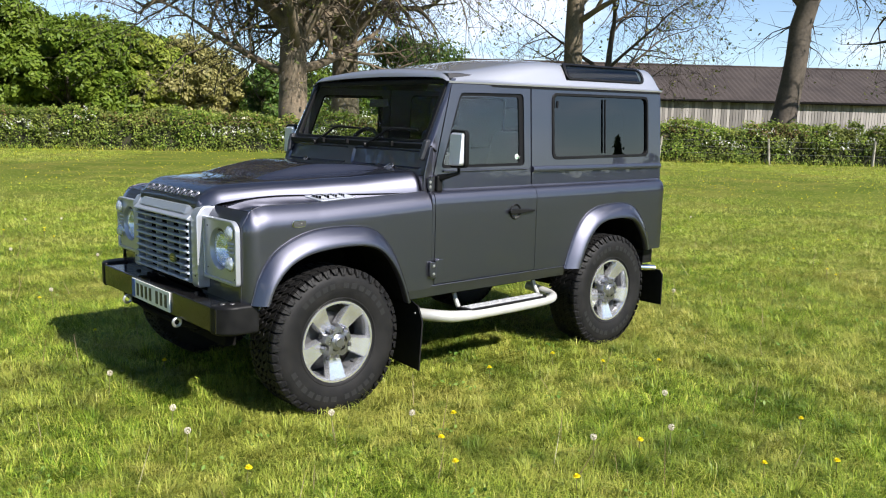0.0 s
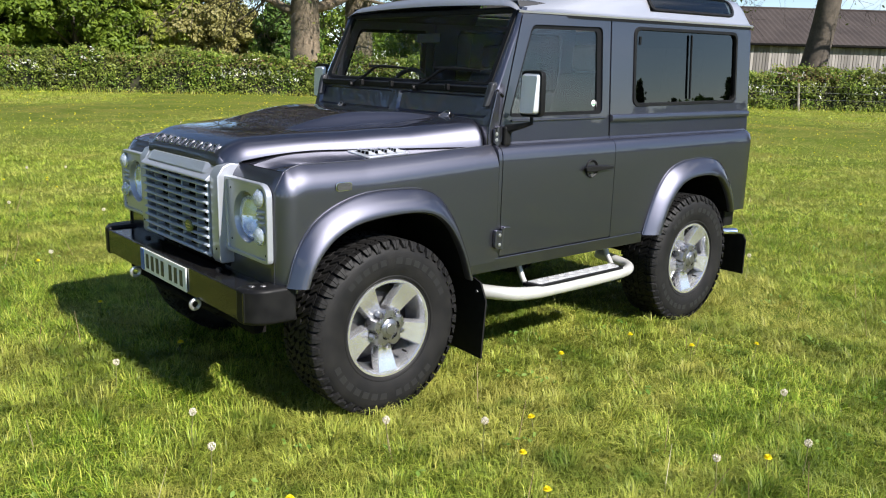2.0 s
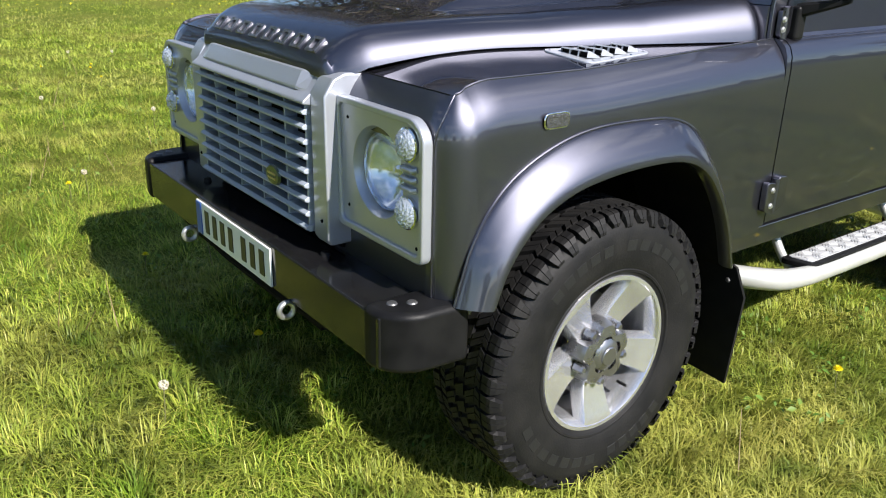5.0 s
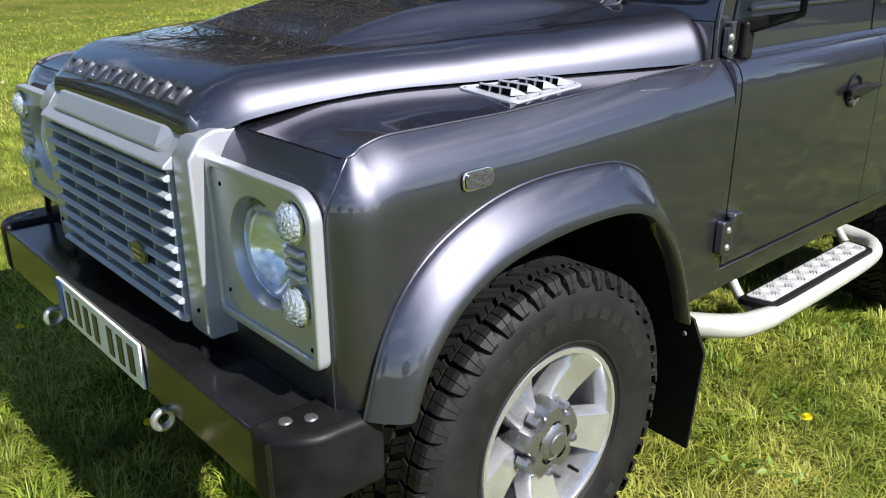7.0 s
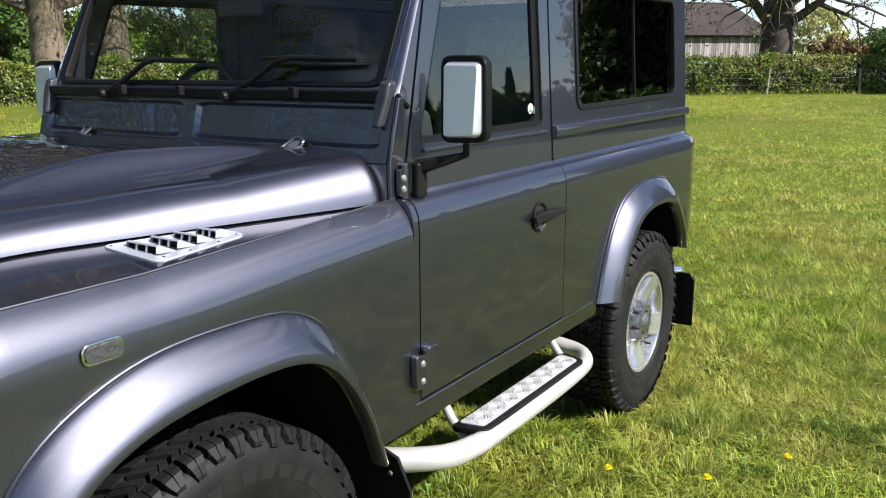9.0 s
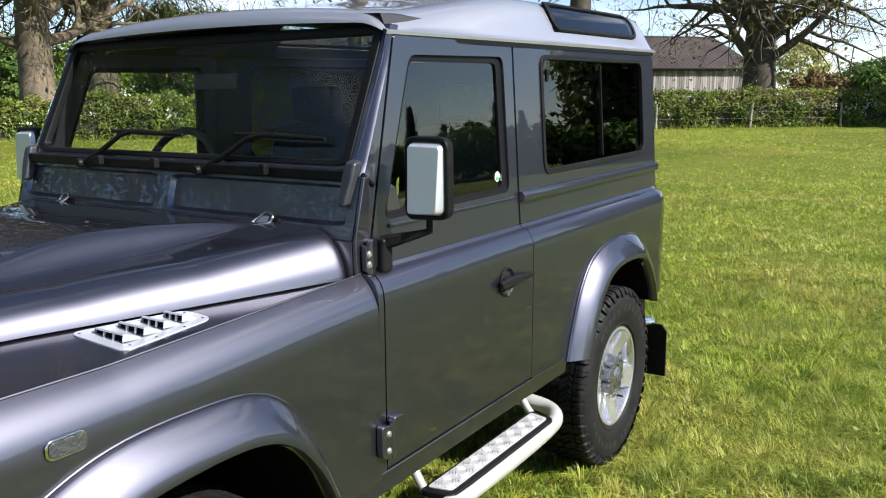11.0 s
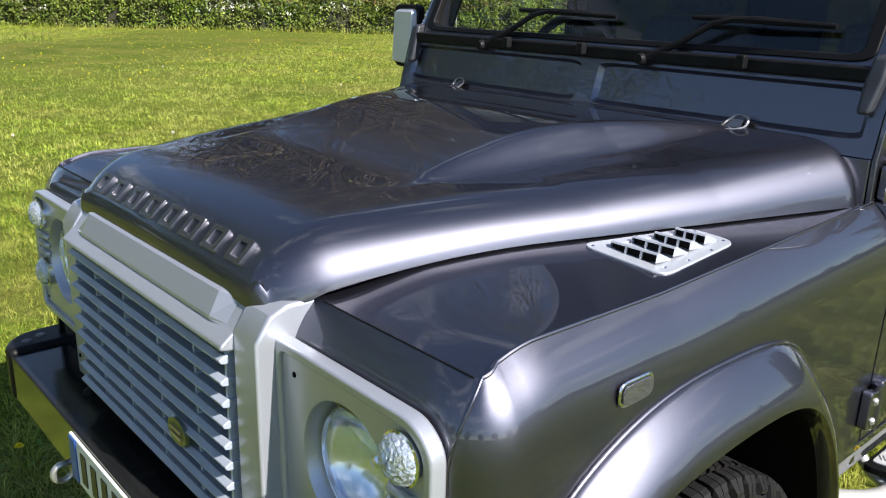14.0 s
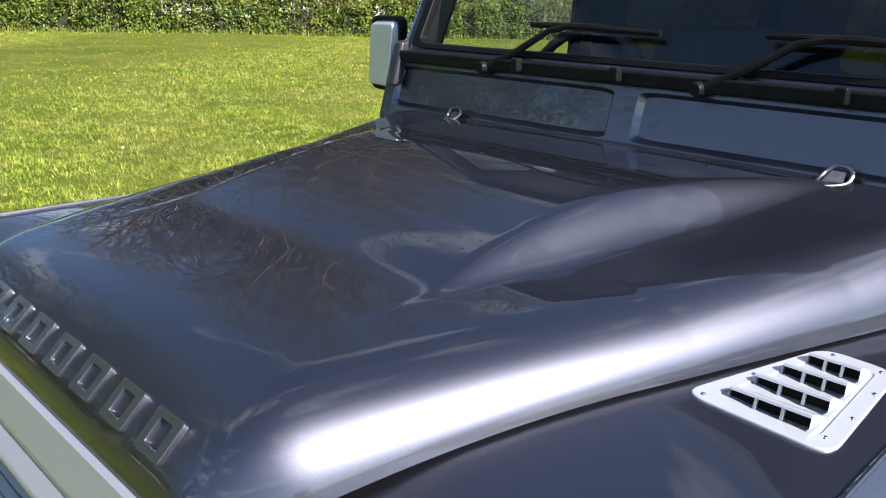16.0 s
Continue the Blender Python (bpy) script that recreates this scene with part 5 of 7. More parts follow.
def side_step(s):
    line = curve([(0.60, s * 0.60, 0.440), (0.66, s * 0.74, 0.432), (0.78, s * 0.852, 0.420), (0.90, s * 0.880, 0.412), (1.02, s * 0.884, 0.407), (1.35, s * 0.886, 0.406), (1.63, s * 0.880, 0.409), (1.735, s * 0.858, 0.415), (1.785, s * 0.80, 0.424), (1.780, s * 0.70, 0.44), (1.765, s * 0.60, 0.455)], 6)
    t = part("side_step", tube(line, [0.0295 + 0.006 * min(1.0, max(0.0, (1.05 - q[0]) / 0.25)) for q in line], 16), STEP_TUBE, car, "pale silver tubular side step with black-edged tread")
    part("tread_pad", prism([(p.x, s * p.y, 0.426) for p in rounded([(0.915, 0.785), (1.680, 0.785), (1.650, 0.893), (0.945, 0.893)], 0.025, 4)], (0, 0, 0.020)), BLACK, t, "black rubber tread edge", bevel=0.004)
    tp = part("tread_plate", prism([(p.x, s * p.y, 0.446) for p in rounded([(0.945, 0.797), (1.650, 0.797), (1.630, 0.874), (0.965, 0.874)], 0.015, 4)], (0, 0, 0.003)), TREAD_PLATE, t, "ribbed aluminium tread plate")
    # raised bars of the tread, in groups that alternate their way
    bm = bmesh.new()
    for i in range(16):
        for j in range(2):
            cx, cy = 0.985 + i * 0.0415, 0.816 + j * 0.038
            a = 0.6 if (i + j) % 2 else -0.6
            for k in (-1, 0, 1):
                ux, uy = math.cos(a), math.sin(a)
                px, py = cx - uy * k * 0.009, cy + ux * k * 0.009
                q = [(px - ux * 0.013 + uy * 0.0022, py - uy * 0.013 - ux * 0.0022), (px + ux * 0.013 + uy * 0.0022, py + uy * 0.013 - ux * 0.0022), (px + ux * 0.013 - uy * 0.0022, py + uy * 0.013 + ux * 0.0022), (px - ux * 0.013 - uy * 0.0022, py - uy * 0.013 + ux * 0.0022)]
                prism([(x, s * y, 0.449) for x, y in q], (0, 0, 0.0025), bm)
    tagged(part("tread_ribbing", bm, TREAD_PLATE, tp, smooth=0), kind="stuff")
    for x in (0.94, 1.665):
        part("step_hanger", tube(curve([(x, s * 0.850, 0.398), (x + 0.01, s * 0.790, 0.425), (x + 0.02, s * 0.735, 0.490), (x + 0.02, s * 0.700, 0.58)], 4), 0.015, 12), STEP_TUBE, t)
    part("step_bracket", box(0.66, 0.70, s * 0.45, s * 0.74, 0.39, 0.44), DARK, t)


def wheel():
    """A wheel at the origin, its outer face towards -y: tyre with cut tread, five-spoke alloy, nuts and cap."""
    # inner barrel and disc take the darkened alloy, so the spoke gaps read shaded
    w = part("wheel", turn([(0.21, -0.10), (0.205, 0.10), (0.12, 0.10), (0.12, 0.02), (0.05, 0.02), (0.05, -0.02)], (0, 0, 0), "y", 40), ALLOY_SHADED, car, "five-spoke silver alloy wheel with chunky all-terrain tyre")
    prof = [(0.216, -0.105), (0.224, -0.116), (0.250, -0.126), (0.285, -0.1325), (0.320, -0.134), (0.345, -0.131), (0.366, -0.124), (0.380, -0.112), (0.386, -0.095), (0.390, -0.05), (0.391, 0.0), (0.390, 0.05), (0.386, 0.095), (0.380, 0.112), (0.366, 0.124), (0.345, 0.131), (0.285, 0.1325), (0.224, 0.116), (0.216, 0.105)]
    ty = part("tyre", turn(prof, (0, 0, 0), "y", 72), RUBBER, w, "black all-terrain tyre", smooth=40)
    # moulded rings on the wall
    part("wall_ring", turn([(0.233, -0.1195), (0.236, -0.1245), (0.241, -0.1255), (0.244, -0.1235)], (0, 0, 0), "y", 72), RUBBER, ty)
    # tread blocks: shoulder lugs that run down the wall, two zig-zag rows inside
    bm = bmesh.new()

    def block(t0, t1, y0, y1, r0, r1, skew=0.0):
        def q(t, y, r):
            return (r * math.cos(t), y, r * math.sin(t))
        a = [q(t0, y0, r1), q(t1, y0, r1), q(t1 + skew, y1, r1), q(t0 + skew, y1, r1)]
        b = [q(t0 - 0.006, y0, r0), q(t1 + 0.006, y0, r0), q(t1 + skew + 0.006, y1, r0), q(t0 + skew - 0.006, y1, r0)]
        va, vb = [bm.verts.new(p) for p in a], [bm.verts.new(p) for p in b]
        bm.faces.new(va)
        for i in range(4):
            j = (i + 1) % 4
            bm.faces.new((va[i], va[j], vb[j], vb[i]))
    N = 48
    p = 2 * math.pi / N
    for k in range(N):
        t = p * k
        for s in (-1, 1):
            o = t + (0 if s < 0 else p / 2)
            long = k % 2
            foot = 0.362 if long else 0.371
            # a hooked shoulder lug: across the crown, over the edge, and down the wall, narrowing
            rows = []
            for y, r, shift, wide in ((0.084, 0.402, 0.00, 0.78), (0.106, 0.402, 0.02, 0.80), (0.116, 0.399, 0.06, 0.76), (0.1245, 0.388, 0.16, 0.62), (0.1315, foot + 0.008, 0.26, 0.46), (0.1318, foot, 0.30, 0.38)):
                a0, a1 = o + p * shift, o + p * (shift + wide)
                deep = 0.016 if y < 0.12 else 0.010
                drop_y = 0.0 if y < 0.12 else 0.010
                rows.append([(rr * math.cos(t2), s * yy, rr * math.sin(t2)) for t2, yy, rr in ((a0 - 0.004, y - drop_y, r - deep), (a0, y, r), (a0 + (a1 - a0) * 0.47, y, r), (a0 + (a1 - a0) * 0.50, y - 0.5 * drop_y, r - 0.5 * deep), (a0 + (a1 - a0) * 0.53, y, r), (a1, y, r), (a1 + 0.004, y - drop_y, r - deep))])
            loft(rows, bm)
            bm.faces.new([bm.verts.new(c) for c in rows[0]])
            block(o + p * 0.10, o + p * 0.44, s * 0.078, s * 0.060, 0.386, 0.402, skew=p * 0.22 * s)
            block(o + p * 0.52, o + p * 0.86, s * 0.078, s * 0.060, 0.386, 0.402, skew=p * 0.22 * s)
        for f0, f1 in ((0.0, 0.30), (0.36, 0.68)):
            block(t + p * f0, t + p * f1, -0.058, -0.022, 0.388, 0.402, skew=p * 0.45)
            block(t + p * (f0 + 0.3), t + p * (f1 + 0.3), 0.058, 0.022, 0.388, 0.402, skew=-p * 0.45)
        block(t + p * 0.1, t + p * 0.74, -0.016, 0.016, 0.388, 0.402, skew=p * 0.3)
    tagged(part("tread", bm, RUBBER, ty, "deep chunky tread blocks", smooth=0), kind="stuff")
    # raised plain bars stand for the lettering on the wall
    bm = bmesh.new()
    for start, count, pitch in ((136, 5, 8.6), (86, 7, 9.6), (316, 5, 8.6), (266, 7, 9.6)):
        for k in range(count):
            a0 = radians(start - k * pitch)
            a1 = a0 - radians(pitch * 0.68)
            ring = []
            for r, y in ((0.297, -0.13395), (0.325, -0.13435)):
                ring.append([(r * math.cos(a), y, r * math.sin(a)) for a in (a0, (a0 + a1) / 2, a1)])
            low = [[(r * math.cos(a), -0.128, r * math.sin(a)) for a in (a0 + 0.004, (a0 + a1) / 2, a1 - 0.004)] for r in (0.294, 0.328)]
            loft([low[0], ring[0], ring[1], low[1]], bm)
    tagged(part("wall_lettering", bm, RUBBER_RAISED, ty, "raised marks on the tyre wall"), kind="stuff")
    # rim
    rim = part("rim", turn([(0.222, -0.104), (0.226, -0.112), (0.222, -0.119), (0.212, -0.119), (0.206, -0.110), (0.200, -0.060), (0.196, 0.02)], (0, 0, 0), "y", 64), ALLOY, w, "bright silver alloy rim", smooth=45)
    for k in range(5):
        a = radians(-90 + 72 * k)
        c, s_ = math.cos(a), math.sin(a)

        def sp(r, t, y):
            return (r * c - t * s_, y, r * s_ + t * c)
        rows = []
        for r, half, y, th in ((0.055, 0.033, -0.086, 0.05), (0.085, 0.036, -0.082, 0.05), (0.12, 0.042, -0.088, 0.045), (0.16, 0.048, -0.100, 0.04), (0.190, 0.053, -0.110, 0.035), (0.205, 0.060, -0.116, 0.03), (0.212, 0.070, -0.117, 0.03)):
            rows.append([sp(r, -half * 1.10, y + th), sp(r, -half, y + 0.010), sp(r, -half * 0.90, y), sp(r, half * 0.90, y), sp(r, half, y + 0.010), sp(r, half * 1.10, y + th)])
        part("spoke", loft(rows), ALLOY, rim, smooth=30)
        part("wheel_nut", turn([(0.0001, -0.030), (0.008, -0.030), (0.0125, -0.024), (0.0145, 0.0)], sp(0.0825, 0.0, -0.088), "y", 6), HUB, rim, smooth=20)
    star = []
    for k in range(60):
        t = 2 * math.pi * k / 60
        lobe = 0.5 - 0.5 * math.cos(5 * (t + math.pi / 2))
        star.append((t, 0.064 + 0.025 * min(1, 1.5 * lobe)))
    rows = [[(r * q * math.cos(t), y, r * q * math.sin(t)) for t, r in star] for q, y in ((1.06, -0.06), (1.03, -0.105), (0.94, -0.118), (0.60, -0.1215))]
    part("hub", loft(rows, closed=True), HUB, rim, "lobed dull silver hub cover", smooth=30)
    part("cap", turn([(0.0001, -0.134), (0.024, -0.134), (0.027, -0.132), (0.028, -0.128), (0.038, -0.125), (0.046, -0.119)], (0, 0, 0), "y", 32), HUB, rim, "plain silver centre cap", smooth=30)
    for k in range(5):
        a = radians(-54 + 72 * k)
        part("cap_screw", turn([(0.0001, -0.004), (0.004, -0.003), (0.005, 0.002)], (0.050 * math.cos(a), -0.1190, 0.050 * math.sin(a)), "y", 8), DARK, rim)
    part("brake_disc", turn([(0.145, -0.01), (0.145, 0.01), (0.06, 0.01), (0.06, -0.01), (0.145, -0.01)], (0, 0, 0), "y", 36), BOLT, w)
    part("valve", turn([(0.0001, -0.03), (0.004, -0.03), (0.005, 0.0)], (0.165 * math.cos(radians(-52)), -0.085, 0.165 * math.sin(radians(-52))), "y", 8), BLACK, rim)
    return w


def interior():
    part("cabin_floor", box(0.64, 2.98, -0.74, 0.74, 0.60, 0.64), DARK, car)
    part("dashboard", prism([(0.72, -0.72, 1.10), (0.72, -0.72, 1.40), (0.80, -0.72, 1.425), (0.93, -0.72, 1.38), (0.96, -0.72, 1.28), (0.90, -0.72, 1.10)], (0, 1.44, 0)), TRIM, car, bevel=0.02)
    part("steering_wheel", None or tube([(1.06 + 0.05 * math.sin(t), 0.40 + 0.195 * math.cos(t), 1.33 + 0.18 * math.sin(t)) for t in np.linspace(0, 2 * math.pi, 33)], 0.015, 10, caps=False), TRIM, car, "black steering wheel")
    for y in (-0.40, 0.40):
        st = part("front_seat", box(1.25, 1.75, y - 0.24, y + 0.24, 0.84, 1.00), FABRIC, car, "dark grey upholstered front seat", bevel=0.05, segments=3)
        part("backrest", prism([(1.62, y - 0.23, 0.98), (1.76, y - 0.23, 0.96), (1.90, y - 0.23, 1.50), (1.80, y - 0.23, 1.52)], (0, 0.46, 0)), FABRIC, st, bevel=0.04, segments=3)
        part("headrest", box(1.80, 1.89, y - 0.13, y + 0.13, 1.53, 1.68), FABRIC_LIGHT if y < 0 else FABRIC, st, bevel=0.03, segments=3)
        part("seat_base", box(1.25, 1.72, y - 0.25, y + 0.25, 0.64, 0.84), TRIM, st)
    part("cubby_box", box(1.25, 1.70, -0.12, 0.12, 0.64, 1.02), TRIM, car, bevel=0.02)
    part("rear_seat", box(2.30, 2.75, -0.55, 0.55, 0.84, 1.10), FABRIC, car, bevel=0.04)
    part("chassis", box(-0.40, 2.90, -0.40, -0.30, 0.44, 0.56), DARK, car)
    part("chassis_rail", box(-0.40, 2.90, 0.30, 0.40, 0.44, 0.56), DARK, car)
    part("engine_block", box(-0.45, 0.60, -0.32, 0.32, 0.50, 1.02), DARK, car)
    part("underbody", box(0.5, 2.9, -0.60, 0.60, 0.50, 0.60), DARK, car)
    for x in (0.0, 2.36):
        part("axle", tube([(x, -0.66, 0.39), (x, 0.66, 0.39)], 0.045, 14), DARK, car)
        part("diff_housing", turn([(0.0001, -0.15), (0.10, -0.12), (0.13, 0.0), (0.10, 0.12), (0.0001, 0.15)], (x, 0.20, 0.39), "y", 20), DARK, car)
    # window sticker by the door
    p = part("sticker", turn([(0.0001, 0.0), (0.017, 0.0)], (1.435, -(side_y(1.36) - 0.012), 1.362), "y", 20), STICKER, car, "small round white sticker in the door glass")
    part("sticker_mark", box(1.425, 1.445, -(side_y(1.36) - 0.0105), -(side_y(1.36) - 0.0115), 1.350, 1.360), STICKER_GREEN, p)
    part("sticker_tab", box(1.458, 1.474, -(side_y(1.36) - 0.011), -(side_y(1.36) - 0.012), 1.345, 1.368), STICKER, p)


mat_faceted = mat("faceted_clear_plastic", (0.62, 0.68, 0.74), 0.08, 0.7, coat=1.0, bump=(150, 0.9))

for side in (-1, 1):
    front_wing(side)
    wing_vent(side)
    headlamp(side)
    cabin_side(side)
    mirror(side)
    side_step(side)
bonnet()
grille()
bumper()
windscreen()
roof()
rear()
interior()
near_wheel = wheel()
near_wheel.matrix_basis = pose(0, -0.745, 0.392)
copy_thing(near_wheel, pose(2.36, -0.745, 0.392))
copy_thing(near_wheel, pose(0, 0.745, 0.392, 0, 0, 180))
copy_thing(near_wheel, pose(2.36, 0.745, 0.392, 0, 0, 180))


# ---- hedge, barn, trees ----
HEDGE_LINE = [(-46, 73), (-20, 55), (7, 36.4), (20, 26.8), (35, 13.2), (45, 1.5), (58, -16)]


def along(line, step):
    """Points along a line in plan, with the way on."""
    out = []
    for (x0, y0), (x1, y1) in zip(line, line[1:]):
        n = max(1, int(math.hypot(x1 - x0, y1 - y0) / step))
        d = Vector((x1 - x0, y1 - y0, 0)).normalized()
        for k in range(n):
            out.append((Vector((x0 + (x1 - x0) * k / n, y0 + (y1 - y0) * k / n, 0)), d))
    return out


def leaf_quads(centres, size, rng, facing=None):
    """Small bent leaves, two triangles each, round the centres given. facing: the ways that they lean to face."""
    n = len(centres)
    if facing is None:
        c = rng.normal(size=(n, 3))
    else:
        c = facing + rng.normal(size=(n, 3)) * 0.42
    c /= np.linalg.norm(c, axis=1, keepdims=True)
    a = rng.normal(size=(n, 3))
    a -= c * np.sum(a * c, axis=1, keepdims=True)
    a /= np.linalg.norm(a, axis=1, keepdims=True)
    b = np.cross(c, a)
    s = (np.asarray(size) * rng.uniform(0.6, 1.4, n))[:, None]
    v = np.stack([centres - a * s, centres + b * s * 0.55 + c * s * 0.2, centres + a * s, centres - b * s * 0.55 + c * s * 0.2], axis=1).reshape(-1, 3)
    i = np.arange(n)[:, None] * 4
    f = np.concatenate([i + [0, 1, 2], i + [0, 2, 3]], axis=1).reshape(-1, 3)
    return v, f


def hedge():
    rng = np.random.default_rng(5)
    pts = along(HEDGE_LINE, 0.5)
    rows, leaves, white, ways, tips, tip_ways, verge = [], [], [], [], [], [], []
    for k, (p, d) in enumerate(pts):
        side = Vector((-d.y, d.x, 0))
        top = 1.62 + 0.34 * noise.noise((k * 0.22, 0, 0)) + 0.26 * noise.noise((k * 0.9, 4, 0))
        wide = 0.62 + 0.20 * noise.noise((k * 0.3, 9, 0))
        row = []
        for f, h in ((-1.05, 0.0), (-1.1, 0.45), (-0.95, 0.85), (-0.6, 0.97), (0.0, 1.0), (0.6, 0.97), (1.0, 0.8), (1.1, 0.0)):
            j = 0.10 * noise.noise((k * 0.7, f * 3, h * 5))
            row.append(p + side * (f * wide * 0.86 + j) + Vector((0, 0, max(0, h * top * 0.92 + j * (h > 0)))))
        rows.append(row)
        near = p.x > -30
        for _ in range(680 if near else 160):
            u, h = rng.uniform(0, 0.5), rng.uniform(0.02, 1.08) ** 0.8
            # face towards the field, and the top
            if rng.uniform() < 0.72:
                q = p + d * u - side * (0.30 * noise.noise((k * 0.55, h * 2.2, 3)) + 0.14 * noise.noise((k * 1.9, h * 5.0, 6)) + wide * (1.05 - 0.35 * max(0, h - 0.75) / 0.3) + rng.normal() * 0.10) + Vector((0, 0, h * top))
            else:
                q = p + d * u + side * rng.uniform(-1, 1) * wide + Vector((0, 0, top * (0.97 + abs(rng.normal()) * 0.07)))
            red = h > 0.72 and rng.uniform() < 0.42 * max(0, 0.35 + 1.6 * noise.noise((k * 0.17, 12, h)))
            (tips if red else leaves).append(q)
            (tip_ways if red else ways).append((Vector((0, 0, 0.45)) - side * 0.55 + Vector((0, 0, 0.35)) * noise.noise((k * 0.5 + u, h * 3, 8))))
        if noise.noise((k * 0.11, 7, 0)) > 0.0:
            for _ in range(int(18 * abs(noise.noise((k * 0.4, 2, 1)))) + 3):
                q = p + d * rng.uniform(0, 0.5) - side * (wide * 1.14 + rng.normal() * 0.06) + Vector((0, 0, (0.62 + 0.45 * noise.noise((k * 0.35, 21, 4)) + rng.normal() * 0.10) * top))
                for _ in range(4):
                    white.append(q + Vector(rng.normal(size=3)) * 0.07)
        for _ in range(34 if near else 0):
            verge.append(p + d * rng.uniform(0, 0.5) - side * (wide * 1.05 + abs(rng.normal()) * 0.28))
    # solid dark core behind the leaves, coloured as the hedge's inner shade
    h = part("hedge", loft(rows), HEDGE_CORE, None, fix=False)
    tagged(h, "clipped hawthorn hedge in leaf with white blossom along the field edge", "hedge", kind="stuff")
    v, f = leaf_quads(np.array(leaves), 0.056, rng, np.array(ways))
    ob = mesh_thing("foliage", v, f, LEAF_HEDGE)
    ob.parent = h
    v, f = leaf_quads(np.array(tips), 0.056, rng, np.array(tip_ways))
    ob = mesh_thing("new_growth", v, f, LEAF_TIP)
    ob.parent = h
    # long grass at the foot
    c = np.array(verge)
    n = len(c)
    a, tall = rng.uniform(0, 2 * math.pi, n), rng.uniform(0.07, 0.30, n)
    w = np.stack([np.cos(a), np.sin(a), np.zeros(n)], 1) * 0.014
    lean = rng.normal(size=(n, 3)) * 0.09
    lean[:, 2] = tall
    v = np.stack([c - w, c + w, c + lean], 1).reshape(-1, 3)
    ob = tagged(mesh_thing("verge_grass", v, np.arange(3 * n).reshape(-1, 3), GRASS), "long uncut grass at the foot of the hedge", "grass", kind="stuff")
    v, f = leaf_quads(np.array(white), 0.062, rng)
    ob = mesh_thing("blossom", v, f, BLOSSOM)
    ob.parent = h


def fence():
    """Posts and wires before the hedge by the barn."""
    fc = new("wire_fence")
    tagged(fc, "old grey timber posts with wire before the hedge", "fence")
    line = [(22.0, 24.0), (25.8, 20.6), (29.6, 17.1), (33.3, 13.7), (36.3, 10.4), (39.3, 6.9), (42.3, 3.4)]
    tops = []
    for k, (x, y) in enumerate(line):
        lean = (0.06 * ((k * 37) % 5 - 2), 0.05 * ((k * 53) % 5 - 2))
        bm = tube([(x, y, -0.1), (x + lean[0] * 0.5, y + lean[1] * 0.5, 0.6), (x + lean[0], y + lean[1], 1.15)], [0.062, 0.058, 0.052], 8)
        part("post", bm, POST, fc)
        tops.append((x, y))
    for z in (0.45, 0.75, 1.02):
        part("wire", tube([(x, y, z) for x, y in tops], 0.006, 5), WIRE, fc)


def barn():
    """A long low barn: board walls on a sill, low sheet roof with ridge, boards as pieces."""
    b = new("barn")
    tagged(b, "long low barn with weathered board walls and brown sheet roof", "barn")
    origin = Vector((39.0, 43.5, 0))
    d = Vector((75.5, 15.0, 0)) - origin
    length = d.length
    d.normalize()
    n = Vector((-d.y, d.x, 0))
    if n.dot(Vector((1, 1, 0))) < 0:
        n = -n
    depth, eave, ridge = 12.5, 3.85, 6.7
    at = lambda u, w, z: origin + d * u + n * w + Vector((0, 0, z))
    part("wall", loft([[at(0, 0.1, z) for z in (-0.3, eave)], [at(length, 0.1, z) for z in (-0.3, eave)], [at(length, depth, z) for z in (-0.3, eave)], [at(0, depth, z) for z in (-0.3, eave)], [at(0, 0.1, z) for z in (-0.3, eave)]]), BOARD, b)
    for u in (0, length):
        bm = bmesh.new()
        bm.faces.new([bm.verts.new(q) for q in (at(u, 0.1, eave - 0.02), at(u, depth, eave - 0.02), at(u, depth / 2, ridge - 0.1))])
        part("gable", bm, BOARD, b)
    # roof of corrugated sheets, two slopes
    for w0, w1 in ((-0.45, depth / 2), (depth + 0.45, depth / 2)):
        rows = []
        for k in range(int(length / 0.22) + 6):
            u = -0.5 + k * 0.22
            z = 0.035 * (k % 2)
            sag = 0.05 * noise.noise((u * 0.12, w0, 0))
            rows.append([at(u, w0 + (w1 - w0) * f, eave - 0.15 + (ridge - eave + 0.15) * f + z + sag + (0.02 if i % 2 else 0)) for i, f in enumerate((0, 0.33, 0.331, 0.66, 0.661, 1.0))])
        part("roof", loft(rows), BARN_ROOF, b, fix=False, smooth=0)
    part("ridge_cap", tube([at(-0.5, depth / 2, ridge + 0.03), at(length + 0.5, depth / 2, ridge + 0.03)], 0.14, 8), BARN_ROOF, b)
    part("gutter", tube([at(-0.3, -0.42, eave - 0.22), at(length + 0.3, -0.42, eave - 0.22)], 0.09, 8), DARK, b)
    # face boards, alike pieces on one mesh
    me = box(-0.10, 0.10, -0.02, 0.02, 0.0, 1.0)
    first = part("board", me, BOARD_PIECE, b)
    count = int(length / 0.235)
    rng = random.Random(8)
    turn_z = math.degrees(math.atan2(d.y, d.x))
    for k in range(count):
        ob = first if k == 0 else bpy.data.objects.new("board", first.data)
        if k:
            scene.collection.objects.link(ob)
            ob.parent = b
        q = at(0.12 + k * 0.235, 0.02 + rng.uniform(-0.02, 0.02), 0.35 + rng.uniform(-0.12, 0.06))
        ob.matrix_basis = pose(*q, 0, 0, turn_z) @ Matrix.Diagonal((1, 1, eave - 0.55 - rng.uniform(0, 0.08), 1))


BOARD_PIECE = mat("weathered_board_pieces", (0.23, 0.213, 0.195), 0.9, 0, bump=(14, 0.4), per_object=0.45)


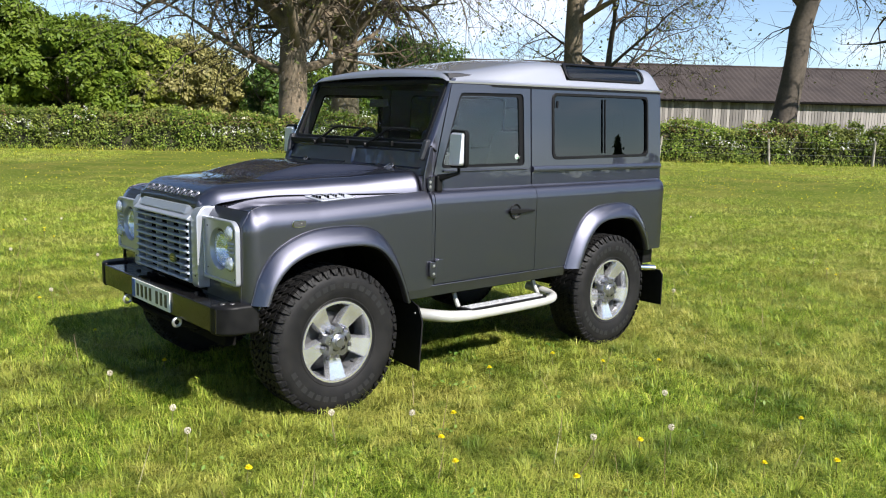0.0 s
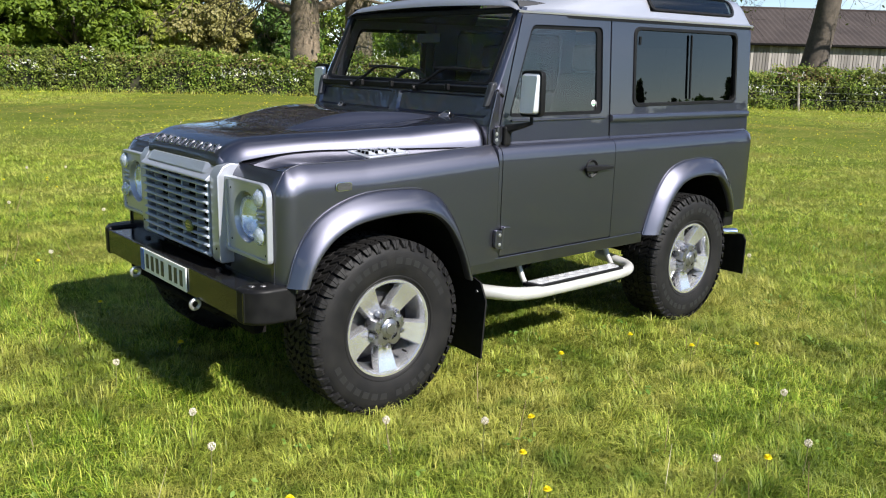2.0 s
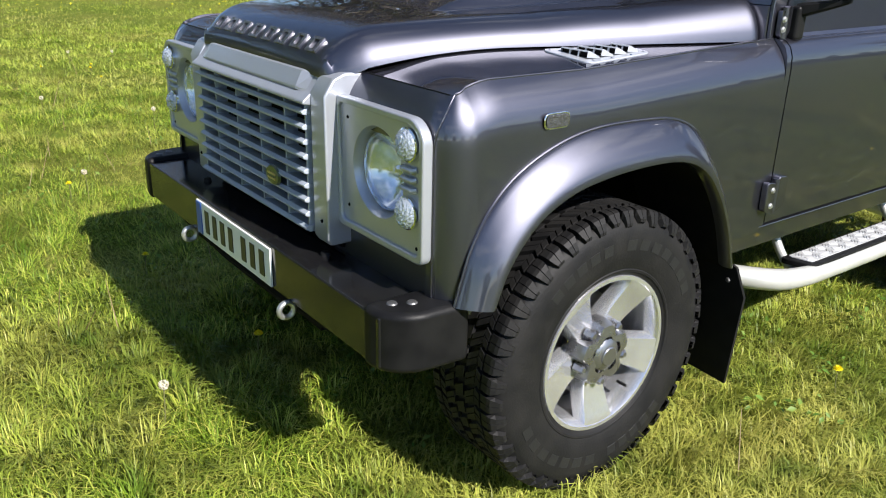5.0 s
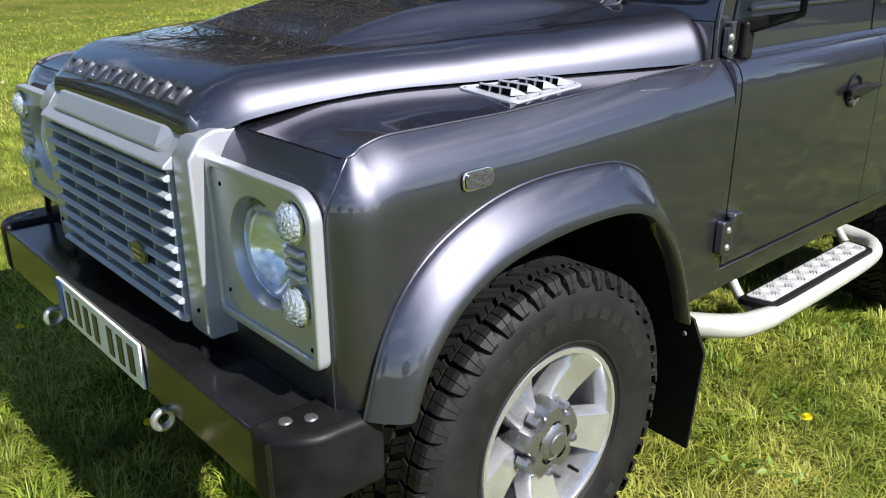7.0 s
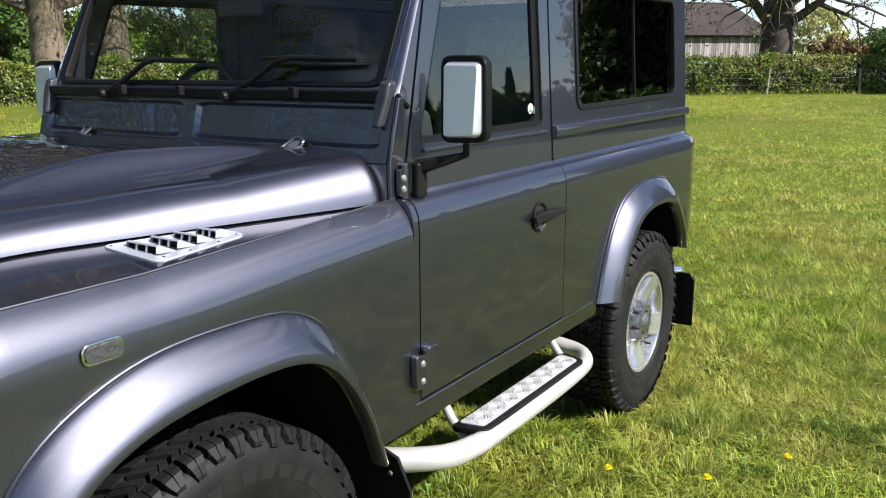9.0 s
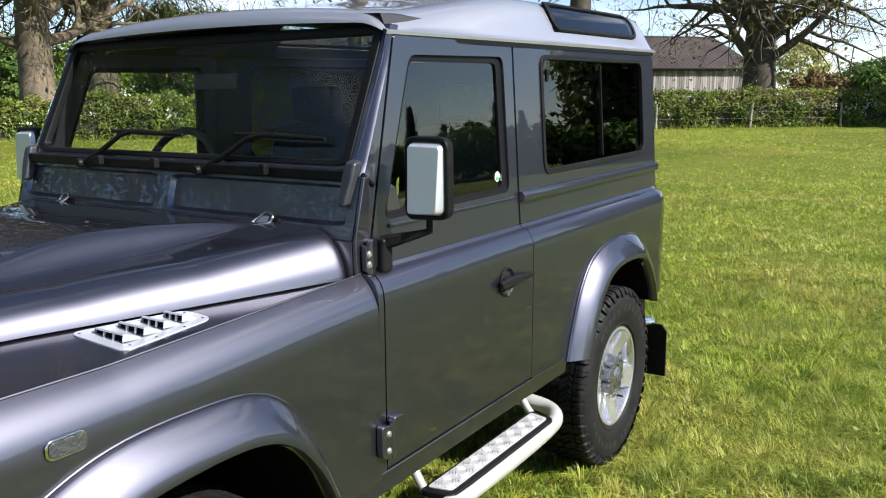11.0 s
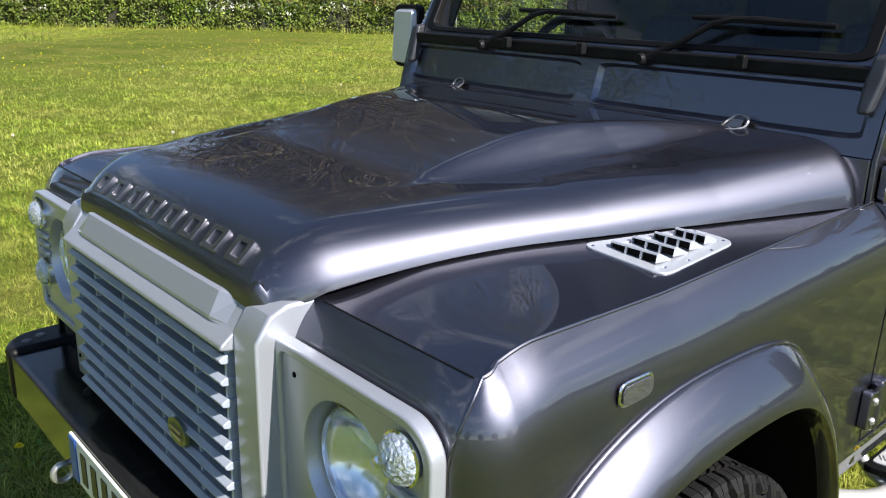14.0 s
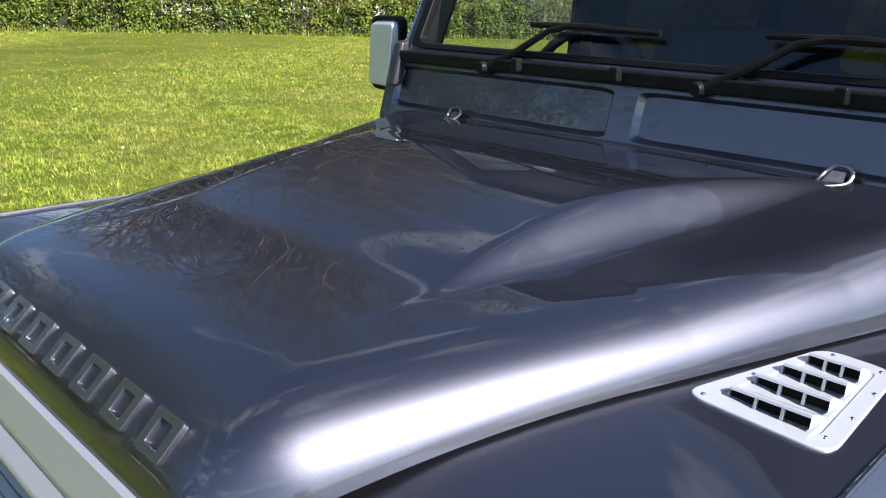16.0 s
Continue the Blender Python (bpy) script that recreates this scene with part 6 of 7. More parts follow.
def grow(rng, start, way, radius, length, depth, tubes, tips, droop=0.0, spread=0.75, twist=0.22, min_r=0.012):
    """A limb with bends that splits into smaller limbs."""
    steps = max(3, int(length / 0.55)) if depth > 1 else 3
    p, d = Vector(start), Vector(way).normalized()
    pts, rad = [p.copy()], [radius]
    for k in range(1, steps + 1):
        d = (d + Vector((rng.gauss(0, twist), rng.gauss(0, twist), rng.gauss(0, twist) * 0.8 + 0.05 - droop)) * (0.8 if depth < 4 else 0.35)).normalized()
        p = p + d * (length / steps)
        pts.append(p.copy())
        rad.append(max(min_r * 0.7, radius * (1 - 0.62 * k / steps)))
        if depth > 0 and k > steps * (0.3 if depth > 3 else 0.15) and rng.random() < (0.85 if depth > 2 else 0.62):
            side = d.cross(Vector((rng.gauss(0, 1), rng.gauss(0, 1), rng.gauss(0, 0.5)))).normalized()
            nd = (d * (1 - spread * 0.5) + side * spread).normalized()
            grow(rng, p, nd, max(min_r, rad[-1] * rng.uniform(0.52, 0.76)), length * rng.uniform(0.5, 0.72), depth - 1, tubes, tips, droop + 0.012, spread, twist, min_r)
    tubes.append((pts, rad, depth))
    if depth <= 1:
        tips.extend(pts[1:])
    if depth > 0:
        grow(rng, p, d, rad[-1] * 0.9, length * 0.6, depth - 1, tubes, tips, droop + 0.012, spread, twist, min_r)


def fast_tubes(tubes):
    """All limbs of a tree as arrays of vertices and quads."""
    verts, faces, base = [], [], 0
    for pts, rad, depth in tubes:
        sides = 12 if depth >= 4 else (7 if depth == 3 else (4 if depth == 2 else 3))
        if depth < 2:
            pts, rad = [pts[0], pts[-1]], [rad[0], rad[-1] * 0.6]
        n = len(pts)
        P = np.array(pts)
        D = np.gradient(P, axis=0)
        D /= np.linalg.norm(D, axis=1, keepdims=True) + 1e-9
        A = np.cross(D, np.array([0.31, 0.22, 0.92]) if abs(D[0][2]) < 0.9 else np.array([1.0, 0.1, 0.0]))
        A /= np.linalg.norm(A, axis=1, keepdims=True) + 1e-9
        B = np.cross(D, A)
        t = np.linspace(0, 2 * math.pi, sides, endpoint=False)
        R = np.array(rad)[:, None, None]
        ring = P[:, None, :] + R * (np.cos(t)[None, :, None] * A[:, None, :] + np.sin(t)[None, :, None] * B[:, None, :])
        verts.append(ring.reshape(-1, 3))
        i, j = np.meshgrid(np.arange(n - 1), np.arange(sides), indexing="ij")
        a, b = base + i * sides + j, base + i * sides + (j + 1) % sides
        faces.append(np.stack([a, b, b + sides, a + sides], axis=-1).reshape(-1, 4))
        base += n * sides
    return np.concatenate(verts), np.concatenate(faces)


def tree(name, label, place, height, girth, seed, leaves, material, depth=5, lean=(0, 0), leaf_size=0.10, bark=None, spread=0.75, fork=0.38, droop=0.0, limbs=4, low_limbs=0):
    """A tree: trunk and limbs with bark, twigs, and a thin or full crown of leaves."""
    rng = random.Random(seed)
    nrng = np.random.default_rng(seed)
    x, y = place
    th = height * fork
    tubes, tips = [], []
    pts = [Vector((x + lean[0] * f, y + lean[1] * f, th * f)) + Vector((rng.gauss(0, 0.06), rng.gauss(0, 0.06), 0)) * f for f in np.linspace(0, 1, 7)]
    rad = [girth * k for k in (1.35, 1.08, 1.0, 0.95, 0.92, 0.90, 0.84)]
    pts[0].z = -0.2
    tubes.append((pts, rad, 5))
    top = pts[-1]
    for k in range(limbs):
        a = 2 * math.pi * (k + rng.uniform(-0.25, 0.25)) / limbs
        d = Vector((math.cos(a) * spread, math.sin(a) * spread, rng.uniform(0.5, 1.0)))
        grow(rng, top - Vector((0, 0, rng.uniform(0, th * 0.25))), d, girth * rng.uniform(0.42, 0.6), height * rng.uniform(0.26, 0.34), depth - 1, tubes, tips, droop, spread)
    for k in range(low_limbs):
        a = rng.uniform(0, 2 * math.pi) if k else math.pi * 0.85
        f = rng.uniform(0.55, 0.95)
        at = pts[0].lerp(top, f)
        grow(rng, at, Vector((math.cos(a), math.sin(a), rng.uniform(0.25, 0.6))), girth * rng.uniform(0.28, 0.42), min(5.2, height * rng.uniform(0.20, 0.28)), depth - 1, tubes, tips, 0.0, spread, 0.26)
    grow(rng, top, Vector((lean[0] * 0.1, lean[1] * 0.1, 1)), girth * 0.72, height * 0.34, depth - 1, tubes, tips, 0.0, spread * 0.8)
    t = new(name)
    tagged(t, label, "tree")
    t.location = (x, y, 0)
    off = np.array([x, y, 0.0])
    big = [q for q in tubes if q[2] >= 2]
    fine = [q for q in tubes if q[2] < 2]
    v, f = fast_tubes(big)
    ob = mesh_thing("trunk", v - off, f, bark or BARK, smooth=True)
    ob.parent = t
    if fine:
        v, f = fast_tubes(fine)
        ob = tagged(mesh_thing("twig_mass", v - off, f, TWIG, smooth=True), kind="stuff")
        ob.parent = t
    if leaves and tips:
        c = np.array(tips)
        c = c[nrng.integers(0, len(c), leaves)] + nrng.normal(size=(leaves, 3)) * 0.22
        v, f = leaf_quads(c, leaf_size, nrng)
        ob = mesh_thing("crown", v - off, f, material)
        ob.parent = t
    return t


def bushy(name, label, place, height, radius, seed, count, material, size=0.13, low=0.12, category="tree"):
    """A full-leaved tree: trunk, limbs and many clumps of leaves with gaps and an uneven outline."""
    rng = random.Random(seed)
    nrng = np.random.default_rng(seed)
    x, y = place
    t = new(name)
    tagged(t, label, category)
    t.location = (x, y, 0)
    tubes = [([Vector((0, 0, -0.2)), Vector((0.1, 0, height * 0.3)), Vector((0, 0.1, height * 0.75))], [radius * 0.07, radius * 0.055, radius * 0.02], 4)]
    clumps = []
    for k in range(90):
        a, e = rng.uniform(0, 2 * math.pi), rng.uniform(-0.9, 1.0)
        h = height * (low + (1 - low) * (0.5 + 0.5 * e) ** 0.85)
        w = radius * math.sqrt(max(0.05, 1 - abs(e) ** 2.4)) * rng.uniform(0.6, 1.05)
        c = Vector((w * math.cos(a), w * math.sin(a), min(h, height) * rng.uniform(0.9, 1.04)))
        clumps.append((c, radius * rng.uniform(0.16, 0.34)))
        if k % 5 == 0:
            tubes.append(([Vector((0, 0, c.z * 0.45)), c * 0.6 + Vector((0, 0, c.z * 0.2)), c], [radius * 0.03, radius * 0.02, radius * 0.008], 2))
    v, f = fast_tubes(tubes)
    ob = mesh_thing("trunk", v, f, BARK_DARK, smooth=True)
    ob.parent = t
    pts, ways = [], []
    per = count // len(clumps)
    for c, r in clumps:
        q = nrng.normal(size=(per, 3))
        q /= np.linalg.norm(q, axis=1, keepdims=True)
        ways.append(q + np.array([0, 0, 0.35]))
        q = q * (r * nrng.uniform(0.70, 1.08, per))[:, None] * np.array([1, 1, 0.8])
        pts.append(np.array(c) + q)
    v, f = leaf_quads(np.concatenate(pts), size, nrng, np.concatenate(ways))
    ob = mesh_thing("crown", v, f, material)
    ob.parent = t
    return t


def conifer(place, height, seed, fullness=0.19, whorls=70):
    """A pointed conifer: a trunk and drooping whorled boughs set with needles, ragged in outline."""
    nrng = np.random.default_rng(seed)
    x, y = place
    t = new("conifer")
    tagged(t, "dark pointed conifer across the field", "tree")
    t.location = (x, y, 0)
    part("trunk", tube([(0, 0, -0.2), (0, 0, height * 0.5), (0, 0, height)], [height * 0.03, height * 0.02, 0.02], 8), BARK_DARK, t)
    pts = []
    for k in range(whorls):
        h = height * (0.04 + 0.96 * k / whorls)
        for j in range(3):
            reach = ((height - h) * fullness + 0.02 * height) * nrng.uniform(0.55, 1.15)
            a = k * 2.4 + j * 2.1 + nrng.normal() * 0.3
            for q in np.linspace(0.1, 1, 14):
                pts.append((math.cos(a) * reach * q + nrng.normal() * 0.012 * height, math.sin(a) * reach * q + nrng.normal() * 0.012 * height, h - 0.30 * reach * q * q + nrng.normal() * 0.008 * height))
    v, f = leaf_quads(np.array(pts), height * 0.022, nrng)
    ob = mesh_thing("crown", v, f, LEAF_CONIFER)
    ob.parent = t


def polar(az, dist, base=(-2.4, -4.4)):
    a = radians(az)
    return (base[0] + dist * math.cos(a), base[1] + dist * math.sin(a))


hedge()
fence()
barn()
OAK = "mature oak with bare limbs and sparse new leaves behind the hedge"
tree("oak_tree", OAK, polar(58.9, 43), 30, 0.74, 11, 7000, LEAF_YOUNG, fork=0.215, limbs=5, low_limbs=3)
tree("oak_tree", OAK, polar(55.4, 47), 30, 0.78, 23, 9000, LEAF_YOUNG, fork=0.24, limbs=5, low_limbs=4)
tree("oak_tree", "mature oak with bare limbs and ivy-speckled trunk", polar(39.9, 46), 24, 0.52, 37, 5000, LEAF_YOUNG, fork=0.42, limbs=5, low_limbs=3)
tree("young_oak_tree", "slim dark tree with bare wandering limbs", polar(37.6, 49), 15, 0.24, 41, 900, LEAF_YOUNG, fork=0.34, bark=BARK_DARK, spread=1.0, limbs=3, low_limbs=2)
tree("oak_tree", "leaning dark-barked oak with few leaves by the barn", polar(26.6, 43), 19, 0.56, 53, 350, LEAF_YOUNG, lean=(0.55, -0.75), fork=0.40, bark=BARK_DARK, limbs=3)
tree("oak_tree", "dark-barked oak with bare twisting limbs by the barn", polar(12.1, 45, (-1, -2)), 17, 0.84, 67, 2600, LEAF_YOUNG, depth=5, fork=0.28, bark=BARK_DARK, spread=0.95, limbs=4, low_limbs=3)
WOOD = "full-leaved green tree in the wood beyond the hedge"
for az, dist, h, r, seed in ((83, 78, 10.5, 5.2, 1), (79.2, 82, 10.4, 5.0, 2), (76, 84, 10.5, 4.8, 3), (73.0, 82, 9.5, 4.6, 4), (70.2, 86, 9.7, 4.6, 5), (67.4, 93, 8.6, 4.4, 6)):
    bushy("leafy_tree", WOOD, polar(az, dist), h, r, seed, 31000, LEAF_DENSE, size=0.215, low=0.03)
bushy("leafy_tree", "yellow-green young tree among the wood", polar(67.8, 84), 8.7, 3.0, 8, 20000, LEAF_LIME, size=0.22)
bushy("olive_shrub", "olive-brown shrubby tree in new leaf", polar(65.7, 85), 8.5, 3.9, 9, 26000, LEAF_OLIVE, size=0.20)
bushy("olive_shrub", "olive-brown shrubby tree in new leaf", polar(63.8, 86), 6.8, 2.6, 10, 18000, LEAF_OLIVE, size=0.20)
bushy("leafy_tree", "green bushy tree beside the oaks", polar(60.2, 85), 6.6, 3.0, 12, 20000, LEAF_GREEN, size=0.21)
bushy("leafy_tree", "green bushy tree beside the oaks", polar(50.5, 62), 7.5, 3.6, 13, 16000, LEAF_GREEN)
bushy("leafy_tree", "green bushy tree beside the oaks", polar(46.0, 66), 4.6, 3.2, 14, 10000, LEAF_GREEN)
bushy("leafy_tree", "pale yellow-green tree beyond the barn", polar(9.7, 105, (-1, -2)), 7.2, 2.7, 15, 4500, LEAF_PALE, size=0.2)
bushy("leafy_tree", "dark green bush at the field edge", polar(5.0, 58, (-1, -2)), 3.3, 2.8, 16, 12000, LEAF_GREEN)
bushy("leafy_tree", "reddish-brown bush at the field edge", polar(8.6, 56, (-1, -2)), 2.7, 1.6, 17, 8000, LEAF_TIP)
for k, az in enumerate(range(44, 92, 4)):
    bushy("distant_tree", "hazy distant tree line", polar(az, 210 + 25 * (k % 3)), 11 + 3 * (k % 2), 9.5, 100 + k, 4000, LEAF_DENSE, size=0.6)
# trees on the camera's side of the field, seen in the glass and the paint
for az, dist, h, seed, full in ((-35.0, 40, 3.9, 5, 0.2), (-32.6, 41, 2.9, 6, 0.24), (-28.6, 38, 3.6, 7, 0.26), (-26.8, 37, 3.0, 8, 0.3), (-21.5, 45, 15, 9, 0.20), (-18.6, 47, 17, 10, 0.22), (-15.6, 45, 15.5, 11, 0.22), (-12.8, 47, 16, 12, 0.22)):
    conifer(polar(az, dist, (1, -1)), h, seed, full)
bushy("leafy_tree", "olive-green tree among the conifers", polar(-20.0, 50, (1, -1)), 13, 4.0, 22, 9000, LEAF_OLIVE, size=0.22)
for az in range(-66, -20, 5):
    bushy("shrub", "dark low shrub at the field's far side", polar(az, 36 + az % 4, (1, -1)), 1.7 + 0.3 * (az % 3), 2.2, 300 + az, 2500, LEAF_GREEN, size=0.2, category="shrub")
for az, dist, h, r, seed in ((-60, 75, 8, 6.0, 25), (-85, 80, 9, 7.0, 26), (-110, 80, 10, 7.0, 27), (-135, 75, 9, 6.5, 28), (-160, 70, 10, 6.5, 29), (172, 60, 11, 6.0, 30)):
    bushy("leafy_tree", "dark green tree across the field", polar(az, dist, (1, -1)), h, r, seed, 5000, LEAF_DENSE, size=0.30)
tree("oak_tree", "tall oak in leaf across the field", polar(127, 27, (1, -1)), 17, 0.4, 83, 30000, LEAF_DENSE, fork=0.26, leaf_size=0.075)
tree("oak_tree", "tall spreading tree in dark leaf across the field", polar(108, 34, (1, -1)), 31, 0.5, 91, 26000, LEAF_GREEN, fork=0.30, leaf_size=0.12, spread=0.85, bark=BARK_DARK)
for az, dist, h, r, seed in ((112, 44, 7, 5.0, 41), (124, 42, 7.5, 5.0, 42), (136, 44, 8, 5.0, 43), (149, 42, 8, 5.0, 44), (161, 44, 8, 5.0, 45)):
    bushy("leafy_tree", "dark green tree across the field", polar(az, dist, (1, -1)), h, r, seed, 6000, LEAF_DENSE, size=0.27)


# ---- grass and flowers ----
def on_tyre(x, y):
    return ((np.abs(x) < 0.20) | (np.abs(x - 2.36) < 0.20)) & (np.abs(np.abs(y) - 0.745) < 0.145)


def blades(name, label, n, centre, r0, r1, power, arc, tall, wide, material, seed, single=False):
    """Grass in tufts that fan outwards, over a mat of shorter blades."""
    rng = np.random.default_rng(seed)
    r = r0 + (r1 - r0) * rng.uniform(0, 1, n) ** power
    a = np.radians(rng.uniform(*arc, n) + rng.normal(0, 9, n) * np.sqrt(2.0 / np.maximum(r, 0.5)))
    x, y = centre[0] + r * np.cos(a), centre[1] + r * np.sin(a)
    # each blade belongs to the tuft of its cell; the tufts stand off the grid
    cell = 0.15
    cx, cy = np.floor(x / cell), np.floor(y / cell)
    chance = lambda k: np.modf(np.abs(np.sin(cx * 12.9898 + cy * 78.233 + k) * 43758.5453))[0]
    tx, ty = (cx + 0.15 + 0.7 * chance(1.0)) * cell, (cy + 0.15 + 0.7 * chance(2.0)) * cell
    vigour = chance(3.0)
    tufted = rng.uniform(0, 1, n) < 0.18 + 0.50 * vigour ** 1.5
    pull = np.where(tufted, rng.uniform(0.1, 0.8, n), 0.0)
    x, y = x + (tx - x) * pull, y + (ty - y) * pull
    keep = ~on_tyre(x, y)
    x, y, r, tx, ty, vigour, tufted = (q[keep] for q in (x, y, r, tx, ty, vigour, tufted))
    n = len(x)
    lush = 0.5 + 0.5 * np.sin(x * 2.1 + 1.3 * np.sin(y * 1.7)) * np.sin(y * 2.6 + 1.1 * np.sin(x * 1.3))
    h = tall * np.where(tufted, 0.50 + 0.62 * vigour * (0.4 + lush), 0.46 + 0.34 * lush) * rng.uniform(0.55, 1.35, n)
    # shorter, pressed grass under the car
    under = (np.abs(y) < 0.8) & (x > -0.6) & (x < 3.0)
    h = np.where(under, h * 0.8, h)
    w = wide * rng.uniform(0.6, 1.3, n) * (1 + r / r1 * 2.0)
    # blades fan out of their tuft; the mat between lies in drifts
    flow = 3.0 * np.sin(x * 3.1 + 1.7 * np.sin(y * 2.3)) + 3.0 * np.sin(y * 3.7 + 1.9 * np.sin(x * 2.9))
    th = np.where(tufted, np.arctan2(y - ty, x - tx) + rng.normal(0, 0.8, n), flow + rng.normal(0, 1.3, n))
    bend = np.where(tufted, rng.uniform(0.4, 1.9, n), rng.uniform(0.5, 2.4, n)) * h
    dx, dy = np.cos(th), np.sin(th)
    px, py = -dy * w * 0.5, dx * w * 0.5
    z = np.full(n, -0.01)
    V = np.stack([
        np.stack([x - px, y - py, z], 1), np.stack([x + px, y + py, z], 1),
        np.stack([x - px * 0.8 + dx * bend * 0.32, y - py * 0.8 + dy * bend * 0.32, h * 0.62], 1), np.stack([x + px * 0.8 + dx * bend * 0.32, y + py * 0.8 + dy * bend * 0.32, h * 0.62], 1),
        np.stack([x + dx * bend, y + dy * bend, h * (1.04 - 0.34 * bend / h)], 1)], axis=1).reshape(-1, 3)
    i = np.arange(n)[:, None] * 5
    F = np.concatenate([i + [0, 1, 3], i + [0, 3, 2], i + [2, 3, 4]], axis=1).reshape(-1, 3)
    if single:
        V = V.reshape(-1, 5, 3)[:, [0, 1, 4]].reshape(-1, 3)
        F = np.arange(3 * n).reshape(-1, 3)
    ob = mesh_thing(name, V, F, material)
    tagged(ob, label, "grass", kind="stuff")


blades("grass", "short green pasture grass with straw-coloured tufts", 210000, (-2.6, -4.2), 1.4, 5.9, 1.05, (0, 88), 0.082, 0.0015, GRASS, 3)
blades("mid_grass", "short tufted pasture grass beyond the car's near side", 210000, (-2.6, -4.2), 5.7, 10.2, 1.0, (0, 88), 0.082, 0.0020, GRASS, 7, True)
blades("grass_mat", "short matted pasture grass between the tufts", 330000, (-2.6, -4.2), 1.4, 16.0, 1.2, (0, 88), 0.062, 0.0032, GRASS, 5, True)
blades("far_grass", "green pasture grass away from the car", 380000, (-2.0, -3.0), 9.0, 42.0, 1.2, (0, 92), 0.072, 0.0068, GRASS_FAR, 4, True)
blades("near_grass", "pasture grass around the rest of the car", 200000, (-2.6, -4.2), 0.0, 10.0, 0.62, (86, 362), 0.075, 0.0065, GRASS, 6, True)


def weeds():
    """Low broad leaves of clover and dandelion in loose clumps."""
    g = np.random.default_rng(64)
    heads = 240
    r, a = 1.6 + 9 * g.uniform(0, 1, heads) ** 1.1, np.radians(g.uniform(0, 90, heads))
    hx, hy = -2.5 + r * np.cos(a), -4.2 + r * np.sin(a)
    per = 9
    x, y = np.repeat(hx, per) + g.normal(0, 0.055, heads * per), np.repeat(hy, per) + g.normal(0, 0.055, heads * per)
    keep = ~on_tyre(x, y)
    c = np.stack([x, y, g.uniform(0.025, 0.065, heads * per)], 1)[keep]
    v, f = leaf_quads(c, 0.014, g, np.tile(np.array([0.0, -0.2, 1.0]), (len(c), 1)))
    tagged(mesh_thing("weed_leaves", v, f, WEED), "low broad clover and dandelion leaves in the grass", "weeds", kind="stuff")


weeds()


def dandelion():
    """A flower head of many narrow petals on a stalk."""
    d = new("dandelion")
    tagged(d, "yellow dandelion flower in the grass", "flower", "dandelions in the grass")
    part("stalk", tube([(0, 0, -0.01), (0.006, 0.002, 0.05), (0.004, 0.0, 0.098)], 0.0022, 5), STALK, d, fix=False)
    bm = bmesh.new()
    for ring, (count, r, z) in enumerate(((14, 0.016, 0.100), (12, 0.012, 0.106), (9, 0.007, 0.110))):
        for k in range(count):
            a = 2 * math.pi * (k + 0.4 * ring) / count
            c, s = math.cos(a), math.sin(a)
            w = 0.0034
            q = [(0.002 * c - w * 0.5 * s, 0.002 * s + w * 0.5 * c, 0.099), (0.002 * c + w * 0.5 * s, 0.002 * s - w * 0.5 * c, 0.099), (r * c + w * s, r * s - w * c, z + 0.002), (r * c - w * s, r * s + w * c, z + 0.002)]
            bm.faces.new([bm.verts.new((x + 0.004, y, zz)) for x, y, zz in q])
    part("flower_head", bm, PETAL, d, "yellow petals", smooth=0, fix=False)
    return d


def seed_head():
    d = new("dandelion_clock")
    tagged(d, "round grey-white dandelion seed head on a stalk", "flower", "dandelion seed heads")
    part("stalk", tube([(0, 0, -0.01), (0.004, 0.003, 0.09), (0.0, 0.0, 0.168)], 0.002, 5), STALK, d, fix=False)
    rng = np.random.default_rng(2)
    q = rng.normal(size=(160, 3))
    q /= np.linalg.norm(q, axis=1, keepdims=True)
    v, f = leaf_quads(q * 0.0135 + np.array([0, 0, 0.174]), 0.004, rng)
    ob = mesh_thing("seed_fluff", v, f, FLUFF)
    ob.parent = d
    return d


FLOWERS = [
    (-0.57, 2.55), (-0.83, -1.4), (0.04, -1.65), (-0.09, -1.91), (1.01, -1.02), (0.32, -1.46), (0.22, -2.35), (1.97, -1.56), (0.78, -2.26), (1.65, -2.63), (1.27, -2.99), (1.55, -1.05), (-0.48, 0.31), (-0.57, 1.25), (1.67, -1.36), (16.21, 1.5), (0.97, -2.8),
]
CLOCKS = [
    (-0.94, -1.03), (0.46, -2.24), (3.68, -0.55), (-0.91, 0.03), (0.85, -2.37), (1.26, -2.07), (-0.28, -1.25), (0.01, -1.48), (-0.86, -0.7), (-0.5, 2.46), (5.23, 13.62), (0.97, 7.16),
]
first = dandelion()
rng = random.Random(12)
for k, (x, y) in enumerate(FLOWERS):
    m = pose(x, y, 0, rng.uniform(-8, 8), rng.uniform(-8, 8), rng.uniform(0, 360))
    if k == 0:
        first.matrix_basis = m
    else:
        copy_thing(first, m)
for k in range(60):
    a, r = radians(rng.uniform(-12, 105)), rng.uniform(5, 16)
    x, y = -1.5 + r * math.cos(a), -2.5 + r * math.sin(a)
    if not (-1 < x < 3.3 and -1.2 < y < 1.2):
        copy_thing(first, pose(x, y, 0, rng.uniform(-8, 8), rng.uniform(-8, 8), rng.uniform(0, 360)))
first = seed_head()
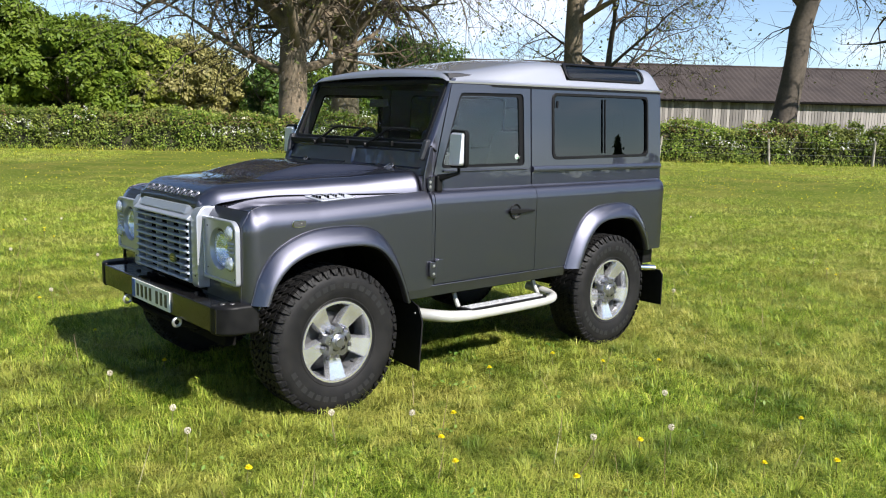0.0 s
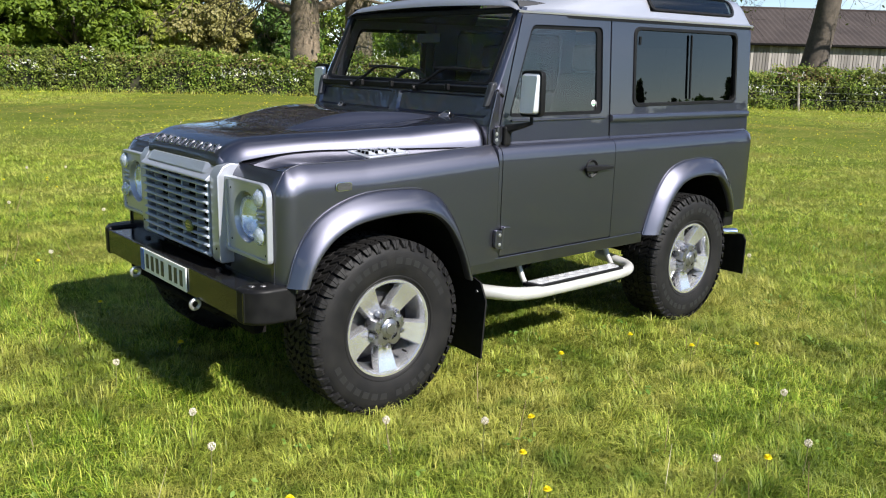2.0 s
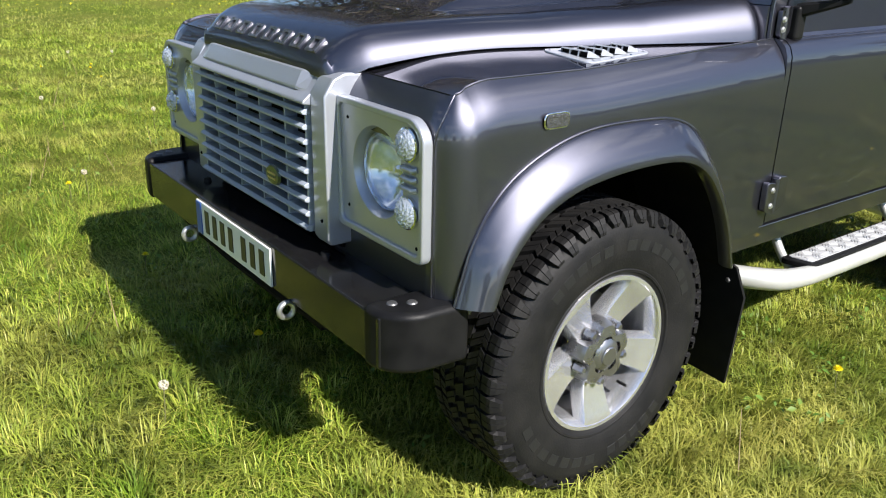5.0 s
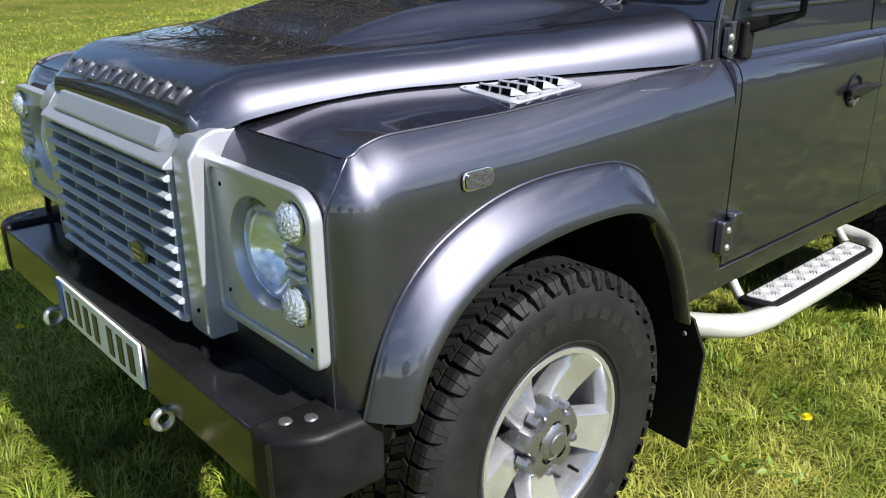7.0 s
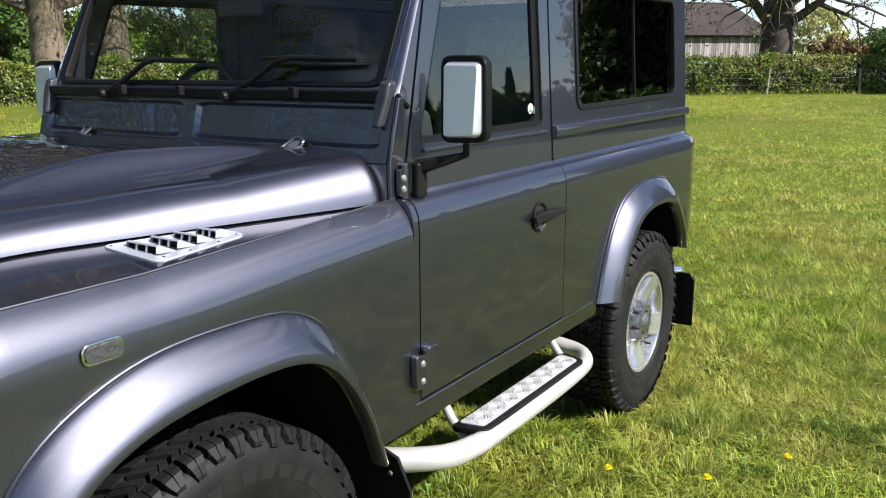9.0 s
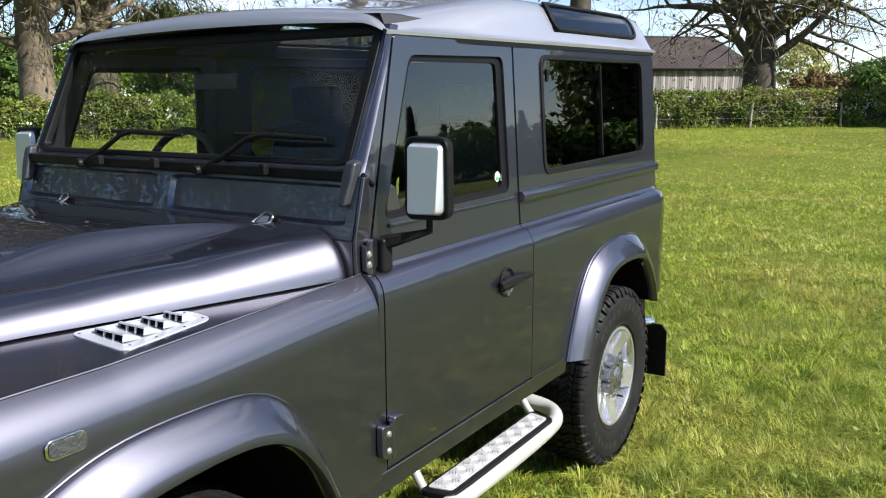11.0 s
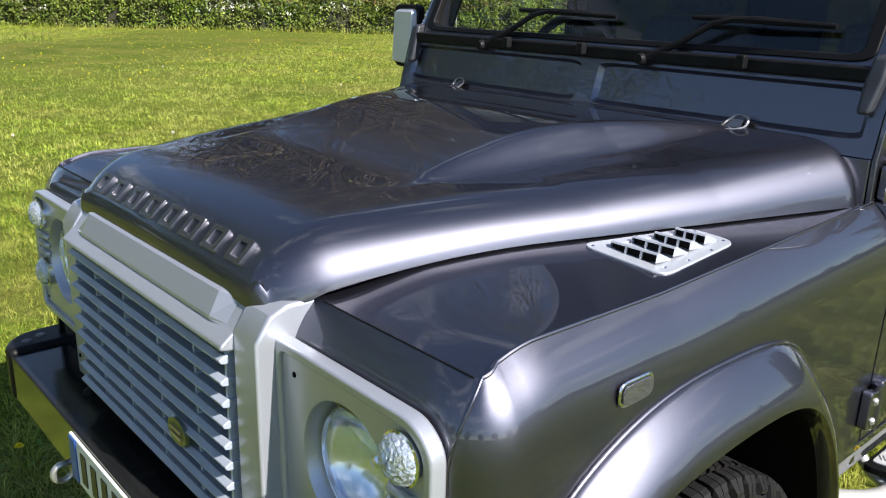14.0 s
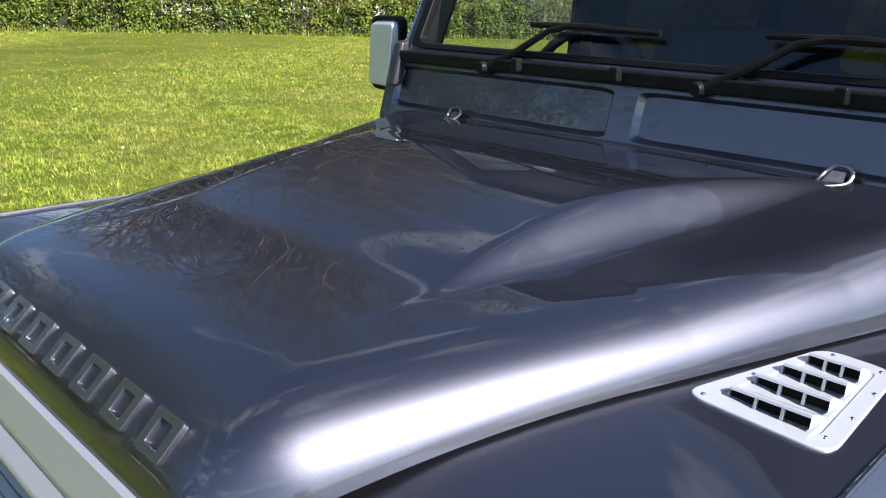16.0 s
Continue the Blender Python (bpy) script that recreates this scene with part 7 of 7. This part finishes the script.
for k, (x, y) in enumerate(CLOCKS):
    m = pose(x, y, 0, rng.uniform(-6, 6), rng.uniform(-6, 6), rng.uniform(0, 360))
    if k == 0:
        first.matrix_basis = m
    else:
        copy_thing(first, m)
for k in range(10):
    a, r = radians(rng.uniform(20, 100)), rng.uniform(5, 15)
    x, y = -1.5 + r * math.cos(a), -2.5 + r * math.sin(a)
    if not (-1 < x < 3.3 and -1.2 < y < 1.2):
        copy_thing(first, pose(x, y, 0, 0, 0, rng.uniform(0, 360)))


def far_flowers():
    """Yellow flowers too many to count over the far field."""
    g = np.random.default_rng(31)
    n = 5200
    r, a = 15 + 24 * g.uniform(0, 1, n) ** 0.8, np.radians(g.uniform(-10, 105, n))
    c = np.stack([-1 + r * np.cos(a), -2 + r * np.sin(a), g.uniform(0.08, 0.13, n)], 1)
    v, f = leaf_quads(c, 0.016, g)
    tagged(mesh_thing("buttercups", v, f, PETAL), "scattered yellow buttercups over the far pasture", "flower", kind="stuff")


far_flowers()


def dry_stalks():
    """Bare brown flower stalks standing out of the grass."""
    g = np.random.default_rng(77)
    n = 170
    r, a = 2.6 + 9 * g.uniform(0, 1, n) ** 1.3, np.radians(g.uniform(0, 92, n))
    c = np.stack([-2.4 + r * np.cos(a), -4.2 + r * np.sin(a), np.full(n, -0.01)], 1)
    c = c[~((c[:, 0] > -0.8) & (c[:, 0] < 3.1) & (np.abs(c[:, 1]) < 1.1))]
    tubes = []
    for q in c:
        tip = Vector(q) + Vector((g.normal() * 0.05, g.normal() * 0.05, g.uniform(0.10, 0.24)))
        tubes.append(([Vector(q), Vector(q).lerp(tip, 0.5) + Vector((g.normal() * 0.008, g.normal() * 0.008, 0)), tip], [0.0026, 0.0022, 0.0016], 1))
    v, f = fast_tubes(tubes)
    tagged(mesh_thing("dry_stalks", v, f, DRY_STALK), "bare brown flower stalks in the grass", "stalks", kind="stuff")


DRY_STALK = leaf("dry_stalk", [(0.20, 0.13, 0.07), (0.34, 0.26, 0.15), (0.42, 0.38, 0.24)], translucent=0.1)
dry_stalks()
